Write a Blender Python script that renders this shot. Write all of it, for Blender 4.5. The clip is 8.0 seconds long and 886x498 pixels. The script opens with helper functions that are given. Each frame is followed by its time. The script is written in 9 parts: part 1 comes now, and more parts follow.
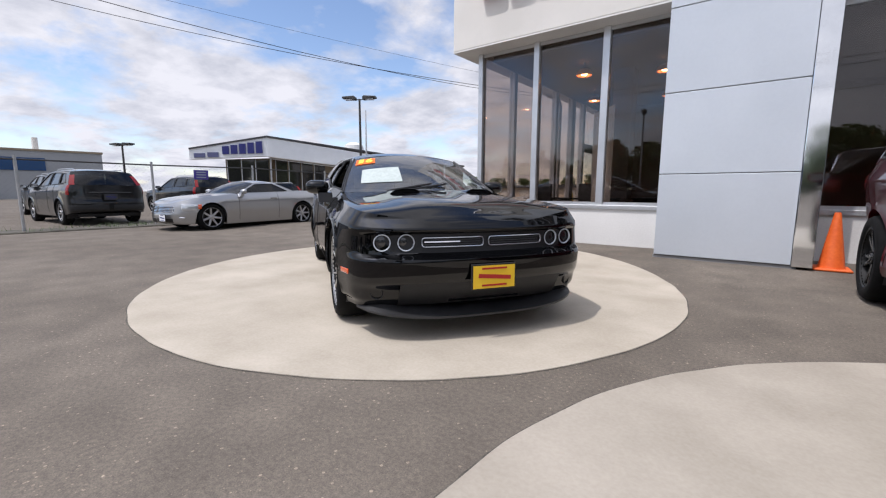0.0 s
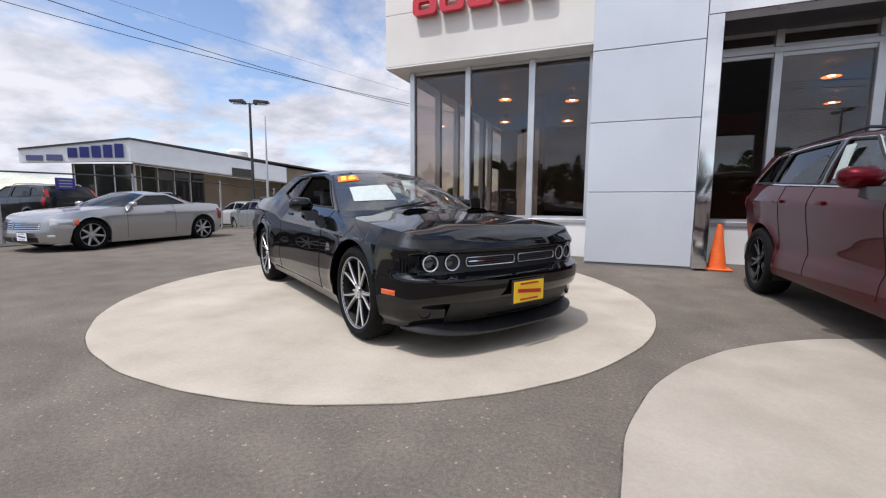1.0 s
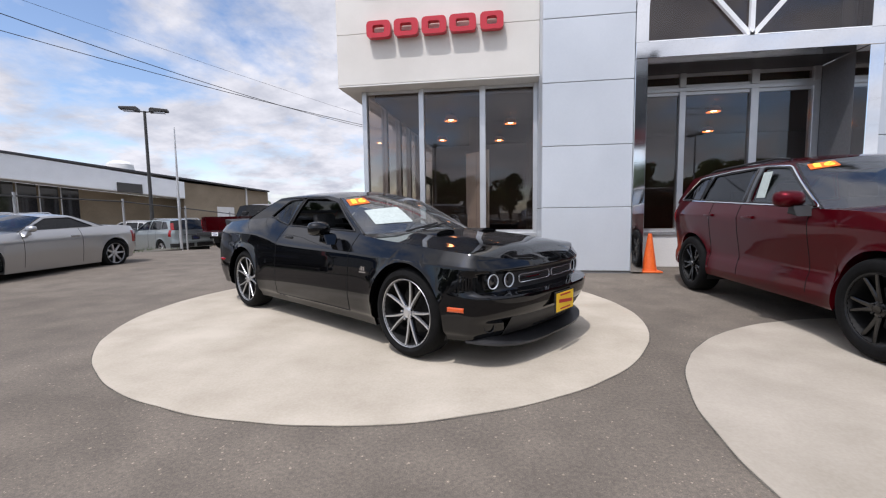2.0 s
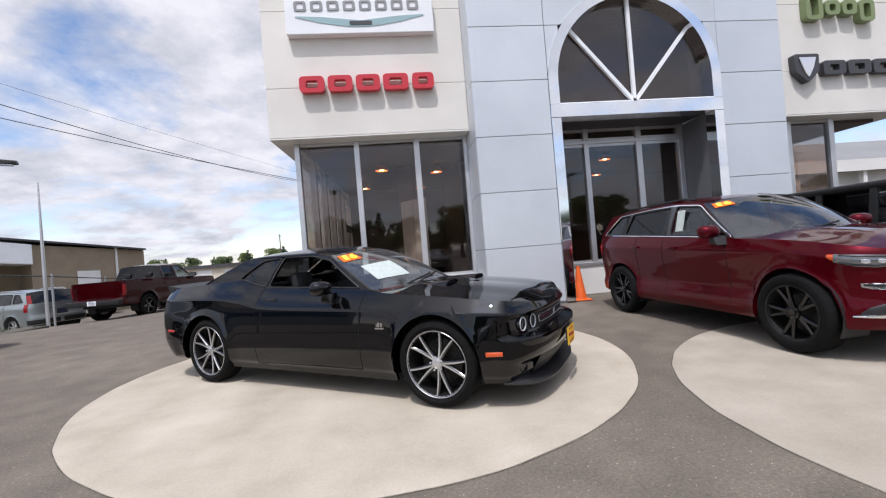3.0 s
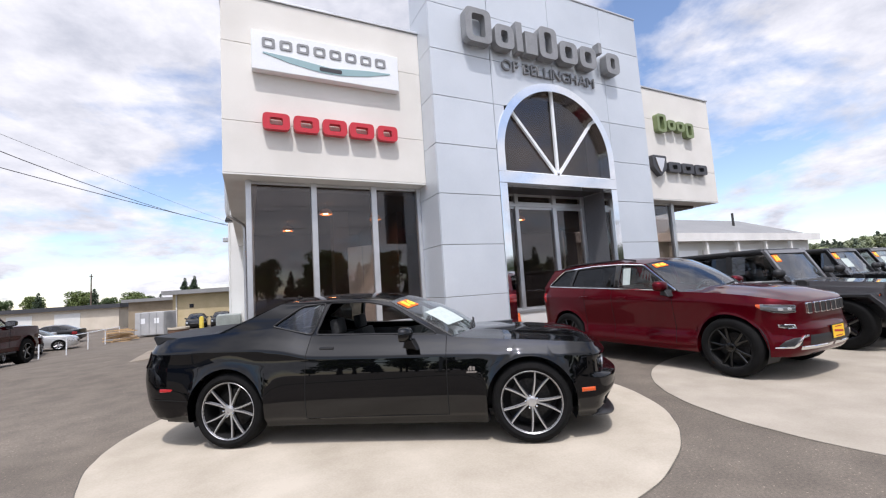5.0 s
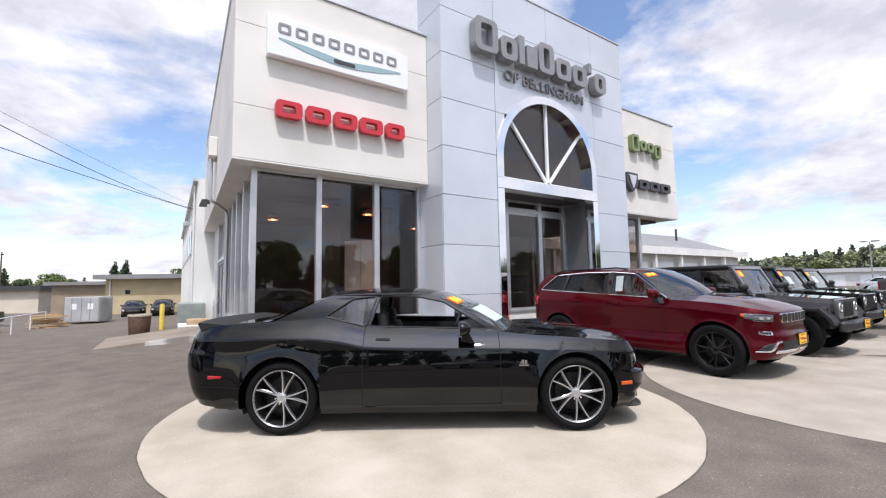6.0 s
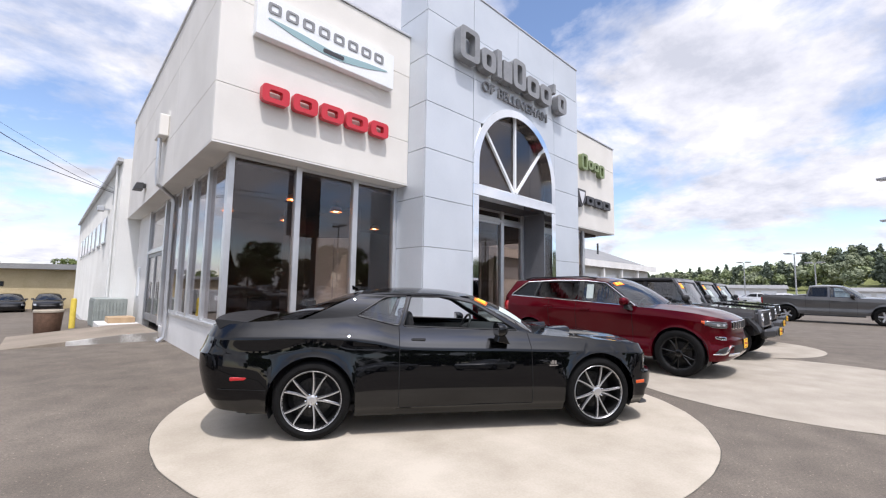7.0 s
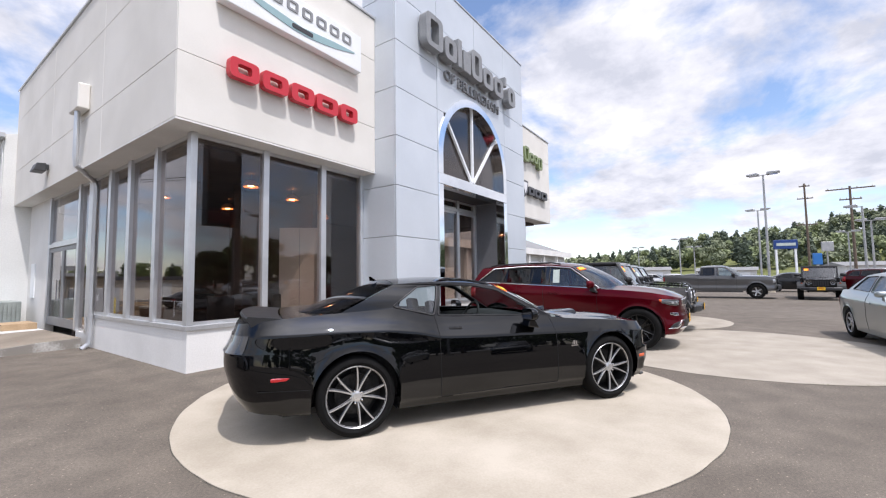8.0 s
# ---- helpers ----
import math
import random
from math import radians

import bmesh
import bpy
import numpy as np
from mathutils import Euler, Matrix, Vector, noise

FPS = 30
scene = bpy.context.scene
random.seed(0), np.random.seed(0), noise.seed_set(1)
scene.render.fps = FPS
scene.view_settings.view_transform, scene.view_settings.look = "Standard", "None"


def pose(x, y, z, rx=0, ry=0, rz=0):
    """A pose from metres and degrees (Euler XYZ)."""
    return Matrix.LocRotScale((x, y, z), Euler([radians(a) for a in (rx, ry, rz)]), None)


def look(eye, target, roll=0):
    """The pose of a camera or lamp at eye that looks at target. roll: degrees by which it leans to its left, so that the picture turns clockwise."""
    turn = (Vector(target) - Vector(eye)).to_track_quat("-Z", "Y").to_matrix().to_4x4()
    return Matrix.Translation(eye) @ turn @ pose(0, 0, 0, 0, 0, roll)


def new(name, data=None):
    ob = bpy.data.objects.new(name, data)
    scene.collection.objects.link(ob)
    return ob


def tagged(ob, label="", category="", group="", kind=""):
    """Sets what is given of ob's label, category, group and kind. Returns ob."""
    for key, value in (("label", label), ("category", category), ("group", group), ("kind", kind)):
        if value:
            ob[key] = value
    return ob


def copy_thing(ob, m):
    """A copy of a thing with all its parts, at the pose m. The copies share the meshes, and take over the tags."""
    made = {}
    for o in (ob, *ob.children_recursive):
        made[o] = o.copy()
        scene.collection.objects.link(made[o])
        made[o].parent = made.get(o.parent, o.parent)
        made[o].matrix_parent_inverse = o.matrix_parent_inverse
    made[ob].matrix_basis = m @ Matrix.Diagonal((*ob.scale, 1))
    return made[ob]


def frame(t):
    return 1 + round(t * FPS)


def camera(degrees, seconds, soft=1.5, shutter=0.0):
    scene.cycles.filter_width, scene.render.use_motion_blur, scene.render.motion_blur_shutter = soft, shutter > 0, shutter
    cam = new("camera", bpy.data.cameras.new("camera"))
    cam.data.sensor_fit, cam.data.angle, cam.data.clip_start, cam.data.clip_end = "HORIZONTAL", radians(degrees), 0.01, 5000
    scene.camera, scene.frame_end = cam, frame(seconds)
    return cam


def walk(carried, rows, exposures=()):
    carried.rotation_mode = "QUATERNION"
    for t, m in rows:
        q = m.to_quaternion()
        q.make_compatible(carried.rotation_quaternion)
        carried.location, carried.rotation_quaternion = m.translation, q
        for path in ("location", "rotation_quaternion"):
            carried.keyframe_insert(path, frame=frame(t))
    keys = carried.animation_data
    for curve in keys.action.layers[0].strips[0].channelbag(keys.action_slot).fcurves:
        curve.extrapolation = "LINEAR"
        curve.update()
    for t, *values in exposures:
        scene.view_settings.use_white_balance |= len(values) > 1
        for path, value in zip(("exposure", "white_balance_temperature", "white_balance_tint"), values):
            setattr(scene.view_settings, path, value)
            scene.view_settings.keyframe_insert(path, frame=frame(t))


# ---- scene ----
cam = camera(93.7, 8.0, soft=1.2)
PATH = [
    (0, (-0.22, 0.10, 0.991), (-1.412, 1.682, 0.715), 0.15),
    (0.5, (-0.628, -0.226, 1.020), (-1.56, 1.52, 0.728), -0.1),
    (1, (-1.076, -0.508, 1.065), (-1.798, 1.344, 0.839), 0.35),
    (1.2, (-1.248, -0.653, 1.073), (-1.87, 1.234, 0.838), -0.25),
    (2.3, (-2.384, -1.131, 1.204), (-2.517, 0.86, 1.065), -1.6),
    (2.5, (-2.592, -1.192, 1.233), (-2.6, 0.805, 1.114), -2.7),
    (3, (-3.074, -1.223, 1.288), (-2.857, 0.765, 1.296), -4.7),
    (3.5, (-3.582, -1.25, 1.342), (-3.148, 0.7, 1.452), -3.4),
    (4, (-4.082, -1.196, 1.377), (-3.452, 0.697, 1.513), -3.7),
    (4.2, (-4.279, -1.144, 1.405), (-3.596, 0.729, 1.572), -4.4),
    (5.3, (-5.511, -0.89, 1.459), (-4.58, 0.87, 1.652), -2.7),
    (5.5, (-5.714, -0.832, 1.476), (-4.767, 0.918, 1.679), -1.9),
    (6, (-6.254, -0.657, 1.473), (-5.161, 1.009, 1.642), -1.0),
    (6.5, (-6.709, -0.318, 1.457), (-5.509, 1.275, 1.61), 0.4),
    (7, (-7.207, 0.042, 1.442), (-5.83, 1.48, 1.63), 0.9),
    (7.5, (-7.602, 0.499, 1.435), (-6.084, 1.792, 1.593), -0.6),
    (8, (-8.001, 0.947, 1.437), (-6.361, 2.084, 1.573), -0.8),
]
walk(cam, [(t, look(eye, target, roll)) for t, eye, target, roll in PATH], [(0, -0.16, 6130, 16.0), (3.5, -0.12, 6160, 16.0), (5.5, 0.06, 6180, 16.5), (8, 0.10, 6180, 16.5)])

# ---- world, sun, exposure ----
SUN_FROM = Vector((-0.17, -0.40, 0.90)).normalized()      # towards the sun
world = bpy.data.worlds.new("sky")
scene.world = world
world.use_nodes = True
wt = world.node_tree
wt.nodes.clear()


def wnode(kind, **values):
    n = wt.nodes.new(kind)
    for key, value in values.items():
        n.inputs[key].default_value = value
    return n


w_out = wnode("ShaderNodeOutputWorld")
w_bg = wnode("ShaderNodeBackground", Strength=0.115)
w_sky = wt.nodes.new("ShaderNodeTexSky")
w_sky.sky_type = "NISHITA"
w_sky.sun_disc = False
w_sky.sun_elevation = math.asin(SUN_FROM.z)
w_sky.sun_rotation = math.atan2(SUN_FROM.x, SUN_FROM.y)
w_sky.air_density, w_sky.dust_density, w_sky.ozone_density = 1.0, 0.3, 1.0
w_co = wt.nodes.new("ShaderNodeTexCoord")
w_sep = wt.nodes.new("ShaderNodeSeparateXYZ")
wt.links.new(w_co.outputs["Generated"], w_sep.inputs[0])
w_h = wt.nodes.new("ShaderNodeMath")
w_h.operation = "MAXIMUM"
w_h.inputs[1].default_value = 0.0
wt.links.new(w_sep.outputs["Z"], w_h.inputs[0])
w_h2 = wt.nodes.new("ShaderNodeMath")
w_h2.operation = "ADD"
w_h2.inputs[1].default_value = 0.27
wt.links.new(w_h.outputs[0], w_h2.inputs[0])
w_div = wt.nodes.new("ShaderNodeVectorMath")
w_div.operation = "DIVIDE"
w_cmb = wt.nodes.new("ShaderNodeCombineXYZ")
for k in range(3):
    wt.links.new(w_h2.outputs[0], w_cmb.inputs[k])
wt.links.new(w_co.outputs["Generated"], w_div.inputs[0])
wt.links.new(w_cmb.outputs[0], w_div.inputs[1])
w_n1 = wnode("ShaderNodeTexNoise", Scale=1.55, Detail=11.0, Roughness=0.58, Distortion=0.2)
w_n2 = wnode("ShaderNodeTexNoise", Scale=4.0, Detail=7.0, Roughness=0.6)
wt.links.new(w_div.outputs[0], w_n1.inputs["Vector"])
wt.links.new(w_div.outputs[0], w_n2.inputs["Vector"])
w_r1 = wt.nodes.new("ShaderNodeValToRGB")
w_r1.color_ramp.elements[0].position, w_r1.color_ramp.elements[1].position = 0.405, 0.535
w_r2 = wt.nodes.new("ShaderNodeValToRGB")
w_r2.color_ramp.elements[0].position, w_r2.color_ramp.elements[1].position = 0.33, 0.60
w_r2.color_ramp.elements[0].color = (5.6, 5.8, 6.2, 1)
w_r2.color_ramp.elements[1].color = (8.6, 8.6, 8.65, 1)
wt.links.new(w_n2.outputs["Fac"], w_r2.inputs[0])
w_mix = wt.nodes.new("ShaderNodeMixRGB")
wt.links.new(w_r1.outputs["Color"], w_mix.inputs[0])
w_lift = wt.nodes.new("ShaderNodeMixRGB")
w_lift.blend_type = "MULTIPLY"
w_lift.inputs[0].default_value = 1.0
w_lift.inputs[2].default_value = (1.75, 1.70, 1.66, 1)
wt.links.new(w_sky.outputs[0], w_lift.inputs[1])
wt.links.new(w_lift.outputs[0], w_mix.inputs[1])
wt.links.new(w_r2.outputs["Color"], w_mix.inputs[2])
w_dot = wt.nodes.new("ShaderNodeVectorMath")
w_dot.operation = "DOT_PRODUCT"
w_dot.inputs[1].default_value = SUN_FROM
wt.links.new(w_co.outputs["Generated"], w_dot.inputs[0])
w_pos = wt.nodes.new("ShaderNodeMath")
w_pos.operation = "MAXIMUM"
w_pos.inputs[1].default_value = 0.0
wt.links.new(w_dot.outputs["Value"], w_pos.inputs[0])
w_pow = wt.nodes.new("ShaderNodeMath")
w_pow.operation = "POWER"
w_pow.inputs[1].default_value = 16.0
wt.links.new(w_pos.outputs[0], w_pow.inputs[0])
w_bank = wt.nodes.new("ShaderNodeMath")                    # the cover thickens towards the sun
w_bank.operation = "POWER"
w_bank.inputs[1].default_value = 8.0
wt.links.new(w_pos.outputs[0], w_bank.inputs[0])
w_cover = wt.nodes.new("ShaderNodeMath")
w_cover.operation = "MULTIPLY_ADD"
w_cover.inputs[1].default_value = 0.15
wt.links.new(w_bank.outputs[0], w_cover.inputs[0])
wt.links.new(w_n1.outputs["Fac"], w_cover.inputs[2])
wt.links.new(w_cover.outputs[0], w_r1.inputs[0])
w_amp = wt.nodes.new("ShaderNodeMath")
w_amp.operation = "MULTIPLY_ADD"
w_amp.inputs[1].default_value, w_amp.inputs[2].default_value = 4.5, 1.0
wt.links.new(w_pow.outputs[0], w_amp.inputs[0])
w_glow = wt.nodes.new("ShaderNodeVectorMath")
w_glow.operation = "SCALE"
wt.links.new(w_mix.outputs[0], w_glow.inputs[0])
wt.links.new(w_amp.outputs[0], w_glow.inputs["Scale"])
wt.links.new(w_glow.outputs[0], w_bg.inputs["Color"])
wt.links.new(w_bg.outputs[0], w_out.inputs[0])

sun = new("sun", bpy.data.lights.new("sun", "SUN"))
sun.data.energy, sun.data.angle, sun.data.color = 3.1, radians(0.6), (1.0, 0.95, 0.87)
sun.matrix_world = look(SUN_FROM * 60, (0, 0, 0))

# ---- materials ----


def mat_base(name):
    m = bpy.data.materials.new(name)
    m.use_nodes = True
    return m, m.node_tree, m.node_tree.nodes["Principled BSDF"]


def surf(name, low, high, scale=6.0, rough=0.6, metal=0.0, bump=0.0, fine=40.0, spread=0.12, coat=0.0, spec=0.5, per_piece=0.0, grit=0.45):
    """Two-scale varied surface: broad stains and fine grain, with matching relief."""
    m, nt, b = mat_base(name)
    co = nt.nodes.new("ShaderNodeTexCoord")
    geo = nt.nodes.new("ShaderNodeNewGeometry")
    broad = nt.nodes.new("ShaderNodeTexNoise")
    broad.inputs["Scale"].default_value, broad.inputs["Detail"].default_value = scale, 6.0
    grain = nt.nodes.new("ShaderNodeTexNoise")
    grain.inputs["Scale"].default_value, grain.inputs["Detail"].default_value = fine, 4.0
    nt.links.new(geo.outputs["Position"], broad.inputs["Vector"])
    nt.links.new(geo.outputs["Position"], grain.inputs["Vector"])
    add = nt.nodes.new("ShaderNodeMath")
    add.operation = "MULTIPLY_ADD"
    add.inputs[1].default_value = grit
    nt.links.new(grain.outputs["Fac"], add.inputs[0])
    half = nt.nodes.new("ShaderNodeMath")
    half.operation = "MULTIPLY"
    half.inputs[1].default_value = 1 - grit
    nt.links.new(broad.outputs["Fac"], half.inputs[0])
    nt.links.new(half.outputs[0], add.inputs[2])
    ramp = nt.nodes.new("ShaderNodeValToRGB")
    ramp.color_ramp.elements[0].position, ramp.color_ramp.elements[1].position = 0.5 - spread, 0.5 + spread
    ramp.color_ramp.elements[0].color, ramp.color_ramp.elements[1].color = (*low, 1), (*high, 1)
    nt.links.new(add.outputs[0], ramp.inputs[0])
    last = ramp.outputs[0]
    if per_piece:
        info = nt.nodes.new("ShaderNodeObjectInfo")
        vary = nt.nodes.new("ShaderNodeMapRange")
        vary.inputs["To Min"].default_value, vary.inputs["To Max"].default_value = 1 - per_piece, 1 + per_piece
        nt.links.new(info.outputs["Random"], vary.inputs["Value"])
        mul = nt.nodes.new("ShaderNodeVectorMath")
        mul.operation = "SCALE"
        nt.links.new(last, mul.inputs[0])
        nt.links.new(vary.outputs[0], mul.inputs["Scale"])
        last = mul.outputs[0]
    nt.links.new(last, b.inputs["Base Color"])
    b.inputs["Metallic"].default_value = metal
    b.inputs["Coat Weight"].default_value = coat
    b.inputs["Coat Roughness"].default_value = 0.03
    b.inputs["Specular IOR Level"].default_value = spec
    rr = nt.nodes.new("ShaderNodeMapRange")
    rr.inputs["To Min"].default_value, rr.inputs["To Max"].default_value = max(rough - 0.08, 0.02), min(rough + 0.08, 1)
    nt.links.new(broad.outputs["Fac"], rr.inputs["Value"])
    nt.links.new(rr.outputs[0], b.inputs["Roughness"])
    if bump:
        bp = nt.nodes.new("ShaderNodeBump")
        bp.inputs["Strength"].default_value, bp.inputs["Distance"].default_value = bump, 0.01
        nt.links.new(grain.outputs["Fac"], bp.inputs["Height"])
        nt.links.new(bp.outputs[0], b.inputs["Normal"])
    return m


def paint(name, col, flake=0.0, rough=0.25, dust=0.04, ior=1.5, sheen=0.0):
    """Car paint: base coat under clear coat, with a trace of dust."""
    m, nt, b = mat_base(name)
    geo = nt.nodes.new("ShaderNodeNewGeometry")
    n = nt.nodes.new("ShaderNodeTexNoise")
    n.inputs["Scale"].default_value, n.inputs["Detail"].default_value = 2.2, 8.0
    nt.links.new(geo.outputs["Position"], n.inputs["Vector"])
    r = nt.nodes.new("ShaderNodeValToRGB")
    r.color_ramp.elements[0].position, r.color_ramp.elements[1].position = 0.3, 0.8
    r.color_ramp.elements[0].color = (*col, 1)
    r.color_ramp.elements[1].color = (*[c + dust * 0.35 * (0.5 - c) for c in col], 1)
    nt.links.new(n.outputs["Fac"], r.inputs[0])
    nt.links.new(r.outputs[0], b.inputs["Base Color"])
    b.inputs["Metallic"].default_value = flake
    b.inputs["Roughness"].default_value = rough
    b.inputs["Coat Weight"].default_value = 1.0
    b.inputs["Coat Roughness"].default_value = 0.015
    b.inputs["Coat IOR"].default_value = ior
    b.inputs["Specular IOR Level"].default_value = 0.25 if flake else sheen
    wob = nt.nodes.new("ShaderNodeTexNoise")
    wob.inputs["Scale"].default_value = 5.0
    nt.links.new(geo.outputs["Position"], wob.inputs["Vector"])
    bp = nt.nodes.new("ShaderNodeBump")
    bp.inputs["Strength"].default_value, bp.inputs["Distance"].default_value = 0.012, 0.01
    nt.links.new(wob.outputs["Fac"], bp.inputs["Height"])
    nt.links.new(bp.outputs[0], b.inputs["Coat Normal"])
    return m


def plain(name, col, rough=0.5, metal=0.0, emit=0.0, coat=0.0):
    m, nt, b = mat_base(name)
    b.inputs["Base Color"].default_value = (*col, 1)
    b.inputs["Roughness"].default_value = rough
    b.inputs["Metallic"].default_value = metal
    b.inputs["Coat Weight"].default_value = coat
    if emit:
        b.inputs["Emission Color"].default_value = (*col, 1)
        b.inputs["Emission Strength"].default_value = emit
    return m


def pane_mat(name, tint, ior=1.5, dust=0.0):
    """Thin sheet glass: tinted see-through with Fresnel gloss."""
    m = bpy.data.materials.new(name)
    m.use_nodes = True
    nt = m.node_tree
    nt.nodes.clear()
    out = nt.nodes.new("ShaderNodeOutputMaterial")
    mix = nt.nodes.new("ShaderNodeMixShader")
    clear = nt.nodes.new("ShaderNodeBsdfTransparent")
    clear.inputs["Color"].default_value = (*tint, 1)
    gloss = nt.nodes.new("ShaderNodeBsdfGlossy")
    gloss.inputs["Roughness"].default_value = 0.005
    gloss.inputs["Color"].default_value = (0.96, 0.97, 1.0, 1)
    lw = nt.nodes.new("ShaderNodeLayerWeight")              # gloss rises towards a glancing view
    lw.inputs["Blend"].default_value = 0.5
    steep = nt.nodes.new("ShaderNodeMath")
    steep.operation = "POWER"
    steep.inputs[1].default_value = 5.0
    nt.links.new(lw.outputs["Facing"], steep.inputs[0])
    f0 = ((ior - 1) / (ior + 1)) ** 2
    fr = nt.nodes.new("ShaderNodeMath")
    fr.operation = "MULTIPLY_ADD"
    fr.inputs[1].default_value, fr.inputs[2].default_value = 1 - f0, f0
    nt.links.new(steep.outputs[0], fr.inputs[0])
    nt.links.new(fr.outputs[0], mix.inputs[0])
    nt.links.new(clear.outputs[0], mix.inputs[1])
    nt.links.new(gloss.outputs[0], mix.inputs[2])
    last = mix
    if dust:
        film = nt.nodes.new("ShaderNodeBsdfDiffuse")        # a thin even film: road dust, and paleness standing in for reflected sky
        film.inputs["Color"].default_value = (0.62, 0.64, 0.64, 1)
        last = nt.nodes.new("ShaderNodeMixShader")
        last.inputs[0].default_value = dust
        nt.links.new(mix.outputs[0], last.inputs[1])
        nt.links.new(film.outputs[0], last.inputs[2])
    nt.links.new(last.outputs[0], out.inputs[0])
    return m


def asphalt_mat():
    m, nt, b = mat_base("worn_asphalt")
    geo = nt.nodes.new("ShaderNodeNewGeometry")

    def noise_n(scale, detail=5.0):
        n = nt.nodes.new("ShaderNodeTexNoise")
        n.inputs["Scale"].default_value, n.inputs["Detail"].default_value = scale, detail
        nt.links.new(geo.outputs["Position"], n.inputs["Vector"])
        return n

    def ramp_n(src, p0, p1, c0, c1):
        r = nt.nodes.new("ShaderNodeValToRGB")
        r.color_ramp.elements[0].position, r.color_ramp.elements[1].position = p0, p1
        r.color_ramp.elements[0].color, r.color_ramp.elements[1].color = (*c0, 1), (*c1, 1)
        nt.links.new(src, r.inputs[0])
        return r

    broad, mid, grain = noise_n(0.30, 8), noise_n(2.2, 8), noise_n(170, 4)
    base = ramp_n(broad.outputs["Fac"], 0.3, 0.72, (0.126, 0.107, 0.087), (0.173, 0.150, 0.124))
    spots = ramp_n(mid.outputs["Fac"], 0.34, 0.68, (0.82, 0.82, 0.82), (1.12, 1.12, 1.11))
    gravel = ramp_n(noise_n(48, 6).outputs["Fac"], 0.34, 0.66, (0.83, 0.83, 0.83), (1.15, 1.14, 1.13))
    stones = ramp_n(grain.outputs["Fac"], 0.30, 0.72, (0.74, 0.74, 0.74), (1.26, 1.25, 1.23))
    vor = nt.nodes.new("ShaderNodeTexVoronoi")
    vor.inputs["Scale"].default_value = 30.0
    nt.links.new(geo.outputs["Position"], vor.inputs["Vector"])
    vor.inputs["Randomness"].default_value = 1.0
    sepc = nt.nodes.new("ShaderNodeSeparateColor")
    nt.links.new(vor.outputs["Color"], sepc.inputs[0])
    rad = nt.nodes.new("ShaderNodeMapRange")                # only some cells carry a pale chip, of varied size
    rad.inputs["From Min"].default_value, rad.inputs["From Max"].default_value = 0.48, 1.0
    rad.inputs["To Min"].default_value, rad.inputs["To Max"].default_value = 0.0, 0.21
    nt.links.new(sepc.outputs[0], rad.inputs["Value"])
    less = nt.nodes.new("ShaderNodeMath")
    less.operation = "LESS_THAN"
    nt.links.new(vor.outputs["Distance"], less.inputs[0])
    nt.links.new(rad.outputs[0], less.inputs[1])
    chips = ramp_n(less.outputs[0], 0.0, 1.0, (1, 1, 1), (2.0, 1.95, 1.85))
    fine_v = nt.nodes.new("ShaderNodeTexVoronoi")           # small pale stones, thick in patches
    fine_v.inputs["Scale"].default_value = 62.0
    nt.links.new(geo.outputs["Position"], fine_v.inputs["Vector"])
    fine_c = nt.nodes.new("ShaderNodeSeparateColor")
    nt.links.new(fine_v.outputs["Color"], fine_c.inputs[0])
    patch_n = ramp_n(noise_n(1.1, 5).outputs["Fac"], 0.38, 0.66, (0.0, 0.0, 0.0), (0.42, 0.42, 0.42))
    cut = nt.nodes.new("ShaderNodeMath")
    cut.operation = "ADD"
    nt.links.new(fine_c.outputs[1], cut.inputs[0])
    nt.links.new(patch_n.outputs[0], cut.inputs[1])
    reach = nt.nodes.new("ShaderNodeMapRange")
    reach.inputs["From Min"].default_value, reach.inputs["From Max"].default_value = 0.86, 1.4
    reach.inputs["To Min"].default_value, reach.inputs["To Max"].default_value = 0.0, 0.36
    nt.links.new(cut.outputs[0], reach.inputs["Value"])
    small = nt.nodes.new("ShaderNodeMath")
    small.operation = "LESS_THAN"
    nt.links.new(fine_v.outputs["Distance"], small.inputs[0])
    nt.links.new(reach.outputs[0], small.inputs[1])
    pebbles = ramp_n(small.outputs[0], 0.0, 1.0, (1, 1, 1), (1.75, 1.7, 1.6))
    last = base.outputs[0]
    for other in (spots, gravel, stones, chips, pebbles):
        mul = nt.nodes.new("ShaderNodeMixRGB")
        mul.blend_type = "MULTIPLY"
        mul.inputs[0].default_value = 1.0
        nt.links.new(last, mul.inputs[1])
        nt.links.new(other.outputs[0], mul.inputs[2])
        last = mul.outputs[0]
    nt.links.new(last, b.inputs["Base Color"])
    b.inputs["Roughness"].default_value = 0.88
    b.inputs["Specular IOR Level"].default_value = 0.3
    bp = nt.nodes.new("ShaderNodeBump")
    bp.inputs["Strength"].default_value, bp.inputs["Distance"].default_value = 0.3, 0.006
    nt.links.new(grain.outputs["Fac"], bp.inputs["Height"])
    nt.links.new(bp.outputs[0], b.inputs["Normal"])
    return m


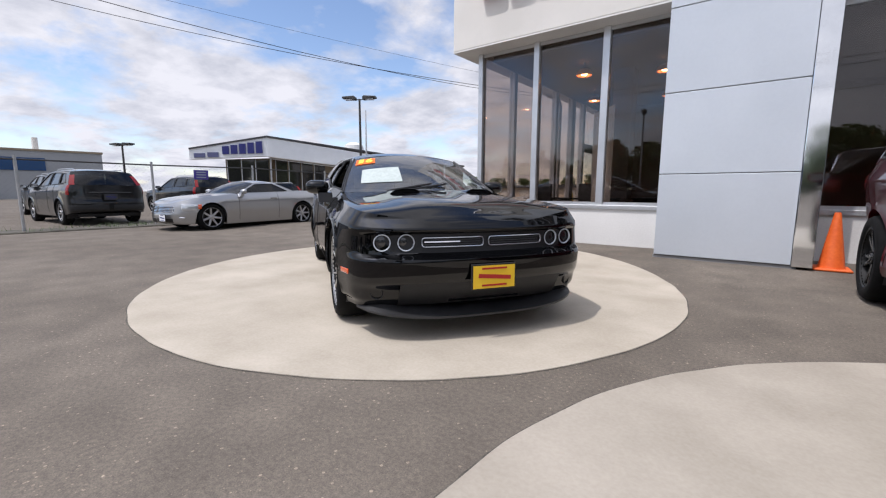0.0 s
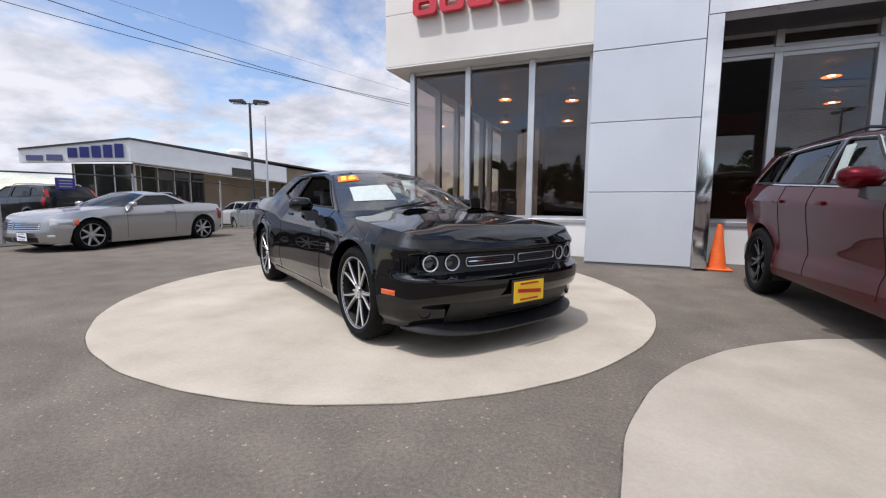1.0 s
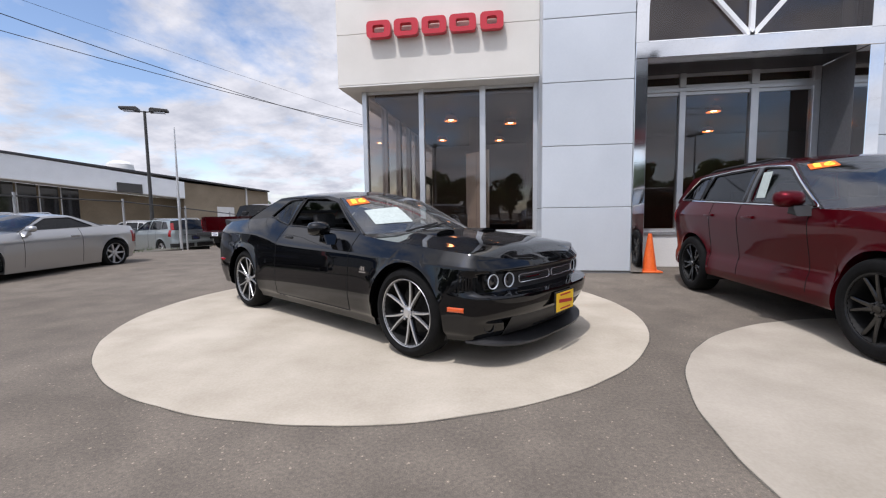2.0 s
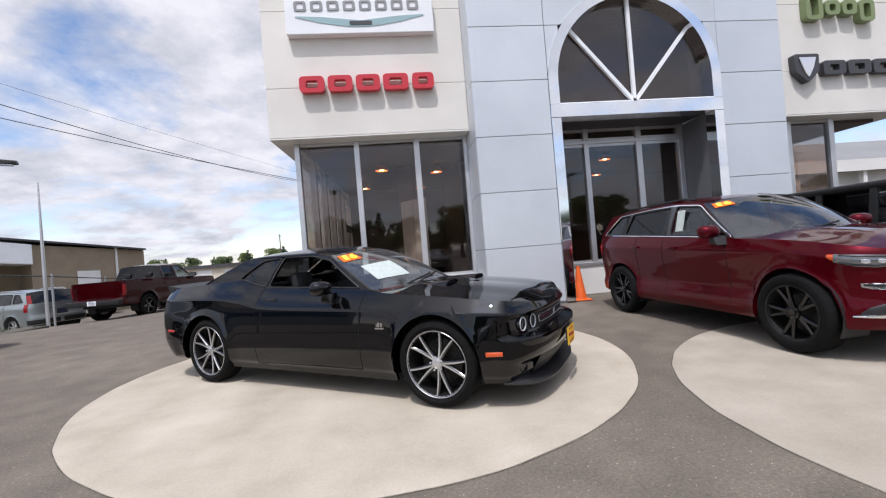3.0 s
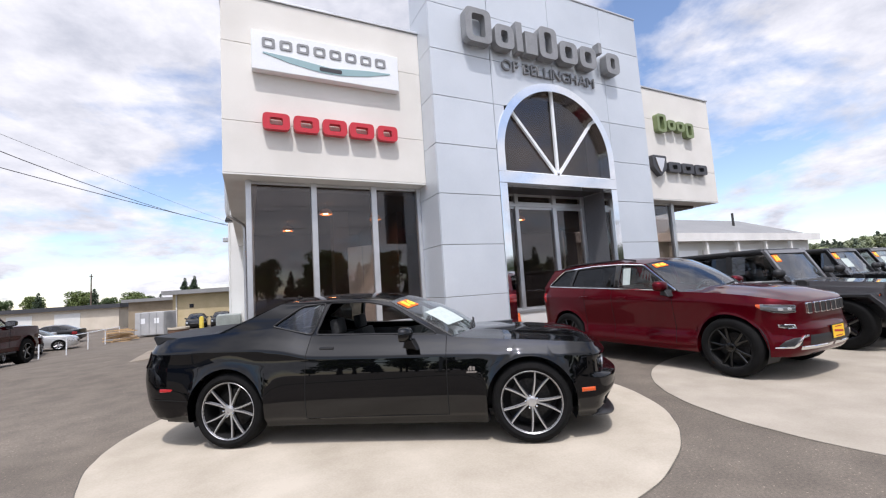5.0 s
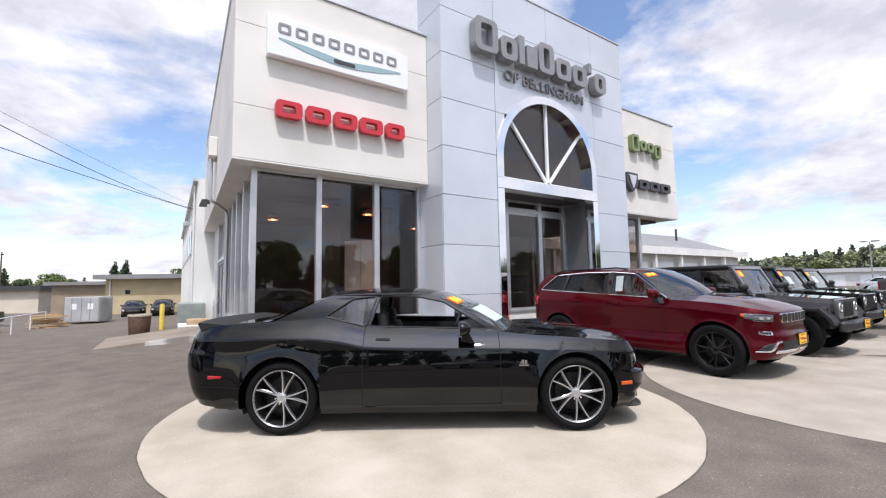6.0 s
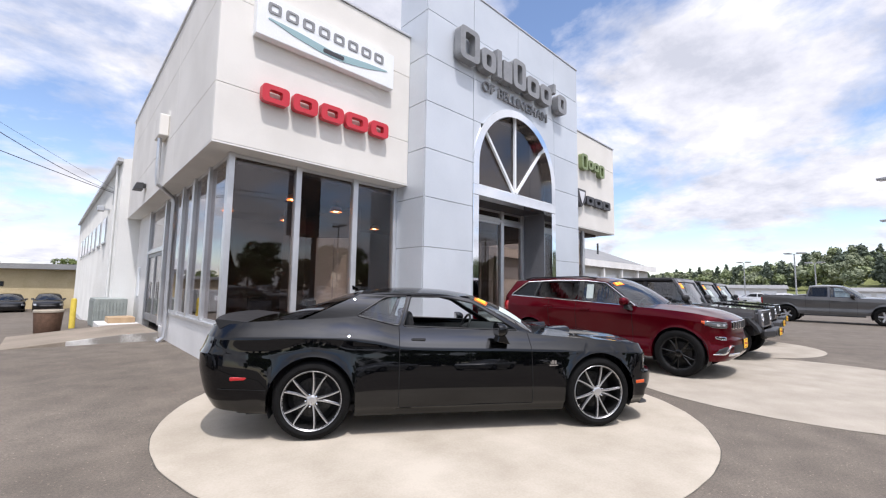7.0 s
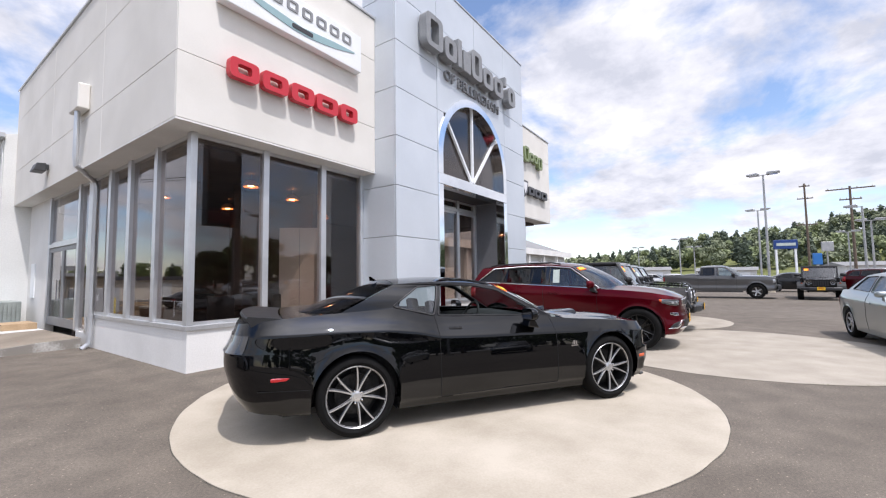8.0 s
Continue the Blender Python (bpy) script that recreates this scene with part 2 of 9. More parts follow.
M_ASPHALT = asphalt_mat()
M_CONCRETE = surf("pale_concrete", (0.36, 0.315, 0.245), (0.49, 0.438, 0.355), 1.7, 0.85, bump=0.12, fine=60, spread=0.15, grit=0.25)
M_PADGREY = surf("greyer_concrete", (0.30, 0.265, 0.21), (0.41, 0.365, 0.30), 1.7, 0.85, bump=0.12, fine=60, spread=0.15, grit=0.25)
M_RAMP = surf("worn_tan_concrete", (0.20, 0.165, 0.125), (0.30, 0.255, 0.20), 1.3, 0.9, bump=0.2, fine=50, spread=0.13)
M_PEELED = surf("peeling_white_paint", (0.26, 0.24, 0.21), (0.66, 0.65, 0.62), 1.6, 0.85, bump=0.2, fine=30, spread=0.08, grit=0.15)
M_CRACK = surf("dirt_filled_joint", (0.05, 0.045, 0.037), (0.13, 0.115, 0.092), 9, 0.95, fine=60)
M_STUCCO = surf("cream_stucco", (0.70, 0.675, 0.62), (0.78, 0.755, 0.70), 0.8, 0.85, bump=0.06, fine=90, grit=0.2)
M_PANEL = surf("silver_panel", (0.575, 0.615, 0.655), (0.635, 0.675, 0.715), 0.7, 0.40, metal=0.25, fine=25, spec=0.5, per_piece=0.03, grit=0.15)
M_JOINT = plain("grey_joint", (0.26, 0.26, 0.26), 0.8)
M_WHITE = surf("white_wall_paint", (0.70, 0.69, 0.66), (0.80, 0.79, 0.76), 1.2, 0.7, bump=0.1, fine=50)
M_ALU = surf("mill_aluminium", (0.60, 0.61, 0.62), (0.70, 0.71, 0.72), 3, 0.38, metal=0.75, fine=60)
M_CHROME = surf("polished_metal_trim", (0.84, 0.86, 0.88), (0.88, 0.90, 0.92), 3, 0.04, metal=1.0, fine=20)
M_GLASS = pane_mat("tinted_window_glass", (0.82, 0.77, 0.735), 1.60)
M_CARGLASS = pane_mat("car_glass", (0.66, 0.72, 0.70), 1.95)
M_QUARTER = pane_mat("quarter_light_glass", (0.44, 0.52, 0.52), 1.60)
M_SCREENGLASS = pane_mat("windscreen_glass", (0.60, 0.69, 0.67), 2.3, dust=0.05)
M_CLEANSCREEN = pane_mat("clean_windscreen_glass", (0.70, 0.80, 0.79), 2.3)
M_DARKGLASS = pane_mat("privacy_glass", (0.06, 0.065, 0.07), 1.55)
M_BLACKPAINT = paint("black_paint", (0.0010, 0.0011, 0.0015), 0.0, 0.42, 0.001, 1.49, 0.01)
M_REDPAINT = paint("deep_red_paint", (0.084, 0.0014, 0.006), 0.55, 0.34, 0.0005, 1.27)
for red_node in M_REDPAINT.node_tree.nodes:
    if red_node.type == "BSDF_PRINCIPLED":                  # the red flake stays red at a glance
        red_node.inputs["Specular Tint"].default_value = (0.30, 0.012, 0.03, 1)
M_GREYPAINT = paint("grey_paint", (0.055, 0.056, 0.058), 0.5, 0.3)
M_DARKPAINT = paint("dark_paint", (0.006, 0.0062, 0.007), 0.2, 0.3, 0.004, 1.42)
M_TRUCKGREY = paint("mineral_grey_paint", (0.105, 0.105, 0.107), 0.4, 0.3)
M_GRANITE = paint("granite_grey_paint", (0.15, 0.148, 0.152), 0.5, 0.3)
M_SILVER = paint("silver_paint", (0.45, 0.455, 0.46), 0.8, 0.30)
M_PALESILVER = paint("pale_silver_paint", (0.60, 0.60, 0.59), 0.5, 0.32)
M_GREENSILVER = paint("green_silver_paint", (0.33, 0.37, 0.37), 0.6, 0.3)
M_MAROON = paint("maroon_paint", (0.032, 0.0008, 0.002), 0.0, 0.3, 0.001, 1.38)
M_RUBBER = surf("tyre_rubber", (0.004, 0.004, 0.004), (0.009, 0.009, 0.009), 12, 0.85, bump=0.2, fine=120, spec=0.15)
M_BLACKPLASTIC = surf("black_plastic", (0.008, 0.008, 0.0085), (0.016, 0.016, 0.017), 8, 0.55, fine=200)
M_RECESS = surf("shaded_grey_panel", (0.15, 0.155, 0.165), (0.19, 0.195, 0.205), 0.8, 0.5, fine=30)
M_DARKPLASTIC = surf("charcoal_plastic", (0.020, 0.020, 0.021), (0.034, 0.034, 0.035), 6, 0.42, fine=150)
M_GREYPLASTIC = surf("grey_plastic", (0.035, 0.036, 0.038), (0.06, 0.06, 0.062), 6, 0.5, fine=150)
M_GLOSSBLACK = plain("gloss_black", (0.006, 0.006, 0.007), 0.12, coat=1.0)
M_MACHINED = surf("machined_alloy", (0.56, 0.56, 0.56), (0.64, 0.64, 0.64), 8, 0.3, metal=0.8, fine=300)
M_ALLOY = surf("silver_alloy", (0.50, 0.50, 0.51), (0.58, 0.58, 0.59), 8, 0.32, metal=0.8, fine=200)
M_STEEL = surf("brake_steel", (0.03, 0.029, 0.028), (0.06, 0.058, 0.056), 20, 0.5, metal=0.8)
M_CARCHROME = plain("car_chrome", (0.80, 0.80, 0.81), 0.08, 1.0)
M_INTERIOR = surf("charcoal_upholstery", (0.012, 0.012, 0.013), (0.03, 0.03, 0.03), 10, 0.8)
M_SEAT = surf("black_seat_cloth", (0.016, 0.016, 0.017), (0.034, 0.034, 0.035), 20, 0.85)
M_LENS = plain("clear_lens", (0.62, 0.64, 0.66), 0.08, 0.6, coat=1.0)
M_HALO = plain("white_halo_lamp", (0.62, 0.65, 0.68), 0.3)
M_BLACKWHEEL = plain("black_wheel_lacquer", (0.0015, 0.0015, 0.0016), 0.2, coat=0.25)
M_LAMPGLASS = plain("headlight_glass", (0.16, 0.165, 0.17), 0.06, 0.5, coat=1.0)
M_DARKLENS = plain("smoked_lens", (0.03, 0.03, 0.032), 0.06, 0.2, coat=1.0)
M_REDLENS = plain("red_lens", (0.42, 0.012, 0.014), 0.15, coat=1.0)
M_TAILRED = plain("tail_lamp_red", (0.24, 0.005, 0.007), 0.2, coat=0.4)
M_AMBER = plain("amber_lens", (0.62, 0.085, 0.010), 0.18, coat=1.0)
M_YELLOWTAG = plain("yellow_card", (0.86, 0.55, 0.02), 0.5)
M_ORANGETAG = plain("orange_card", (0.90, 0.16, 0.01), 0.5)
M_TAGDIGIT = plain("yellow_digit", (0.98, 0.78, 0.06), 0.5)
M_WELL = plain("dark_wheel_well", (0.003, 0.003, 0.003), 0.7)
M_GAP = plain("shut_line", (0.0012, 0.0012, 0.0012), 0.95)
M_BOARD = surf("pale_board", (0.46, 0.43, 0.39), (0.54, 0.51, 0.47), 3, 0.6)
M_PAPER = surf("white_paper", (0.42, 0.48, 0.45), (0.50, 0.56, 0.53), 20, 0.7)
M_REDSIGN = plain("red_sign_face", (0.55, 0.03, 0.045), 0.35)
M_SHADEDRED = plain("shaded_red_sign_face", (0.13, 0.025, 0.025), 0.5)
M_SIGNSIDE = plain("dark_sign_return", (0.05, 0.05, 0.055), 0.4)
M_SIGNWHITE = surf("white_sign_face", (0.80, 0.82, 0.83), (0.86, 0.88, 0.89), 2, 0.35)
M_SIGNGREY = surf("grey_sign_letter", (0.23, 0.235, 0.24), (0.29, 0.295, 0.30), 4, 0.45, metal=0.1)
M_SIGNGREEN = plain("green_sign_face", (0.20, 0.25, 0.11), 0.4)
M_SIGNBLUE = plain("blue_sign_face", (0.02, 0.025, 0.16), 0.4)
M_TEAL = plain("pale_teal_sign", (0.30, 0.44, 0.46), 0.4)
M_CONE = surf("orange_cone_rubber", (0.72, 0.11, 0.012), (0.82, 0.15, 0.02), 12, 0.55)
M_WARM = plain("lamp_glow", (1.0, 0.55, 0.25), 0.4, emit=24.0)
M_CLAD = surf("pale_cladding", (0.66, 0.66, 0.63), (0.76, 0.76, 0.73), 0.7, 0.7, fine=30)
M_CREAM = surf("cream_blockwork", (0.58, 0.51, 0.41), (0.68, 0.61, 0.50), 0.7, 0.85, fine=12)
M_ROOFMETAL = surf("grey_roofing", (0.20, 0.20, 0.195), (0.27, 0.27, 0.262), 0.5, 0.6, fine=20)
M_TANBRICK = surf("tan_blockwork", (0.44, 0.355, 0.20), (0.56, 0.46, 0.28), 0.8, 0.9, bump=0.2, fine=14)
M_BROWNBRICK = surf("brown_brickwork", (0.25, 0.20, 0.135), (0.34, 0.275, 0.195), 0.9, 0.9, bump=0.2, fine=18)
M_FARGREY = surf("grey_metal_wall", (0.30, 0.31, 0.32), (0.37, 0.38, 0.39), 0.3, 0.7)
M_BLUEGLASS = plain("blue_glazing", (0.03, 0.08, 0.20), 0.15, 0.3)
M_POST = surf("galvanised_steel", (0.36, 0.37, 0.37), (0.48, 0.48, 0.48), 6, 0.5, metal=0.5, fine=60)
M_DARKPOLE = surf("bronze_pole_paint", (0.025, 0.024, 0.022), (0.05, 0.048, 0.045), 5, 0.5)
M_WOOD = surf("weathered_pole_timber", (0.10, 0.075, 0.055), (0.17, 0.13, 0.10), 3, 0.9, bump=0.3)
M_PALLET = surf("raw_pallet_timber", (0.38, 0.25, 0.12), (0.52, 0.36, 0.20), 6, 0.85)
M_CARTON = surf("brown_cardboard", (0.40, 0.28, 0.16), (0.50, 0.36, 0.22), 5, 0.85)
M_BARREL = surf("brown_pebble_planter", (0.11, 0.062, 0.038), (0.17, 0.10, 0.065), 10, 0.85, bump=0.4, fine=70)
M_YELLOW = surf("yellow_bollard_paint", (0.62, 0.47, 0.05), (0.75, 0.58, 0.09), 6, 0.6)
M_GREENMETAL = surf("grey_green_sheet_metal", (0.24, 0.27, 0.25), (0.33, 0.36, 0.34), 4, 0.5)
M_CONTAINER = surf("pale_container_steel", (0.36, 0.365, 0.37), (0.48, 0.48, 0.47), 0.9, 0.6, fine=12, grit=0.12)
M_WIRE = plain("black_cable", (0.012, 0.012, 0.012), 0.6)
M_LEAF = surf("leaf_green", (0.05, 0.085, 0.028), (0.12, 0.165, 0.06), 1.2, 0.7, fine=5)
M_LEAFDARK = surf("conifer_green", (0.022, 0.040, 0.020), (0.052, 0.080, 0.040), 1.0, 0.8, fine=4)
M_LEAFLIGHT = surf("pale_leaf_green", (0.09, 0.13, 0.03), (0.18, 0.22, 0.07), 1.0, 0.7, fine=4)
# ridge woods: distance haze mixed into paler, greyer leaf colours
M_FARWOOD = surf("hazed_mixed_woods", (0.14, 0.17, 0.10), (0.23, 0.25, 0.155), 0.12, 0.8, fine=1.5)
M_FARCONIFER = surf("hazed_conifers", (0.06, 0.08, 0.055), (0.10, 0.125, 0.085), 0.12, 0.8, fine=1.5)
M_FARSPRING = surf("hazed_spring_woods", (0.175, 0.215, 0.10), (0.27, 0.30, 0.16), 0.12, 0.8, fine=1.5)
M_BARK = surf("tree_bark", (0.06, 0.045, 0.035), (0.11, 0.085, 0.065), 4, 0.95, bump=0.4)
M_VERGE = surf("shadowed_weedy_verge", (0.05, 0.046, 0.036), (0.13, 0.12, 0.095), 3, 0.95, bump=0.3, fine=40)
M_GRASS = surf("dry_grass", (0.10, 0.12, 0.03), (0.20, 0.21, 0.07), 5, 0.9)
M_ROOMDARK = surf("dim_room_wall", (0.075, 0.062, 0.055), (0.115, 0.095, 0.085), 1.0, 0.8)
M_ROOMFLOOR = surf("dimmed_tile_floor", (0.05, 0.046, 0.042), (0.08, 0.074, 0.068), 2.0, 0.4)
M_PLATERED = plain("red_print", (0.42, 0.02, 0.015), 0.5)
M_LINEPAINT = surf("worn_white_line", (0.40, 0.39, 0.37), (0.62, 0.61, 0.58), 6, 0.8)

# ---- mesh helpers ----


def part(name, bm, material, parent=None, label="", smooth=35.0, kind=""):
    """Links a bmesh as one mesh object, under a thing or a part."""
    me = bpy.data.meshes.new(name)
    bm.to_mesh(me)
    bm.free()
    me.materials.append(material)
    if smooth:
        me.polygons.foreach_set("use_smooth", [True] * len(me.polygons))
        me.set_sharp_from_angle(angle=radians(smooth))
    ob = new(name, me)
    if parent is not None:
        ob.parent = parent
    if label or kind:
        tagged(ob, label=label, kind=kind)
    return ob


def shared(name, mesh, parent, m=None):
    ob = new(name, mesh)
    ob.parent = parent
    if m is not None:
        ob.matrix_local = m
    return ob


def thing(name, label, category, at=None, group="", kind=""):
    ob = new(name)
    ob.empty_display_size = 0.2
    if at is not None:
        ob.matrix_basis = at
    return tagged(ob, label, category, group, kind)


def box(bm, x0, x1, y0, y1, z0, z1, bevel=0.0, m=None, seg=1):
    vs = [bm.verts.new(p) for p in ((x0, y0, z0), (x1, y0, z0), (x1, y1, z0), (x0, y1, z0), (x0, y0, z1), (x1, y0, z1), (x1, y1, z1), (x0, y1, z1))]
    fs = [bm.faces.new([vs[i] for i in f]) for f in ((3, 2, 1, 0), (4, 5, 6, 7), (0, 1, 5, 4), (1, 2, 6, 5), (2, 3, 7, 6), (3, 0, 4, 7))]
    if m is not None:
        for v in vs:
            v.co = m @ v.co
    if bevel:
        es = list({e for f in fs for e in f.edges})
        bmesh.ops.bevel(bm, geom=es, offset=bevel, segments=seg, affect="EDGES", profile=0.6)
    return bm


def slab(x0, x1, y0, y1, z0, z1, bevel=0.0, seg=1):
    return box(bmesh.new(), x0, x1, y0, y1, z0, z1, bevel, seg=seg)


def prism(bm, outline, a, b, axis="y", bevel=0.0, m=None):
    """An outline (pairs) pushed from a to b along an axis: y takes (x, z), x takes (y, z), z takes (x, y)."""
    put = {"y": lambda u, v, w: (u, w, v), "x": lambda u, v, w: (w, u, v), "z": lambda u, v, w: (u, v, w)}[axis]
    lo = [bm.verts.new(put(u, v, a)) for u, v in outline]
    hi = [bm.verts.new(put(u, v, b)) for u, v in outline]
    n = len(lo)
    fs = [bm.faces.new(lo), bm.faces.new(hi[::-1])]
    fs += [bm.faces.new((lo[i], hi[i], hi[(i + 1) % n], lo[(i + 1) % n])) for i in range(n)]
    bmesh.ops.recalc_face_normals(bm, faces=fs)
    if bevel:
        es = [e for e in fs[0].edges] + [e for e in fs[1].edges]
        bmesh.ops.bevel(bm, geom=es, offset=bevel, segments=1, affect="EDGES")
    if m is not None:
        bmesh.ops.transform(bm, matrix=m, verts=[v for v in lo + hi if v.is_valid])
    return bm


def tube(bm, points, radius, n=8, closed=False):
    """A round bar along points; radius may be a number or one per point."""
    pts = [Vector(p) for p in points]
    rs = radius if isinstance(radius, (list, tuple)) else [radius] * len(pts)
    rings = []
    side = None
    for i, p in enumerate(pts):
        if closed:
            t = pts[(i + 1) % len(pts)] - pts[i - 1]
        else:
            t = pts[min(i + 1, len(pts) - 1)] - pts[max(i - 1, 0)]
        t.normalize()
        if side is None:
            side = t.orthogonal().normalized()
        side = (side - t * side.dot(t))
        side = side.normalized() if side.length > 1e-6 else t.orthogonal().normalized()
        up = t.cross(side)
        rings.append([bm.verts.new(p + rs[i] * (math.cos(2 * math.pi * k / n) * side + math.sin(2 * math.pi * k / n) * up)) for k in range(n)])
    last = len(rings) if closed else len(rings) - 1
    for i in range(last):
        a, b = rings[i], rings[(i + 1) % len(rings)]
        for k in range(n):
            bm.faces.new((a[k], a[(k + 1) % n], b[(k + 1) % n], b[k]))
    if not closed:
        bm.faces.new(rings[0][::-1])
        bm.faces.new(rings[-1])
    return bm


def lathe(bm, profile, n=32, axis="z", m=None, close=False):
    """Turns (radius, height) pairs round an axis."""
    put = {"z": lambda r, h, c, s: (r * c, r * s, h), "y": lambda r, h, c, s: (r * c, h, r * s), "x": lambda r, h, c, s: (h, r * c, r * s)}[axis]
    rings = []
    for r, h in profile:
        if r < 1e-5:
            rings.append([bm.verts.new(put(0, h, 1, 0))])
        else:
            rings.append([bm.verts.new(put(r, h, math.cos(2 * math.pi * k / n), math.sin(2 * math.pi * k / n))) for k in range(n)])
    fs = []
    pairs = list(zip(rings, rings[1:])) + ([(rings[-1], rings[0])] if close else [])
    for a, b in pairs:
        for k in range(n):
            j = (k + 1) % n
            if len(a) == 1 and len(b) == 1:
                continue
            if len(a) == 1:
                fs.append(bm.faces.new((a[0], b[k], b[j])))
            elif len(b) == 1:
                fs.append(bm.faces.new((a[k], b[0], a[j])))
            else:
                fs.append(bm.faces.new((a[k], b[k], b[j], a[j])))
    bmesh.ops.recalc_face_normals(bm, faces=fs)
    if m is not None:
        bmesh.ops.transform(bm, matrix=m, verts=[v for r in rings for v in r])
    return bm


def round_loop(poly, r=0.05, n=4):
    """Rounds the corners of a closed outline of (u, v) pairs."""
    out = []
    k = len(poly)
    for i in range(k):
        p, a, b = Vector(poly[i]), Vector(poly[i - 1]), Vector(poly[(i + 1) % k])
        da, db = (a - p), (b - p)
        ra = min(r, da.length * 0.45, db.length * 0.45)
        s, e = p + da.normalized() * ra, p + db.normalized() * ra
        for j in range(n + 1):
            t = j / n
            q = s * (1 - t) ** 2 + p * 2 * t * (1 - t) + e * t ** 2
            out.append((q.x, q.y))
    return out


def densify(poly, step=0.12):
    out = []
    for i, p in enumerate(poly):
        q = poly[(i + 1) % len(poly)]
        n = max(1, int(math.hypot(q[0] - p[0], q[1] - p[1]) / step))
        out += [(p[0] + (q[0] - p[0]) * j / n, p[1] + (q[1] - p[1]) * j / n) for j in range(n)]
    return out


def text_mesh(words, size, depth, material, name, m, parent=None, label="", width=None, bold=0.0):
    cu = bpy.data.curves.new(name, "FONT")
    cu.body, cu.size, cu.extrude, cu.resolution_u, cu.offset = words, size, depth, 3, bold
    tmp = bpy.data.objects.new(name, cu)
    me = bpy.data.meshes.new_from_object(tmp)
    bpy.data.objects.remove(tmp)
    if width:
        xs = [v.co.x for v in me.vertices]
        k = width / (max(xs) - min(xs))
        for v in me.vertices:
            v.co.x = (v.co.x - min(xs)) * k
    me.materials.clear()
    me.materials.append(material)
    ob = new(name, me)
    ob.matrix_basis = m
    if parent is not None:
        ob.parent = parent
    if label:
        ob["label"] = label
    return ob
# ---- ground ----


def lift(x, y):
    """The lot rises a little towards the showroom front and falls away behind it."""
    k = min(max((y - 5.0) / 2.0, 0.0), 1.0)
    d = min(max((y - 16.0) / 20.0, 0.0), 1.0) * min(max((-x - 1.0) / 5.0, 0.0), 1.0)
    e = min(max((y - 10.0) / 7.0, 0.0), 1.0) * min(max((-x - 9.0) / 4.0, 0.0), 1.0)      # and to the west lot
    f = min(max((y - 8.0) / 6.0, 0.0), 1.0) * min(max((-x - 14.2) / 1.8, 0.0), 1.0)
    return max(0.05 * k * k * (3 - 2 * k) - 0.95 * d * d * (3 - 2 * d) - 0.32 * e * e * (3 - 2 * e) - 0.26 * f * f * (3 - 2 * f), -0.95)


def ground_sheet():
    ys = [-900, -300, -120, -60, -30, -15, -8, -4] + [y * 0.5 for y in range(-6, 21)] + [11, 12, 13, 14, 15, 16, 17, 18, 20, 22, 24, 26, 28, 30, 32, 34, 36, 40, 50, 90, 160, 320, 900]
    xs = [-900, -320, -160, -90, -60, -40, -30, -24, -20, -18, -16.5, -15.5, -14.8, -14.2, -13] + [x * 1.0 for x in range(-11, 13)] + [15, 19, 24, 30, 40, 60, 90, 160, 320, 900]
    bm = bmesh.new()
    grid = [[bm.verts.new((x, y, lift(x, y))) for x in xs] for y in ys]
    for i in range(len(ys) - 1):
        for j in range(len(xs) - 1):
            bm.faces.new((grid[i][j], grid[i][j + 1], grid[i + 1][j + 1], grid[i + 1][j]))
    return part("ground", bm, M_ASPHALT, kind="structure", label="worn grey asphalt car lot with pale stone chips")


ground = ground_sheet()
tagged(ground, category="ground")


def concrete_disc(cx, cy, r, label, c2=0.0, s2=0.0, mat=M_CONCRETE):
    """A round display pad, set a few millimetres proud of the asphalt, its edge slightly chipped."""
    bm = bmesh.new()
    n, rings = 360, 10
    rows = []
    for i in range(rings + 1):
        rr = r * i / rings
        row = []
        for k in range(n if i else 1):
            a = 2 * math.pi * k / n
            w = rr * (1 + (c2 * math.cos(2 * a) + s2 * math.sin(2 * a)) / r) + (0.012 * noise.noise((cx + 9 * math.cos(a), cy + 9 * math.sin(a), 3.0)) if i == rings else 0)
            x, y = cx + w * math.cos(a), cy + w * math.sin(a)
            row.append(bm.verts.new((x, y, lift(x, y) + 0.006)))
        rows.append(row)
    edge = [bm.verts.new((v.co.x + 0.006 * (v.co.x - cx) / r, v.co.y + 0.006 * (v.co.y - cy) / r, v.co.z - 0.03)) for v in rows[-1]]
    rows.append(edge)
    for a, b in zip(rows, rows[1:]):
        for k in range(n):
            j = (k + 1) % n
            bm.faces.new((a[0], b[k], b[j]) if len(a) == 1 else (a[k], b[k], b[j], a[j]))
    rim = [v.co.copy() for v in rows[-2]]
    ob = part("pavement", bm, mat, kind="structure", label=label)
    bm = bmesh.new()                                        # dirt-filled joint round the pad
    prev = first = None
    for k, p in enumerate(rim):
        d = (Vector((p.x, p.y, 0)) - Vector((cx, cy, 0))).normalized()
        w = 0.010 + 0.009 * noise.noise((p.x * 4, p.y * 4, 1.0)) + 0.005 * noise.noise((p.x * 21, p.y * 21, 5.0))
        pair = (bm.verts.new((p.x - 0.004 * d.x, p.y - 0.004 * d.y, p.z - 0.0035)), bm.verts.new((p.x + max(w, 0.003) * d.x, p.y + max(w, 0.003) * d.y, p.z - 0.0038)))
        if prev:
            bm.faces.new((prev[0], prev[1], pair[1], pair[0]))
        prev, first = pair, first or pair
    bm.faces.new((prev[0], prev[1], first[1], first[0]))
    part("pad_joint", bm, M_CRACK, ob, "dark dirt-filled joint", smooth=0)
    return tagged(ob, category="pavement")


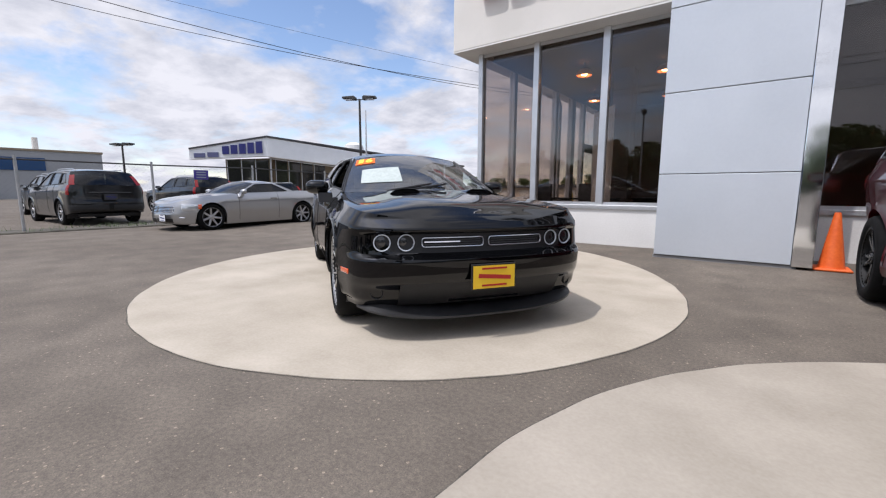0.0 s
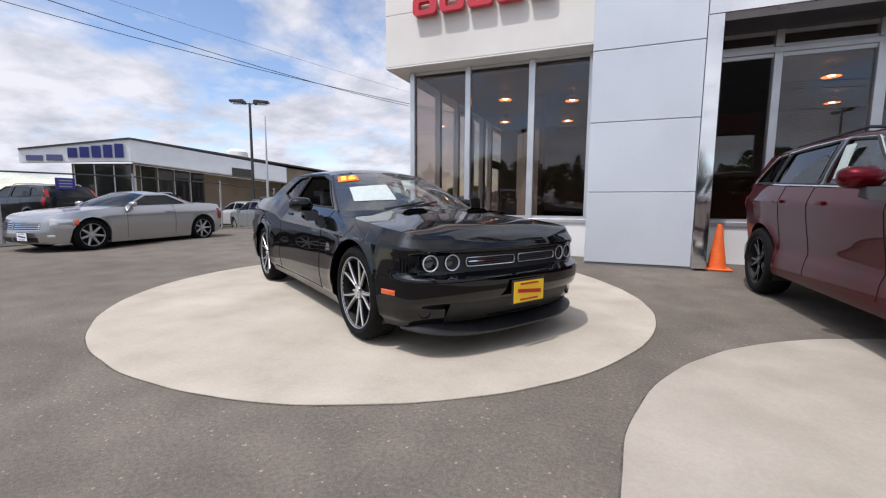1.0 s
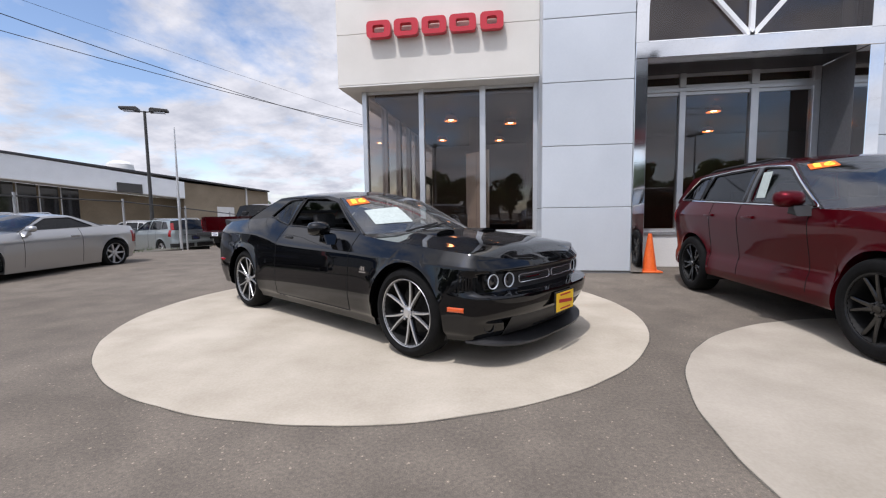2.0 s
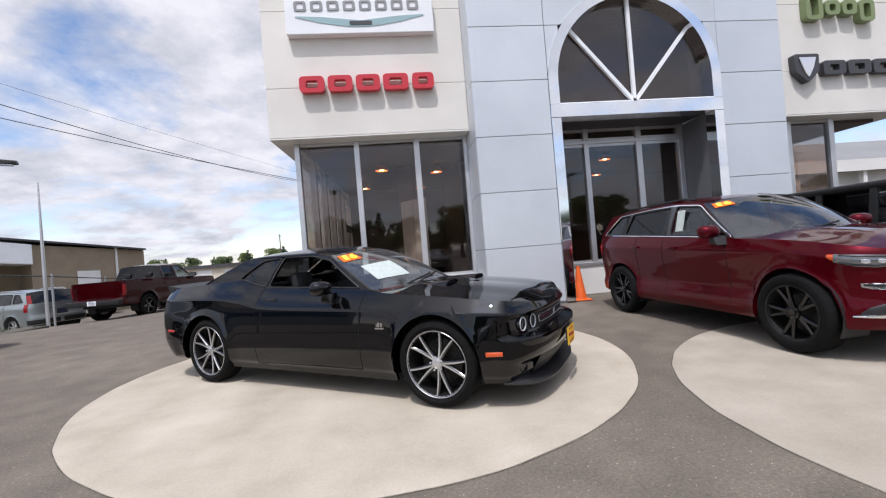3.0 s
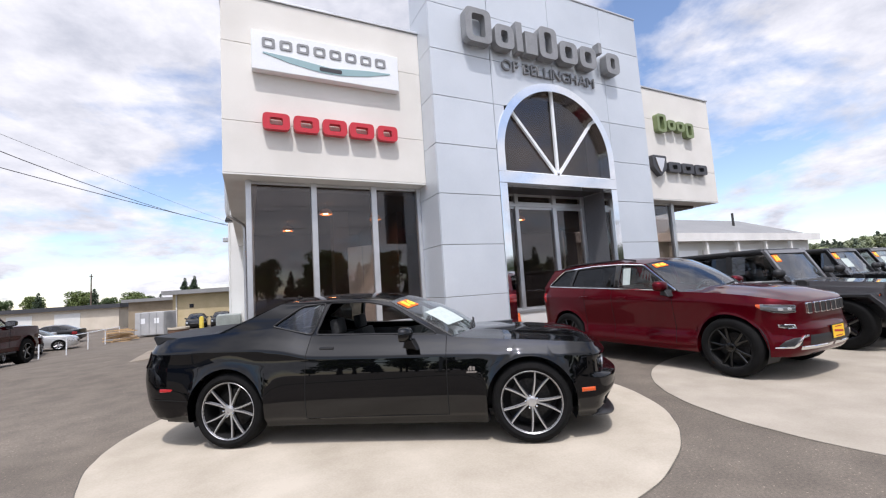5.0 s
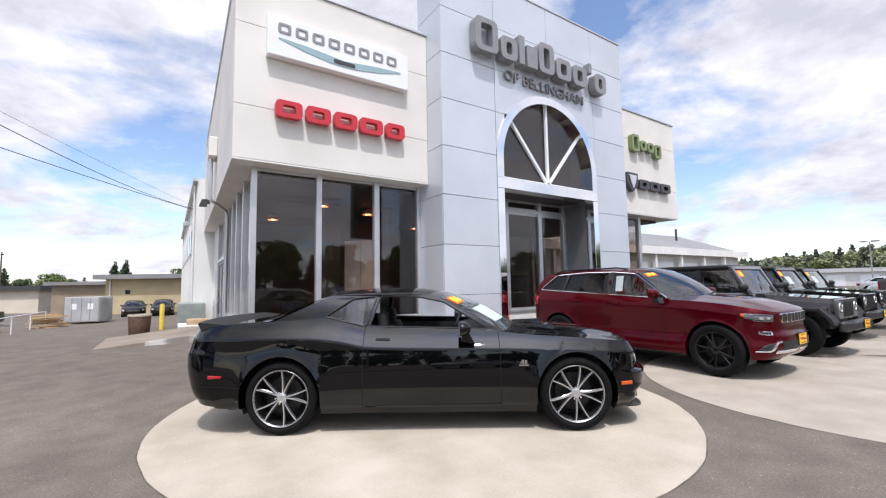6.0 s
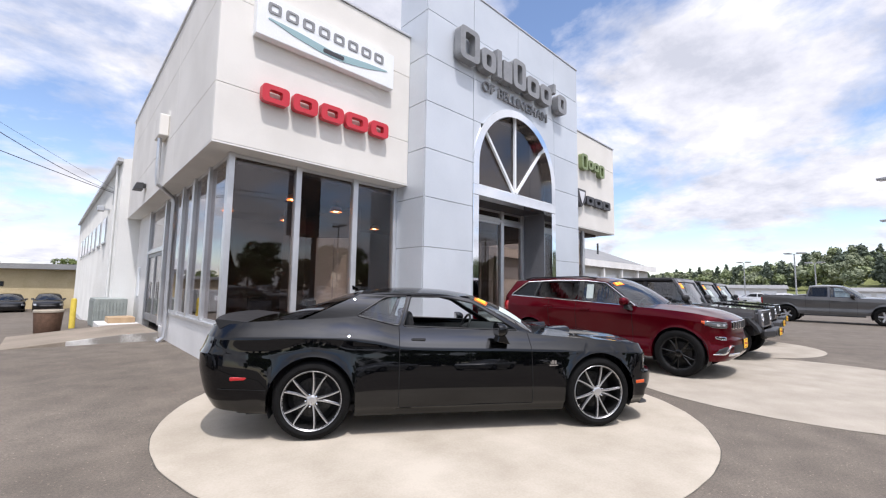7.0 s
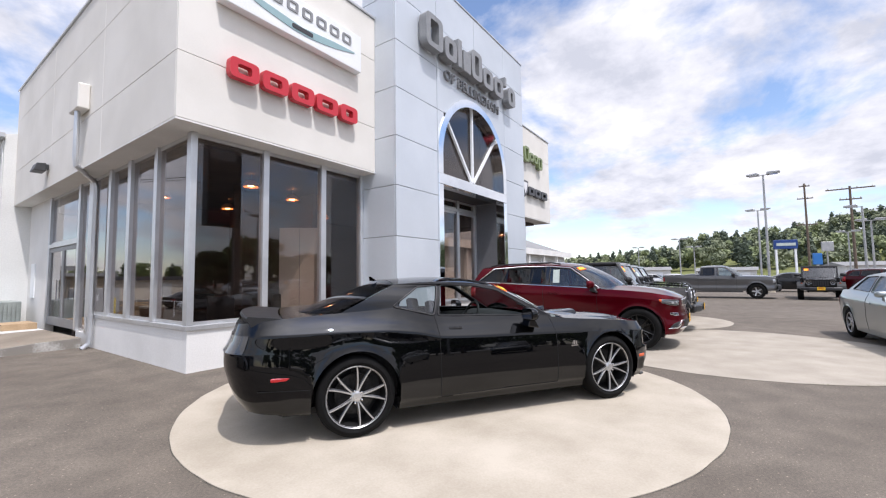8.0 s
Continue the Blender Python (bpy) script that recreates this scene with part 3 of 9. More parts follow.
concrete_disc(-3.528, 3.972, 2.926, "round pale concrete display pad under the black coupe", -0.009, -0.086)
concrete_disc(1.874, 1.012, 2.849, "round pale concrete display pad under the red car's nose", mat=M_PADGREY)
concrete_disc(6.5, 3.47, 2.5, "round pale concrete display pad before the off-road cars", mat=M_PADGREY)

# ---- showroom building ----
showroom = thing("showroom_building", "cream and silver car showroom with tall dark tinted windows", "building")
XL, XT0, XT1, XR = -5.42, -1.38, 5.35, 9.47
YF, YT, YW = 7.34, 6.73, 7.72
ZS, ZP, ZT = 3.755, 7.33, 8.88


def panelled(name, cuts_u, cuts_v, place, material, gap=0.004, thick=0.03):
    """Rows of separate facing panels with recessed joints. place(u0, u1, v0, v1, gap) gives the six box limits."""
    for u0, u1 in zip(cuts_u, cuts_u[1:]):
        for v0, v1 in zip(cuts_v, cuts_v[1:]):
            bm = bmesh.new()
            box(bm, *place(u0 + gap, u1 - gap, v0 + gap, v1 - gap), bevel=0.004)
            part(name, bm, material, showroom, smooth=0)


# left block above the windows: core, soffit, stucco panels, parapet cap
part("wall", slab(XL + 0.03, XT0, YF + 0.03, 17.0, ZS + 0.03, ZP - 0.02), M_JOINT, showroom, smooth=0)
part("soffit", slab(XL, XT0 - 0.002, YF, 17.0, ZS, ZS + 0.027), M_WHITE, showroom, smooth=0)
panelled("stucco_panel", [XL, XT0 - 0.002], [ZS + 0.03, 4.78, 6.33, ZP - 0.03], lambda a, b, c, d: (a, b, YF, YF + 0.04, c, d), M_STUCCO)
panelled("stucco_panel", [YF + 0.034, 10.4, 13.6, 17.0], [ZS + 0.03, 4.78, 6.33, ZP - 0.03], lambda a, b, c, d: (XL, XL + 0.04, a, b, c, d), M_STUCCO)
bm = slab(XL - 0.03, XT0 - 0.003, YF - 0.03, YF + 0.25, ZP - 0.025, ZP + 0.035, 0.008)
box(bm, XL - 0.03, XL + 0.25, YF + 0.252, 17.03, ZP - 0.025, ZP + 0.035, 0.008)
part("parapet_cap", bm, M_ALU, showroom, smooth=0)
part("roof", slab(XL + 0.05, XT0 - 0.003, YF + 0.27, 17.0, ZP - 0.019, ZP - 0.002), M_ROOFMETAL, showroom, smooth=0)

# left window wall
part("wall", slab(-5.03, XT0 - 0.002, YW, YW + 0.18, 0, 0.68), M_WHITE, showroom, smooth=0)
part("wall", slab(-5.03, -4.85, YW + 0.182, 12.1, 0, 0.68), M_WHITE, showroom, smooth=0)
bm = slab(-5.06, XT0 - 0.002, YW - 0.03, YW + 0.15, 0.683, 0.755, 0.006)
box(bm, -5.06, -4.88, YW + 0.152, 12.1, 0.683, 0.755, 0.006)
part("window_sill", bm, M_ALU, showroom, smooth=0)


def glazed_bay(name, x0, x1, z0, z1, y):
    """One tall shop window in the front: pane with a slim rail below and above."""
    win = part(name, slab(x0, x1, y + 0.045, y + 0.055, z0 + 0.05, z1 - 0.06), M_GLASS, showroom, "dark tinted glass pane", smooth=0)
    part("window_frame", slab(x0, x1, y + 0.03, y + 0.075, z0, z0 + 0.05), M_ALU, win, smooth=0)
    part("window_frame", slab(x0, x1, y + 0.03, y + 0.075, z1 - 0.06, z1), M_ALU, win, smooth=0)
    return win


def glazed_side(x, y0, y1, z0, z1):
    win = part("window", slab(x + 0.045, x + 0.055, y0, y1, z0 + 0.05, z1 - 0.06), M_GLASS, showroom, "dark tinted glass pane", smooth=0)
    part("window_frame", slab(x + 0.03, x + 0.075, y0, y1, z0, z0 + 0.05), M_ALU, win, smooth=0)
    part("window_frame", slab(x + 0.03, x + 0.075, y0, y1, z1 - 0.06, z1), M_ALU, win, smooth=0)


def mullion(x0, x1, y0, y1, z0=0.757, z1=ZS - 0.002, mat=M_ALU):
    part("mullion", slab(x0, x1, y0, y1, z0, z1, 0.006), mat, showroom, smooth=0)


mullion(-5.05, -4.95, YW - 0.02, YW + 0.12)
for a, b in ((-3.82, -3.71), (-2.55, -2.43), (-1.47, XT0 - 0.004)):
    mullion(a, b, YW - 0.02, YW + 0.12)
for a, b in ((-4.95, -3.82), (-3.71, -2.55), (-2.43, -1.47)):
    glazed_bay("window", a, b, 0.757, ZS - 0.004, YW)
for a, b in ((8.90, 9.02), (10.02, 10.16), (11.0, 11.12), (12.0, 12.12)):
    mullion(-5.05, -4.91, a, b)
for a, b in ((YW + 0.12, 8.90), (9.02, 10.02), (10.16, 11.0), (11.12, 12.0)):
    glazed_side(-5.03, a, b, 0.757, ZS - 0.004)
# side entrance behind the downpipe
mullion(-5.05, -4.91, 12.125, 12.22, 0.33)
mullion(-5.05, -4.91, 12.80, 12.92, 0.33)
mullion(-5.05, -4.91, 15.02, 15.14, 0.33)
part("wall", slab(-5.03, -4.85, 12.102, 12.80, 0, 0.33), M_WHITE, showroom, smooth=0)
glazed_side(-5.03, 12.22, 12.80, 0.335, ZS - 0.004)
part("mullion", slab(-5.05, -4.93, 12.922, 15.018, 2.36, 2.46, 0.006), M_ALU, showroom, smooth=0)
glazed_side(-5.03, 12.922, 15.018, 2.463, ZS - 0.004)
for a, b in ((12.93, 13.965), (13.975, 15.01)):
    bm = bmesh.new()
    for lim in ((a, a + 0.07, 0.34, 2.35), (b - 0.07, b, 0.34, 2.35), (a + 0.071, b - 0.071, 0.34, 0.55), (a + 0.071, b - 0.071, 2.25, 2.35)):
        box(bm, -5.02, -4.97, *lim)
    leaf = part("door", bm, M_SIGNGREY, showroom, "dark-framed glass entrance door, closed", smooth=0)
    part("pane", slab(-5.0, -4.99, a + 0.071, b - 0.071, 0.551, 2.249), M_GLASS, leaf, smooth=0)
    part("door_handle", tube(bmesh.new(), [(-5.09, (b - 0.1) if a < 13.5 else a + 0.1, z) for z in (1.0, 1.5)], 0.014), M_CARCHROME, leaf)
part("wall", slab(-5.03, -4.85, 15.142, 17.4, 0, ZS - 0.002), M_WHITE, showroom, smooth=0)
part("notice_board", slab(-5.06, -5.031, 16.2, 16.55, 1.0, 2.0, 0.005), M_SIGNWHITE, showroom, smooth=0)

# room behind the glass; its dimness is put into the surface colours
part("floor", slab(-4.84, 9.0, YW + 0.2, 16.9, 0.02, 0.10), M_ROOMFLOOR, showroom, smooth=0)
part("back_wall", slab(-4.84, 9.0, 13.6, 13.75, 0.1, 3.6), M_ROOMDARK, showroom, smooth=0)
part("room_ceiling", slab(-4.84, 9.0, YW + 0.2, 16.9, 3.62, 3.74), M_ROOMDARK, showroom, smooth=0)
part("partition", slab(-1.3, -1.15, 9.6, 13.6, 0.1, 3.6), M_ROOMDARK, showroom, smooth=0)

# silver entrance tower with an arched window
JZ = [0.09, 1.235, 2.33, 3.43, 4.52, 5.60, 6.67, 7.75, ZT]
AX, AR, AO, AZ = 2.03, 1.66, 1.86, 4.50     # arch: centre, glass radius, trim radius, spring
XA0, XA1 = AX - AO, AX + AO


def tower_panel(u0, u1, v0, v1, y=YT):
    bm = bmesh.new()
    box(bm, u0 + 0.006, u1 - 0.006, y, y + 0.04, v0 + 0.006, v1 - 0.006, bevel=0.004)
    part("silver_panel", bm, M_PANEL, showroom, smooth=0)


for v0, v1 in zip(JZ, JZ[1:]):
    tower_panel(XT0, XA0, v0, v1)
    tower_panel(XA1, XT1, v0, v1)
    bm = slab(XT0, XT0 + 0.04, YT + 0.046, YF + 0.4, v0 + 0.006, v1 - 0.006, 0.004)
    part("silver_panel", bm, M_PANEL, showroom, smooth=0)
    bm = slab(XT1 - 0.04, XT1, YT + 0.046, YF + 0.4, v0 + 0.006, v1 - 0.006, 0.004)
    part("silver_panel", bm, M_PANEL, showroom, smooth=0)


def over_arch(v0, v1, xa, xb):
    """A facing panel trimmed to the curve of the arch."""
    n = 20
    lower = []
    for i in range(n + 1):
        x = xa + (xb - xa) * i / n
        d = AO * AO - (x - AX) ** 2
        lower.append((x, max(v0, AZ + math.sqrt(max(d, 0.0)) + 0.004)))
    bm = bmesh.new()
    lo = [(x, z) for x, z in lower if z < v1 - 0.01]
    if len(lo) < 2:
        return
    prism(bm, lo + [(lo[-1][0], v1 - 0.006), (lo[0][0], v1 - 0.006)], YT, YT + 0.04, "y")
    part("silver_panel", bm, M_PANEL, showroom, smooth=0)


for v0, v1 in zip(JZ[3:], JZ[4:]):
    over_arch(v0 + 0.006, v1, XA0 + 0.006, AX - 0.006)
    over_arch(v0 + 0.006, v1, AX + 0.006, XA1 - 0.006)
# dark core behind the facing
bm = slab(XT0 + 0.041, XA0 - 0.0, YT + 0.041, YF + 0.38, 0.0, ZT - 0.02)
box(bm, XA1, XT1 - 0.041, YT + 0.041, YF + 0.38, 0.0, ZT - 0.02)
box(bm, XA0 + 0.001, XA1 - 0.001, YT + 0.041, YF + 0.38, 6.40, ZT - 0.02)
part("tower_core", bm, M_JOINT, showroom, smooth=0)
part("parapet_cap", slab(XT0 - 0.02, XT1 + 0.02, YT - 0.02, YF + 0.4, ZT, ZT + 0.05, 0.008), M_ALU, showroom, smooth=0)
# polished trim: arch band, jambs, lintel
bm = bmesh.new()
band = [(AX + AO * math.cos(math.pi * k / 48), AZ + AO * math.sin(math.pi * k / 48)) for k in range(49)]
inner = [(AX + AR * math.cos(math.pi * k / 48), AZ + AR * math.sin(math.pi * k / 48)) for k in range(49)]
band = [(XA1, 4.01)] + band + [(XA0, 4.01)]
inner = [(AX + AR, 4.01)] + inner + [(AX - AR, 4.01)]
front0 = [bm.verts.new((x, YT - 0.03, z)) for x, z in band]
front1 = [bm.verts.new((x, YT - 0.03, z)) for x, z in inner]
back0 = [bm.verts.new((x, YT + 0.05, z)) for x, z in band]
back1 = [bm.verts.new((x, YT + 0.28, z)) for x, z in inner]
for k in range(len(band) - 1):
    bm.faces.new((front0[k], front0[k + 1], front1[k + 1], front1[k]))
    bm.faces.new((front1[k], front1[k + 1], back1[k + 1], back1[k]))
    bm.faces.new((back0[k], back0[k + 1], front0[k + 1], front0[k]))
bmesh.ops.recalc_face_normals(bm, faces=bm.faces[:])
part("arch_trim", bm, M_CHROME, showroom, "polished metal arch trim")
part("lintel", slab(XA0, XA1, YT - 0.035, YT + 0.30, 3.74, 4.008, 0.006), M_CHROME, showroom, "polished metal lintel", smooth=0)
for a, b in ((XA0, XA0 + 0.20), (XA1 - 0.20, XA1)):
    part("jamb", slab(a, b, YT - 0.032, YT + 0.25, 0.08, 3.738, 0.006), M_CHROME, showroom, "polished metal door jamb", smooth=0)
# arched glass with three bars
bm = bmesh.new()
prism(bm, inner, YT + 0.16, YT + 0.17, "y")
arch_win = part("window", bm, M_GLASS, showroom, "dark tinted arched window", smooth=0)
foot = (AX, 4.03)
for deg in (90, 39, 141):
    a = math.radians(deg)
    tip = (AX + AR * math.cos(a), AZ + AR * math.sin(a))
    d = (Vector(tip) - Vector(foot)).normalized()
    bm = bmesh.new()
    s = Vector((-d.y, d.x)) * 0.035
    prism(bm, [(foot[0] - s.x, foot[1] - s.y), (tip[0] - s.x, tip[1] - s.y), (tip[0] + s.x, tip[1] + s.y), (foot[0] + s.x, foot[1] + s.y)], YT + 0.09, YT + 0.15 + deg * 0.00003, "y")
    part("window_bar", bm, M_SIGNWHITE, arch_win, smooth=0)
part("window_bar", slab(AX - AR, AX + AR, YT + 0.10, YT + 0.15, 4.012, 4.07), M_SIGNWHITE, arch_win, smooth=0)
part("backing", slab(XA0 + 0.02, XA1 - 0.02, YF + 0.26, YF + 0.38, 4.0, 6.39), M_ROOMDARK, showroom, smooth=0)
# recess below the arch; its shade is put into wall and ceiling colours
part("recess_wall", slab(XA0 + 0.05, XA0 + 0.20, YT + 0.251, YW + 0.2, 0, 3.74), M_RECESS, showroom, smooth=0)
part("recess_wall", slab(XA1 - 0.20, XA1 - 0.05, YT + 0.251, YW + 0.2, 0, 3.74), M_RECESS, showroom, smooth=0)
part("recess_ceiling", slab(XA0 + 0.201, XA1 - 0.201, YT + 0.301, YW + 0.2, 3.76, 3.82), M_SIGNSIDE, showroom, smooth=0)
part("wall", slab(XA0 + 0.201, XA1 - 0.201, YW, YW + 0.18, 0, 0.68), M_WHITE, showroom, smooth=0)
part("window_sill", slab(XA0 + 0.201, XA1 - 0.201, YW - 0.03, YW + 0.15, 0.683, 0.755, 0.006), M_ALU, showroom, smooth=0)
part("mullion", slab(XA0 + 0.201, XA1 - 0.201, YW + 0.0, YW + 0.10, 3.42, 3.50, 0.004), M_ALU, showroom, smooth=0)
for a, b in ((1.27, 1.385), (2.52, 2.655), (3.56, 3.68)):
    mullion(a, b, YW - 0.02, YW + 0.12, 0.757, 3.418)
    mullion(a, b, YW - 0.02, YW + 0.12, 3.502, 3.758)
for a, b in ((0.375, 1.27), (1.385, 2.52), (2.655, 3.56)):
    glazed_bay("window", a, b, 0.757, 3.418, YW)
    glazed_bay("window", a, b, 3.502, 3.758, YW)

# right block
part("wall", slab(XT1, XR - 0.03, YF + 0.03, 13.0, ZS - 0.02, ZP - 0.07), M_JOINT, showroom, smooth=0)
part("soffit", slab(XT1 + 0.002, XR, YF, 13.0, ZS - 0.05, ZS - 0.022), M_WHITE, showroom, smooth=0)
panelled("stucco_panel", [XT1 + 0.002, XR], [ZS - 0.018, 4.73, 6.28, ZP - 0.07], lambda a, b, c, d: (a, b, YF, YF + 0.04, c, d), M_STUCCO)
panelled("stucco_panel", [YF + 0.034, 10.2, 13.0], [ZS - 0.018, 4.73, 6.28, ZP - 0.07], lambda a, b, c, d: (XR - 0.04, XR, a, b, c, d), M_STUCCO)
part("parapet_cap", slab(XT1 + 0.003, XR + 0.03, YF - 0.03, 13.0, ZP - 0.066, ZP - 0.01, 0.008), M_ALU, showroom, smooth=0)
part("wall", slab(XT1 + 0.002, 7.62, YW, YW + 0.18, 0, 0.68), M_WHITE, showroom, smooth=0)
mullion(7.48, 7.62, YW - 0.02, YW + 0.12, 0.0, ZS - 0.052)
mullion(6.35, 6.47, YW - 0.02, YW + 0.12, 0.684, ZS - 0.052)
for a, b in ((XT1 + 0.01, 6.35), (6.47, 7.48)):
    glazed_bay("window", a, b, 0.684, ZS - 0.054, YW)
for a, b in ((YW + 0.12, 10.0), (10.1, 12.9)):
    glazed_side(7.52, a, b, 0.1, ZS - 0.054)
part("wall", slab(7.5, 7.62, 12.9, 13.1, 0, ZS - 0.052), M_WHITE, showroom, smooth=0)

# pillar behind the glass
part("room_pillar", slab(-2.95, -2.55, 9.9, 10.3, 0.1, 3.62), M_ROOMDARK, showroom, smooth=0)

# pale display board on feet just behind the glass
board = thing("display_board", "pale upright display board standing inside the shop window", "display board", pose(-2.64, 8.27, 0.1, 0, 0, -50))
part("panel", slab(-0.41, 0.41, -0.02, 0.02, 0.12, 2.40, 0.008), M_BOARD, board, smooth=0)
part("seam", slab(-0.006, 0.006, -0.024, -0.0205, 0.14, 2.38), M_JOINT, board, smooth=0)
for x in (-0.30, 0.30):
    part("foot", slab(x - 0.03, x + 0.03, -0.14, 0.14, 0.0, 0.118, 0.01), M_ALU, board, smooth=0)

# things fixed to the showroom
tower_base = part("trim", slab(XT0 - 0.01, XA0 + 0.05, YT + 0.02, YT + 0.10, 0.0, 0.085), M_JOINT, kind="structure", label="dark recessed plinth under the silver panels", smooth=0)
tagged(tower_base, category="trim")
bm = bmesh.new()
box(bm, -5.62, XL - 0.003, 11.05, 11.6, 4.90, 5.42, 0.02)
drain = thing("downpipe", "pale rain downpipe with a square hopper head on the wall", "downpipe")
part("hopper", bm, M_STUCCO, drain, smooth=0)
part("pipe", tube(bmesh.new(), [(-5.55, 11.32, 4.93), (-5.55, 11.32, 4.0), (-5.53, 11.34, 3.80), (-5.15, 11.6, 3.58), (-5.11, 11.62, 3.45), (-5.11, 11.62, 0.40), (-5.13, 11.62, 0.15), (-5.25, 11.6, 0.06)], 0.05, 10), M_ALU, drain)
lamp = thing("wall_lamp", "small dark floodlight on a bracket high on the wall", "wall lamp")
bm = bmesh.new()
prism(bm, [(-5.72, 4.12), (-5.50, 4.12), (-5.50, 4.32), (-5.66, 4.30)], 13.6, 13.95, "y", 0.01)
part("housing", bm, M_GREYPLASTIC, lamp, smooth=0)
part("bracket", slab(-5.505, XL - 0.003, 13.72, 13.84, 4.2, 4.32), M_GREYPLASTIC, lamp, smooth=0)

# pendant lamps in the room
def pendant(x, y, z):
    p = thing("pendant_lamp", "glowing amber dome pendant lamp under the showroom ceiling", "pendant lamp", pose(x, y, z), "showroom pendants")
    part("cord", tube(bmesh.new(), [(0, 0, 0.12), (0, 0, 3.62 - z)], 0.008, 6), M_BLACKPLASTIC, p)
    bm = bmesh.new()
    lathe(bm, [(0.05, 0.14), (0.10, 0.12), (0.15, 0.05), (0.16, 0.0), (0.145, 0.0), (0.09, 0.10), (0.04, 0.12)], 20)
    part("shade", bm, plain("amber_shade", (0.75, 0.36, 0.16), 0.5), p)
    bm = bmesh.new()
    lathe(bm, [(0, 0.0), (0.05, 0.01), (0.075, 0.05), (0.05, 0.10), (0, 0.115)], 16)
    part("bulb", bm, M_WARM, p)
    return p


first = pendant(-3.3, 9.0, 3.35)
for x, y in ((-1.9, 9.6), (-3.9, 11.6), (-2.2, 12.0), (2.6, 9.3), (0.6, 11.5), (3.6, 11.8)):
    copy_thing(first, pose(x, y, 3.35))


def desk(x, y, rz):
    d = thing("desk", "dark wooden office desk inside the showroom", "desk", pose(x, y, 0.1, 0, 0, rz))
    part("top", slab(-0.75, 0.75, -0.38, 0.38, 0.71, 0.75, 0.006), M_INTERIOR, d, smooth=0)
    for sx in (-0.72, 0.68):
        part("side_panel", slab(sx, sx + 0.04, -0.34, 0.34, 0, 0.709), M_INTERIOR, d, smooth=0)
    return d


def office_chair(x, y, rz):
    c = thing("office_chair", "black padded office chair inside the showroom", "chair", pose(x, y, 0.1, 0, 0, rz), "showroom chairs")
    part("seat", slab(-0.25, 0.25, -0.25, 0.25, 0.43, 0.52, 0.03, 2), M_SEAT, c)
    part("backrest", slab(-0.23, 0.23, 0.22, 0.29, 0.56, 1.05, 0.03, 2), M_SEAT, c)
    for a in range(5):
        part("leg", tube(bmesh.new(), [(0, 0, 0.10), (0.28 * math.cos(a * 1.2566), 0.28 * math.sin(a * 1.2566), 0.03)], 0.018, 6), M_BLACKPLASTIC, c)
    part("column", tube(bmesh.new(), [(0, 0, 0.08), (0, 0, 0.43)], 0.025, 8), M_BLACKPLASTIC, c)
    return c


desk(-3.4, 9.6, 20)
desk(-2.1, 11.2, 80)
ch = office_chair(-3.9, 9.0, 160)
for x, y, r in ((-3.0, 8.8, 200), (-3.3, 10.5, 10), (-2.5, 8.6, 120)):
    copy_thing(ch, pose(x, y, 0.1, 0, 0, r))

# ---- signs on the front ----
def ring_block(bm, x0, x1, z0, z1, y0, y1, r=0.1):
    """A solid raised block with rounded corners."""
    return prism(bm, round_loop([(x0, z0), (x1, z0), (x1, z1), (x0, z1)], r, 4), y0, y1, "y", 0.006)


def hollow_block(x0, x1, z0, z1, y0, y1, r, wall, wall_z=None):
    """A raised rounded block, open in the middle."""
    wz = wall_z or wall
    outer = round_loop([(x0, z0), (x1, z0), (x1, z1), (x0, z1)], r, 4)
    inner = round_loop([(x0 + wall, z0 + wz), (x1 - wall, z0 + wz), (x1 - wall, z1 - wz), (x0 + wall, z1 - wz)], r * 0.5, 4)
    bm = bmesh.new()
    v = [[bm.verts.new((x, y, z)) for x, z in loop] for loop, y in ((outer, y0), (inner, y0), (inner, y1), (outer, y1))]
    n = len(outer)
    for a, b in ((0, 1), (1, 2), (2, 3), (3, 0)):
        for k in range(n):
            bm.faces.new((v[a][k], v[a][(k + 1) % n], v[b][(k + 1) % n], v[b][k]))
    bmesh.ops.recalc_face_normals(bm, faces=bm.faces[:])
    return bm


red_sign = thing("brand_sign", "five red raised blocks standing off the cream wall", "sign")
for a, b in ((-4.735, -4.25), (-4.18, -3.70), (-3.63, -3.15), (-3.09, -2.58), (-2.50, -2.06)):
    part("block", hollow_block(a, b, 4.625, 4.945, YF - 0.16, YF - 0.04, 0.09, 0.125, 0.085), M_REDSIGN, red_sign, smooth=0)
    part("standoff", slab((a + b) / 2 - 0.2, (a + b) / 2 - 0.17, YF - 0.05, YF + 0.001, 4.68, 4.72), M_SIGNSIDE, red_sign, smooth=0)

white_sign = thing("brand_sign", "white box sign with dark bars above a pale teal wing shape", "sign")
part("panel", slab(-4.90, -1.97, YF - 0.17, YF - 0.002, 5.77, 6.55, 0.01), M_SIGNWHITE, white_sign, smooth=0)
for k in range(8):
    x = -4.72 + k * 0.318
    part("bar", hollow_block(x, x + 0.235, 6.225, 6.42, YF - 0.185, YF - 0.1705, 0.05, 0.055, 0.04), M_SIGNGREY, white_sign, smooth=0)
for sgn in (-1, 1):
    top = [(-3.435 + sgn * u, v) for u, v in ((0.0, 6.02), (0.28, 6.05), (0.75, 6.10), (1.27, 6.125), (1.27, 6.10), (1.05, 6.05), (0.80, 5.985), (0.45, 5.93), (0.22, 5.90), (0.0, 5.895))]
    bm = bmesh.new()
    prism(bm, top, YF - 0.18, YF - 0.1703, "y")
    part("wing", bm, M_TEAL, white_sign, "pale teal wing shape", smooth=0)
bm = bmesh.new()
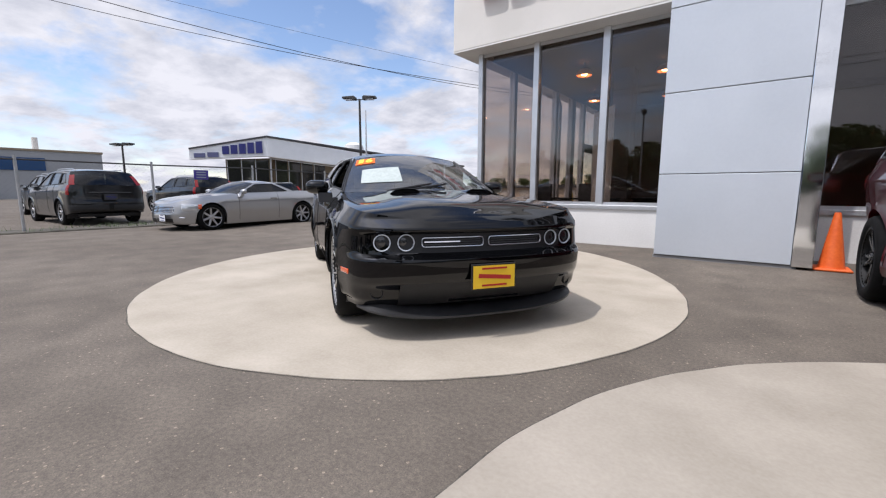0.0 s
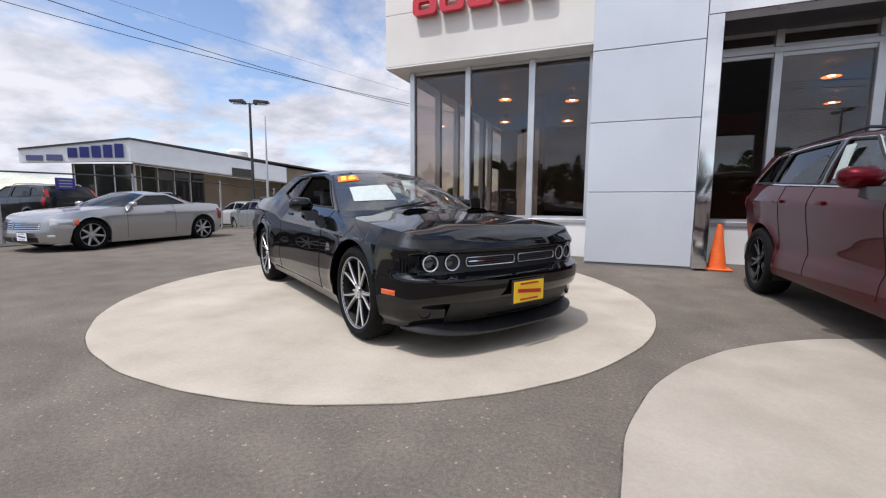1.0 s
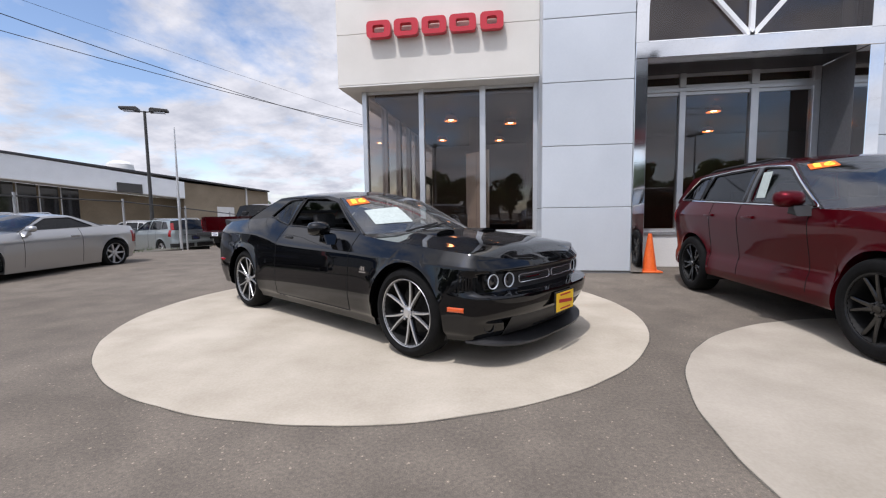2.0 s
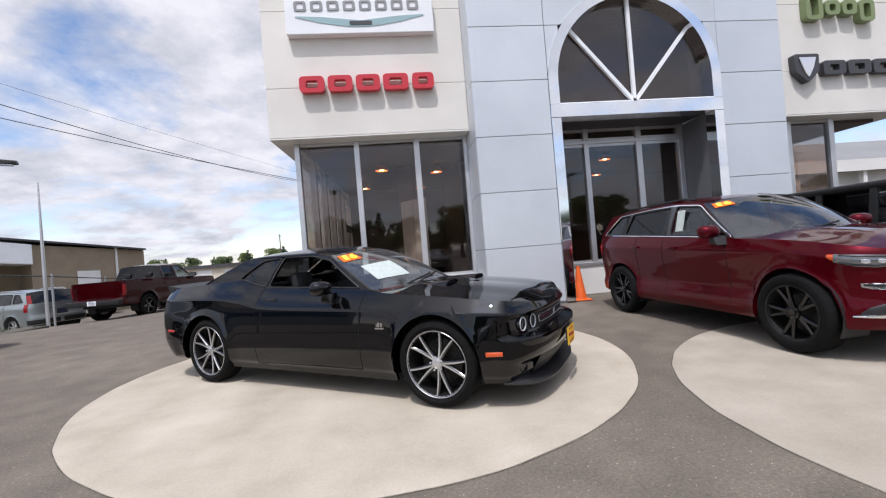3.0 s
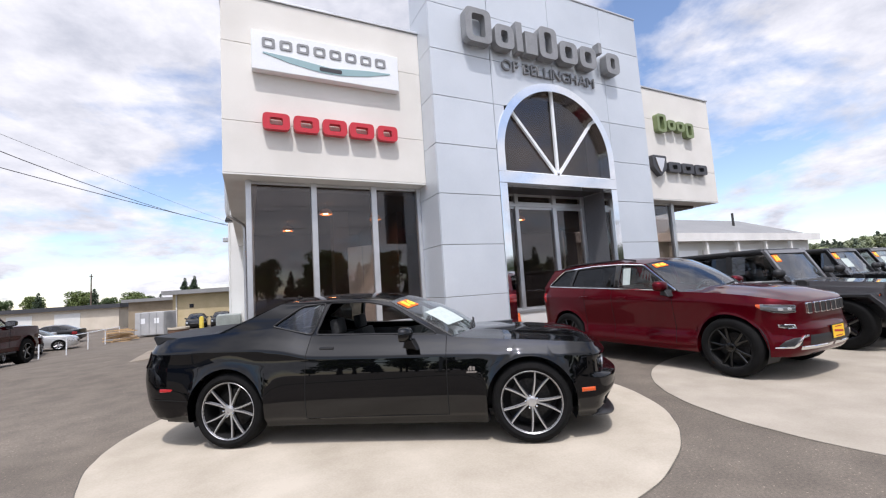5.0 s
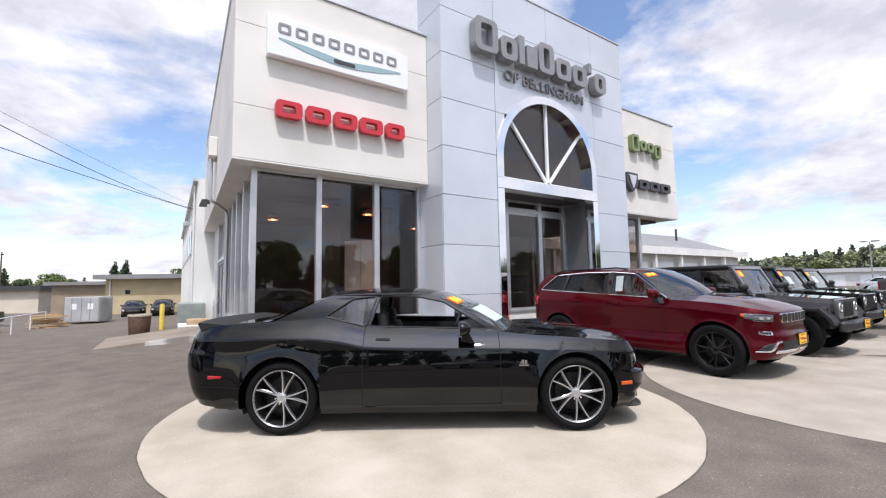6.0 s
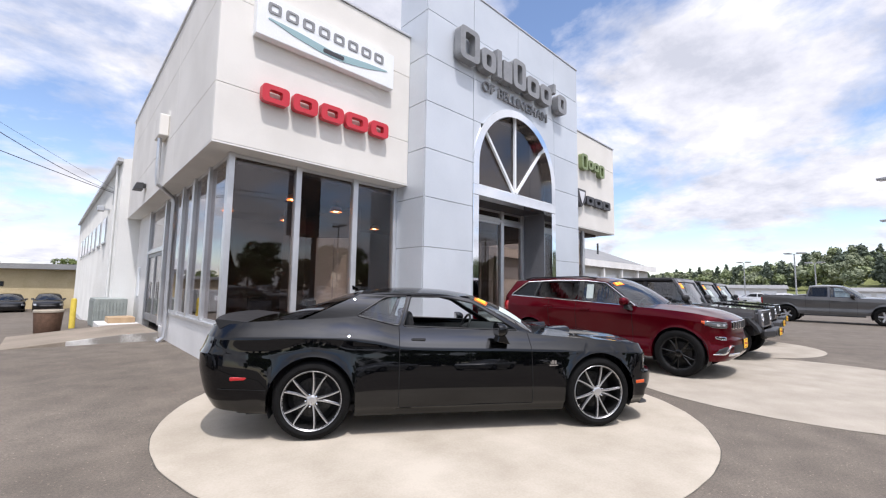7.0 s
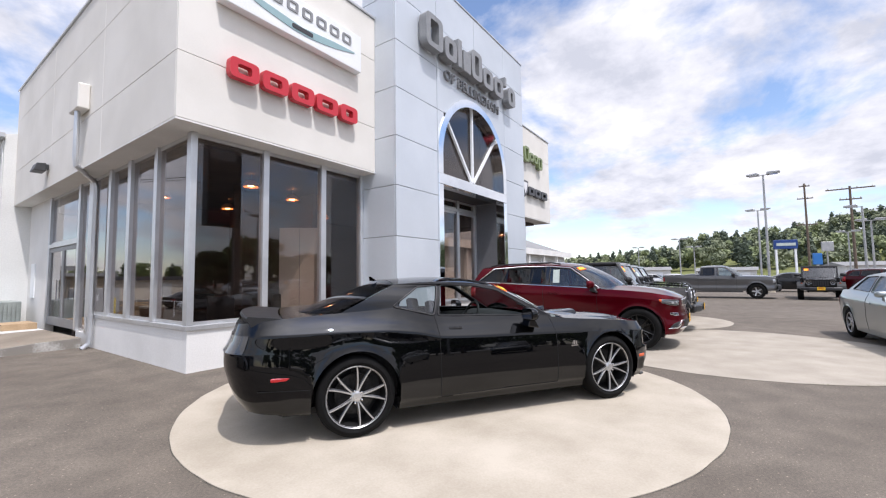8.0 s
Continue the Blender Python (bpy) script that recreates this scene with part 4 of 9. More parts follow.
prism(bm, round_loop([(-3.66, 5.93), (-3.21, 5.93), (-3.21, 6.01), (-3.66, 6.01)], 0.035), YF - 0.188, YF - 0.1805, "y")
part("badge", bm, M_SIGNSIDE, white_sign, smooth=0)

name_sign = thing("name_sign", "large dark grey raised blocks across the silver tower", "sign")
for x0, x1, z0, z1 in ((-0.58, 0.10, 6.87, 7.68), (0.19, 0.72, 6.87, 7.44), (0.80, 0.98, 6.87, 7.62), (1.06, 1.42, 6.87, 7.44), (1.48, 2.04, 6.87, 7.68), (2.12, 2.70, 6.87, 7.44), (2.79, 3.36, 6.87, 7.44), (3.48, 3.60, 7.36, 7.66), (3.72, 4.22, 6.87, 7.44)):
    if x1 - x0 > 0.45:
        bm = hollow_block(x0, x1, z0, z1, YT - 0.26, YT - 0.05, 0.16, 0.17, 0.13)
    else:
        bm = box(bmesh.new(), x0, x1, YT - 0.26, YT - 0.05, z0, z1, 0.01)
    blk = part("block", bm, M_SIGNGREY, name_sign, smooth=0)
    part("standoff", slab((x0 + x1) / 2 - 0.02, (x0 + x1) / 2 + 0.02, YT - 0.06, YT + 0.001, z0 + 0.04, z0 + 0.08), M_SIGNSIDE, name_sign, smooth=0)
town = thing("town_sign", "grey metal capital letters fixed to the silver tower", "sign", Matrix.Translation((0.46, YT - 0.03, 6.475)) @ pose(0, 0, 0, 90, 0, 0))
pen = 0.0
for ch_ in "OF BELLINGHAM":
    if ch_ == " ":
        pen += 0.11
        continue
    glyph = text_mesh(ch_, 0.37, 0.03, M_SIGNGREY, "letter", Matrix(), town)
    xs_ = [v.co.x for v in glyph.data.vertices]
    glyph.matrix_basis = Matrix.Translation((pen - min(xs_), 0, 0))
    pen += max(xs_) - min(xs_) + 0.038
town.scale = (3.0 / pen, 1, 1)

green_sign = thing("brand_sign", "four green raised blocks on the cream wall", "sign")
for x0, x1, z0, z1 in ((6.55, 6.98, 5.84, 6.42), (7.04, 7.42, 5.94, 6.27), (7.48, 7.86, 5.94, 6.27), (7.92, 8.32, 5.78, 6.27)):
    part("block", hollow_block(x0, x1, z0, z1, YF - 0.16, YF - 0.002, 0.11, 0.11, 0.085), M_SIGNGREEN, green_sign, smooth=0)
dark_sign = thing("brand_sign", "dark shield and three dark blocks on the cream wall", "sign")
bm = bmesh.new()
prism(bm, round_loop([(6.14, 5.06), (6.78, 5.06), (6.76, 4.66), (6.46, 4.40), (6.16, 4.66)], 0.06), YF - 0.16, YF - 0.002, "y", 0.01)
shield = part("shield", bm, M_SIGNSIDE, dark_sign, smooth=0)
bm = bmesh.new()
prism(bm, round_loop([(6.24, 4.98), (6.68, 4.98), (6.60, 4.74), (6.46, 4.50), (6.32, 4.74)], 0.05), YF - 0.185, YF - 0.161, "y", 0.01)
part("emblem", bm, M_CARCHROME, shield, "chrome shield emblem", smooth=0)
for x0, x1 in ((6.89, 7.47), (7.53, 8.13), (8.19, 8.82)):
    part("block", hollow_block(x0, x1, 4.585, 4.90, YF - 0.14, YF - 0.002, 0.08, 0.17, 0.09), M_SIGNSIDE, dark_sign, smooth=0)


# the west side stands a degree and a half off square to the front
for root in (showroom, drain, lamp):
    for ob in root.children_recursive:
        for v in ob.data.vertices:
            if v.co.x < -4.7 and v.co.y > 7.4:
                k = 2.424 / (2.59 - 0.0244 * (v.co.y - 0.947))
                v.co.x += 0.0244 * (v.co.y - 7.34)
                v.co.y = 0.947 + (v.co.y - 0.947) * k
# ---- vehicles ----


def curve(points):
    """A smooth (monotone cubic) function through (x, value) pairs."""
    xs, vs = np.array([p[0] for p in points], float), np.array([p[1] for p in points], float)
    h, d = np.diff(xs), np.diff(vs) / np.diff(xs)
    m = np.zeros(len(xs))
    m[0], m[-1] = d[0], d[-1]
    for i in range(1, len(xs) - 1):
        if d[i - 1] * d[i] > 0:
            w1, w2 = 2 * h[i] + h[i - 1], h[i] + 2 * h[i - 1]
            m[i] = (w1 + w2) / (w1 / d[i - 1] + w2 / d[i])

    def at(x):
        x = min(max(x, xs[0]), xs[-1])
        i = min(max(int(np.searchsorted(xs, x)) - 1, 0), len(h) - 1)
        t = (x - xs[i]) / h[i]
        return float((1 + 2 * t) * (1 - t) ** 2 * vs[i] + t * (1 - t) ** 2 * h[i] * m[i] + t * t * (3 - 2 * t) * vs[i + 1] + t * t * (t - 1) * h[i] * m[i + 1])

    return at


class Shell:
    """The outer form of a car. x forward, y left, z up; origin on the ground between the axles."""

    def __init__(self, s):
        self.s = s
        self.w = curve(s["width"])
        self.low = curve(s["low"])
        self.top = curve(s["shoulder"])
        self.crease = curve(s["crease"])
        self.mid = curve(s["centre"])
        self.front = curve(s["front"])
        self.rear = curve(s["rear"])
        self.lower = curve(s.get("lower", [(0.15, 0.05), (0.35, 0.02), (0.55, 0.0), (0.8, 0.0)]))
        self.lean = s.get("lean", 0.7)
        self.flare = s.get("flare", 0.0)
        self.xs = self.stations()

    def stations(self):
        s = self.s
        out = []
        nf = 16
        for k in range(nf):                                   # front corner
            a = math.pi / 2 * k / nf
            out.append((s["xf"] - s["af"] * (1 - math.cos(a) ** (2 / s["nf"])), math.sin(a) ** (2 / s["nf"]), "f"))
        side = []
        x, end = s["xf"] - s["af"], s["xr"] + s["ar"]
        n = 46
        side += [x + (end - x) * k / n for k in range(n + 1)]
        for xw in s["axles"]:
            side += [xw + s["arch"] * math.cos(math.pi * k / 22) for k in range(23)]
            side += [xw + s["arch"] + 0.002, xw - s["arch"] - 0.002]
        side += [v for v in s.get("cuts", ())]
        side = sorted({round(v, 4) for v in side if end <= v <= x}, reverse=True)
        out += [(v, 1.0, "s") for v in side]
        for k in range(nf - 1, -1, -1):                       # rear corner
            a = math.pi / 2 * k / nf
            out.append((s["xr"] + s["ar"] * (1 - math.cos(a) ** (2 / s["nr"])), math.sin(a) ** (2 / s["nr"]), "r"))
        return out

    def bottom(self, x):
        s = self.s
        z = self.low(x)
        for xw in s["axles"]:
            d = s["arch"] ** 2 - (x - xw) ** 2
            if d > 0:
                z = max(z, s["arch_z"] + math.sqrt(d))
        return z

    def skin(self, x, k, z, zone):
        """The point of the skin at a station and a height."""
        s = self.s
        w = self.w(x)
        c = self.crease(x)
        off = self.lower(z) if z < c else self.lower(c) + (z - c) * self.lean + s.get("lean2", 0.9) * (z - c) ** 2
        if self.flare and z < c:
            for xw in s["axles"]:
                d = math.hypot(x - xw, z - s["arch_z"]) - s["arch"]
                off -= self.flare * math.exp(-max(d, 0) / 0.05) if d > -0.02 else 0
        y = (w - off) * k
        dx = 0.0
        if zone == "f":
            dx = -self.front(z) * (1 - k ** s.get("wrap", 2) * s.get("hold", 0.75))
        elif zone == "r":
            dx = self.rear(z) * (1 - k * k * s.get("tail", 0.75))
        return Vector((x + dx, y, z))

    def side_y(self, x, z):
        return self.skin(x, 1.0, z, "s").y

    def build(self, parent, material, rows=20, skip_cap=True, doors=()):
        """Skin, bonnet and boot; returns nothing. doors: (x0, x1, z0) ranges cut out as their own parts."""
        s = self.s
        cols = []
        for x, k, zone in self.xs:
            z0, z1 = self.bottom(x) if k > 0.8 else self.low(x), self.top(x)
            z0 = min(z0, z1 - 0.02)
            zc = self.crease(x)
            if s.get("crease_row") and z0 + 0.05 < zc < z1 - 0.01:
                rc = s["crease_row"]
                zs = [z0 + (zc - z0) * r / rc for r in range(rc)] + [zc + (z1 - zc) * (r - rc) / (rows - rc) for r in range(rc, rows + 1)]
            else:
                zs = [z0 + (z1 - z0) * r / rows for r in range(rows + 1)]
            cols.append([self.skin(x, k, z, zone) for z in zs])
        body, leaves = bmesh.new(), [bmesh.new() for _ in doors for _ in (0, 1)]
        for sgn in (1, -1):
            grids = {}

            def vert(bm, i, r, push=0.0):
                key = (id(bm), i, r)
                if key not in grids:
                    p = cols[i][r]
                    grids[key] = bm.verts.new((p.x, sgn * (p.y + push), p.z))
                return grids[key]

            for i in range(len(cols) - 1):
                for r in range(rows):
                    bm, push = body, 0.0
                    cx, cz = (cols[i][r].x + cols[i + 1][r].x) / 2, (cols[i][r].z + cols[i][r + 1].z) / 2
                    for d, (x0, x1, zd) in enumerate(doors):
                        if x0 < cx < x1 and cz > zd and self.xs[i][2] == "s" and self.xs[i + 1][2] == "s":
                            bm, push = leaves[2 * d + (sgn < 0)], 0.001
                    q = [vert(bm, i, r, push), vert(bm, i + 1, r, push), vert(bm, i + 1, r + 1, push), vert(bm, i, r + 1, push)]
                    if len({tuple(round(c, 5) for c in v.co) for v in q}) < 3:
                        continue
                    bm.faces.new(q if sgn < 0 else q[::-1])
            # inner lip of the wheel arches and sill
            for i in range(len(cols) - 1):
                p, q = cols[i][0], cols[i + 1][0]
                a, b = vert(body, i, 0), vert(body, i + 1, 0)
                c = body.verts.new((q.x, sgn * max(q.y - 0.12, 0.0), q.z))
                d = body.verts.new((p.x, sgn * max(p.y - 0.12, 0.0), p.z))
                if (p - q).length > 1e-4 and p.y > 0.14:
                    body.faces.new((a, d, c, b) if sgn < 0 else (b, c, d, a))
        bmesh.ops.remove_doubles(body, verts=body.verts[:], dist=0.0005)
        bmesh.ops.recalc_face_normals(body, faces=body.faces[:])
        shell = part("body", body, material, parent, smooth=40)
        made = []
        for bm in leaves:
            bmesh.ops.remove_doubles(bm, verts=bm.verts[:], dist=0.0003)
            made.append(part("door", bm, material, parent, smooth=40))
        # caps between the shoulders
        for name, keep in (("bonnet", lambda x: x > s["cowl"] - 0.001), ("boot_lid", lambda x: x < s["deck"] + 0.001)):
            bm = bmesh.new()
            m = 20
            prev = None
            for i, (x, k, zone) in enumerate(self.xs):
                if not keep(x):
                    prev = None
                    continue
                e = cols[i][-1]
                row = []
                for j in range(m + 1):
                    a = -1 + 2 * j / m
                    y = e.y * a
                    rise = (self.mid(x) - e.z) * (1 - abs(a) ** s.get("crown", 2.6))
                    z = e.z + rise * min(1.0, e.y / 0.5)
                    z += s["bulge"](x, y) if "bulge" in s else 0.0
                    row.append(bm.verts.new((e.x, y, z)))
                if prev:
                    for j in range(m):
                        bm.faces.new((prev[j], prev[j + 1], row[j + 1], row[j]))
                prev = row
            bmesh.ops.remove_doubles(bm, verts=bm.verts[:], dist=0.0005)
            bmesh.ops.recalc_face_normals(bm, faces=bm.faces[:])
            if bm.faces:
                if sum(f.normal.z for f in bm.faces) < 0:
                    bmesh.ops.reverse_faces(bm, faces=bm.faces[:])
                part(name, bm, material, parent, smooth=40)
            else:
                bm.free()
        return shell, made


class Cabin:
    """Roof, pillars and glass. Sides follow y(x, z); loops are (x, z) outlines."""

    def __init__(self, shell, c):
        self.sh, self.c = shell, c
        self.edge = curve(c["roof_edge"])
        self.belt = curve(c["belt"])

    def y(self, x, z):
        c = self.c
        t = z - self.belt(min(max(x, c["rb"][1]), c["wb"][1]))
        base = self.sh.side_y(x, self.sh.top(x)) - c.get("inset", 0.015)
        return base - c["lean"] * t - c.get("curl", 0.25) * max(t, 0) ** 2

    def build(self, parent, material, glass_front, glass_side, trim, holes_open=()):
        c = self.c
        xb, xt = c["wb"][1], c["wt"][1]            # windscreen foot and head at the side
        rb, rt = c["rb"][1], c["rt"][1]            # rear glass foot and head at the side
        top = [(xt + (rt - xt) * k / 14, self.edge(xt + (rt - xt) * k / 14)) for k in range(15)]
        foot = [(rb + (xb - rb) * k / 14, self.belt(rb + (xb - rb) * k / 14) - 0.03) for k in range(15)]
        bow = c.get("bow", 0.02)
        wing = c.get("rear_edge", [])
        outer = densify([(xb, self.belt(xb))] + [(xb + (xt - xb) * k / 8 + bow * math.sin(math.pi * k / 8) * 0.0, self.belt(xb) + (self.edge(xt) - self.belt(xb)) * k / 8) for k in range(1, 8)] + top + wing + foot, 0.07)
        loops = [densify(round_loop(w, c.get("round", 0.05)), 0.06) for w in c["windows"]]
        tess = tessellate(outer, loops)
        for sgn in (1, -1):
            bm = bmesh.new()
            flat = outer + [p for w in loops for p in w]
            vs = [bm.verts.new((x, sgn * self.y(x, z), z)) for x, z in flat]
            for t in tess:
                try:
                    bm.faces.new([vs[i] for i in t])
                except ValueError:
                    pass
            bmesh.ops.recalc_face_normals(bm, faces=bm.faces[:])
            if sum(f.normal.y for f in bm.faces) * sgn < 0:
                bmesh.ops.reverse_faces(bm, faces=bm.faces[:])
            # thickness of the pillars round each opening
            base = len(outer)
            for w in loops:
                n = len(w)
                inn = [bm.verts.new((x, sgn * (self.y(x, z) - 0.035), z)) for x, z in w]
                for k in range(n):
                    bm.faces.new((vs[base + k], vs[base + (k + 1) % n], inn[(k + 1) % n], inn[k]))
                base += n
            part("pillar_frame", bm, material, parent, smooth=30)
            for i, w in enumerate(loops):
                if (sgn, i) not in holes_open:
                    bm = bmesh.new()
                    gv = [bm.verts.new((x, sgn * (self.y(x, z) - 0.010), z)) for x, z in w]
                    bm.faces.new(gv if sgn < 0 else gv[::-1])
                    bmesh.ops.triangulate(bm, faces=bm.faces[:])
                    pane = part("window", bm, glass_side[i] if isinstance(glass_side, (list, tuple)) else glass_side, parent, smooth=0)
                if trim is not None:
                    bm = bmesh.new()
                    tube(bm, [(x, sgn * (self.y(x, z) + 0.002), z) for x, z in w], c.get("trim", 0.009), 6, closed=True)
                    part("window_trim", bm, trim, parent)
        n, m = 14, 20

        def sheet(name, f, mat, flip=False):
            bm = bmesh.new()
            g = [[bm.verts.new(f(-1 + 2 * j / m, i / n)) for j in range(m + 1)] for i in range(n + 1)]
            for i in range(n):
                for j in range(m):
                    bm.faces.new((g[i][j], g[i][j + 1], g[i + 1][j + 1], g[i + 1][j]))
            bmesh.ops.recalc_face_normals(bm, faces=bm.faces[:])
            if sum(fc.normal.z for fc in bm.faces) < 0:
                bmesh.ops.reverse_faces(bm, faces=bm.faces[:])
            return part(name, bm, mat, parent, smooth=50)

        crown = c.get("crown", 0.05)

        def screen(bot, head, puff):
            def f(a, b):
                x0 = bot[0] + (bot[1] - bot[0]) * a * a
                x1 = head[0] + (head[1] - head[0]) * a * a
                zb, zt = self.belt(bot[1]), self.edge(head[1])
                zb2, zt2 = zb + bot[2] * (1 - a * a), zt + crown * (1 - a * a)
                z = zb2 + (zt2 - zb2) * b
                zs = zb + (zt - zb) * b
                xs = bot[1] + (head[1] - bot[1]) * b
                x = x0 + (x1 - x0) * b
                bulge = puff * math.sin(math.pi * b) * (1 - a * a)
                return (x + bulge, a * self.y(xs, zs), z + abs(bulge) * 0.6)
            return f

        def roof(a, b):
            xf, xr = c["wt"][0] + (c["wt"][1] - c["wt"][0]) * a * a, c["rt"][0] + (c["rt"][1] - c["rt"][0]) * a * a
            xs = c["wt"][1] + (c["rt"][1] - c["wt"][1]) * b
            ze = self.edge(xs)
            hump = c.get("hump", 0.03) * math.sin(math.pi * b)
            return (xf + (xr - xf) * b, a * self.y(xs, ze), ze + (crown + hump) * (1 - abs(a) ** 2.4) + (0 if abs(a) < 1 else 0))

        self.windscreen = screen(c["wb"], c["wt"], c.get("puff", 0.04))
        self.back = screen(c["rb"], c["rt"], -c.get("puff_r", 0.02))
        sheet("windscreen", self.windscreen, glass_front)
        sheet("rear_window", self.back, c.get("rear_glass", M_DARKGLASS))
        sheet("roof", roof, c.get("roof_mat", material))
        if trim is not None or True:
            for sgn in (1, -1):
                bm = bmesh.new()
                tube(bm, [self.windscreen(sgn * 0.985, k / 10) for k in range(11)], 0.010, 6)
                part("windscreen_seal", bm, M_BLACKPLASTIC, parent)


def tessellate(outer, loops):
    from mathutils.geometry import tessellate_polygon
    return tessellate_polygon([[Vector((x, z, 0)) for x, z in outer]] + [[Vector((x, z, 0)) for x, z in w] for w in loops])


TYRES = {}


def wheel_set(key, radius, rim, width, style, rim_mat, back_mat):
    """Meshes of one wheel, its outer face towards +y: barrel, tyre, spokes."""
    if key in TYRES:
        return TYRES[key]
    w = width / 2
    bm = bmesh.new()
    lathe(bm, [(rim + 0.004, -w * 0.9), (rim + 0.02, -w), (radius - 0.03, -w), (radius - 0.008, -w * 0.82), (radius, -w * 0.55), (radius, w * 0.55), (radius - 0.008, w * 0.82), (radius - 0.028, w), (radius - 0.05, w + 0.004), (rim + 0.03, w + 0.006), (rim + 0.012, w), (rim + 0.002, w * 0.9)], 56, "y")
    tyre = bpy.data.meshes.new("tyre")
    bmesh.ops.recalc_face_normals(bm, faces=bm.faces[:])
    bm.to_mesh(tyre)
    bm.free()
    tyre.materials.append(M_RUBBER)
    tyre.polygons.foreach_set("use_smooth", [True] * len(tyre.polygons))
    tyre.set_sharp_from_angle(angle=radians(40))
    bm = bmesh.new()                                        # barrel, brake disc
    lathe(bm, [(rim + 0.004, w * 0.92), (rim - 0.012, w * 0.92), (rim - 0.02, w * 0.6), (rim - 0.03, -w * 0.8), (0.0, -w * 0.8)], 40, "y")
    barrel = bpy.data.meshes.new("wheel")
    bm.to_mesh(barrel)
    bm.free()
    barrel.materials.append(back_mat)
    bm = bmesh.new()
    lathe(bm, [(0.0, -0.02), (rim * 0.66, -0.02), (rim * 0.66, -0.045), (0.0, -0.045)], 32, "y")
    disc = bpy.data.meshes.new("brake_disc")
    bm.to_mesh(disc)
    bm.free()
    disc.materials.append(M_STEEL)
    face = w * 0.80

    def spoke(bm, a, r0, r1, h0, h1, y0, y1, lean=0.0, depth=0.03):
        """A tapered bar from radius r0 to r1 at angle a, swung by lean at its tip."""
        def pt(r, ang, s, y):
            return (r * math.cos(ang) - s * math.sin(ang), y, r * math.sin(ang) + s * math.cos(ang))
        n = 4
        prev = None
        fs = []
        for i in range(n + 1):
            t = i / n
            r, ang = r0 + (r1 - r0) * t, a + lean * t
            h, y = h0 + (h1 - h0) * t, y0 + (y1 - y0) * t
            ring = [bm.verts.new(pt(r, ang, s, yy)) for s, yy in ((-h, y - depth), (-h, y - 0.006), (-h * 0.6, y), (h * 0.6, y), (h, y - 0.006), (h, y - depth))]
            if prev:
                for q in range(5):
                    fs.append(bm.faces.new((prev[q], prev[q + 1], ring[q + 1], ring[q])))
            prev = ring
        bmesh.ops.recalc_face_normals(bm, faces=fs)

    dark = bmesh.new()
    bm = bmesh.new()
    lathe(bm, [(rim + 0.002, face + 0.012), (rim - 0.004, face + 0.018), (rim - 0.014, face + 0.010), (rim - 0.016, face - 0.02)], 48, "y")
    if style == "split":
        for k in range(5):
            a = math.pi / 2 + k * 2 * math.pi / 5
            for sg in (-1, 1):
                spoke(bm, a + sg * 0.13, 0.045, rim - 0.008, 0.0082, 0.0066, face - 0.014, face + 0.008, sg * 0.125, 0.006)
                spoke(dark, a + sg * 0.13, 0.045, rim - 0.006, 0.0185, 0.0145, face - 0.021, face + 0.002, sg * 0.125, 0.035)
    elif style == "five":
        for k in range(5):
            spoke(bm, math.pi / 2 + k * 2 * math.pi / 5, 0.04, rim - 0.006, 0.040, 0.030, face - 0.02, face)
    elif style == "seven":
        for k in range(7):
            spoke(bm, math.pi / 2 + k * 2 * math.pi / 7, 0.04, rim - 0.006, 0.026, 0.020, face - 0.02, face)
    else:
        for k in range(5):
            a = math.pi / 2 + k * 2 * math.pi / 5
            for sg in (-1, 1):
                spoke(bm, a + sg * 0.12, 0.05, rim - 0.006, 0.02, 0.014, face - 0.02, face, sg * 0.1)
    hr = 0.046 if style == "split" else 0.060
    lathe(bm, [(hr + 0.002, face - 0.03), (hr, face - 0.008), (hr - 0.008, face - 0.004), (0.032, face - 0.002), (0.030, face + 0.004), (0.0, face + 0.006)], 24, "y")
    spokes = bpy.data.meshes.new("rim")
    bm.to_mesh(spokes)
    bm.free()
    spokes.materials.append(rim_mat)
    spokes.polygons.foreach_set("use_smooth", [True] * len(spokes.polygons))
    spokes.set_sharp_from_angle(angle=radians(30))
    bits = [("tyre", tyre), ("brake_disc", disc), ("rim", spokes)]
    bm = bmesh.new()
    for k in range(5):
        a = math.pi / 2 + (k + 0.5) * 2 * math.pi / 5
        lathe(bm, [(0.0, 0.012), (0.009, 0.010), (0.010, -0.006), (0.0, -0.006)], 6, "y", m=Matrix.Translation((0.056 * math.cos(a), face - 0.004, 0.056 * math.sin(a))))
        if k < 4 and key not in ("coupe", "suv", "roadster"):
            continue
        nuts = bpy.data.meshes.new("lug_nut")
        bm.to_mesh(nuts)
        bm.free()
        bm = bmesh.new()
        nuts.materials.append(M_CARCHROME if key != "suv" else M_STEEL)
        bits.append(("lug_nut", nuts))
    bm.free()
    if dark.faces:
        core = bpy.data.meshes.new("spoke_core")
        dark.to_mesh(core)
        core.materials.append(M_GLOSSBLACK)
        bits.append(("spoke_core", core))
    dark.free()
    TYRES[key] = (barrel, bits)
    return TYRES[key]


def add_wheels(car, kit, axles, track, z, spin=0.0, steer=0.0):
    barrel, bits = kit
    for i, x in enumerate(axles):
        for sgn in (1, -1):
            m = pose(x, sgn * track, z, 0, 0, (0 if sgn > 0 else 180) + (steer if i == 0 else 0)) @ pose(0, 0, 0, 0, spin + i * 10, 0)
            wheel = shared("wheel", barrel, car, m)
            for name, me in bits:
                shared(name, me, wheel)


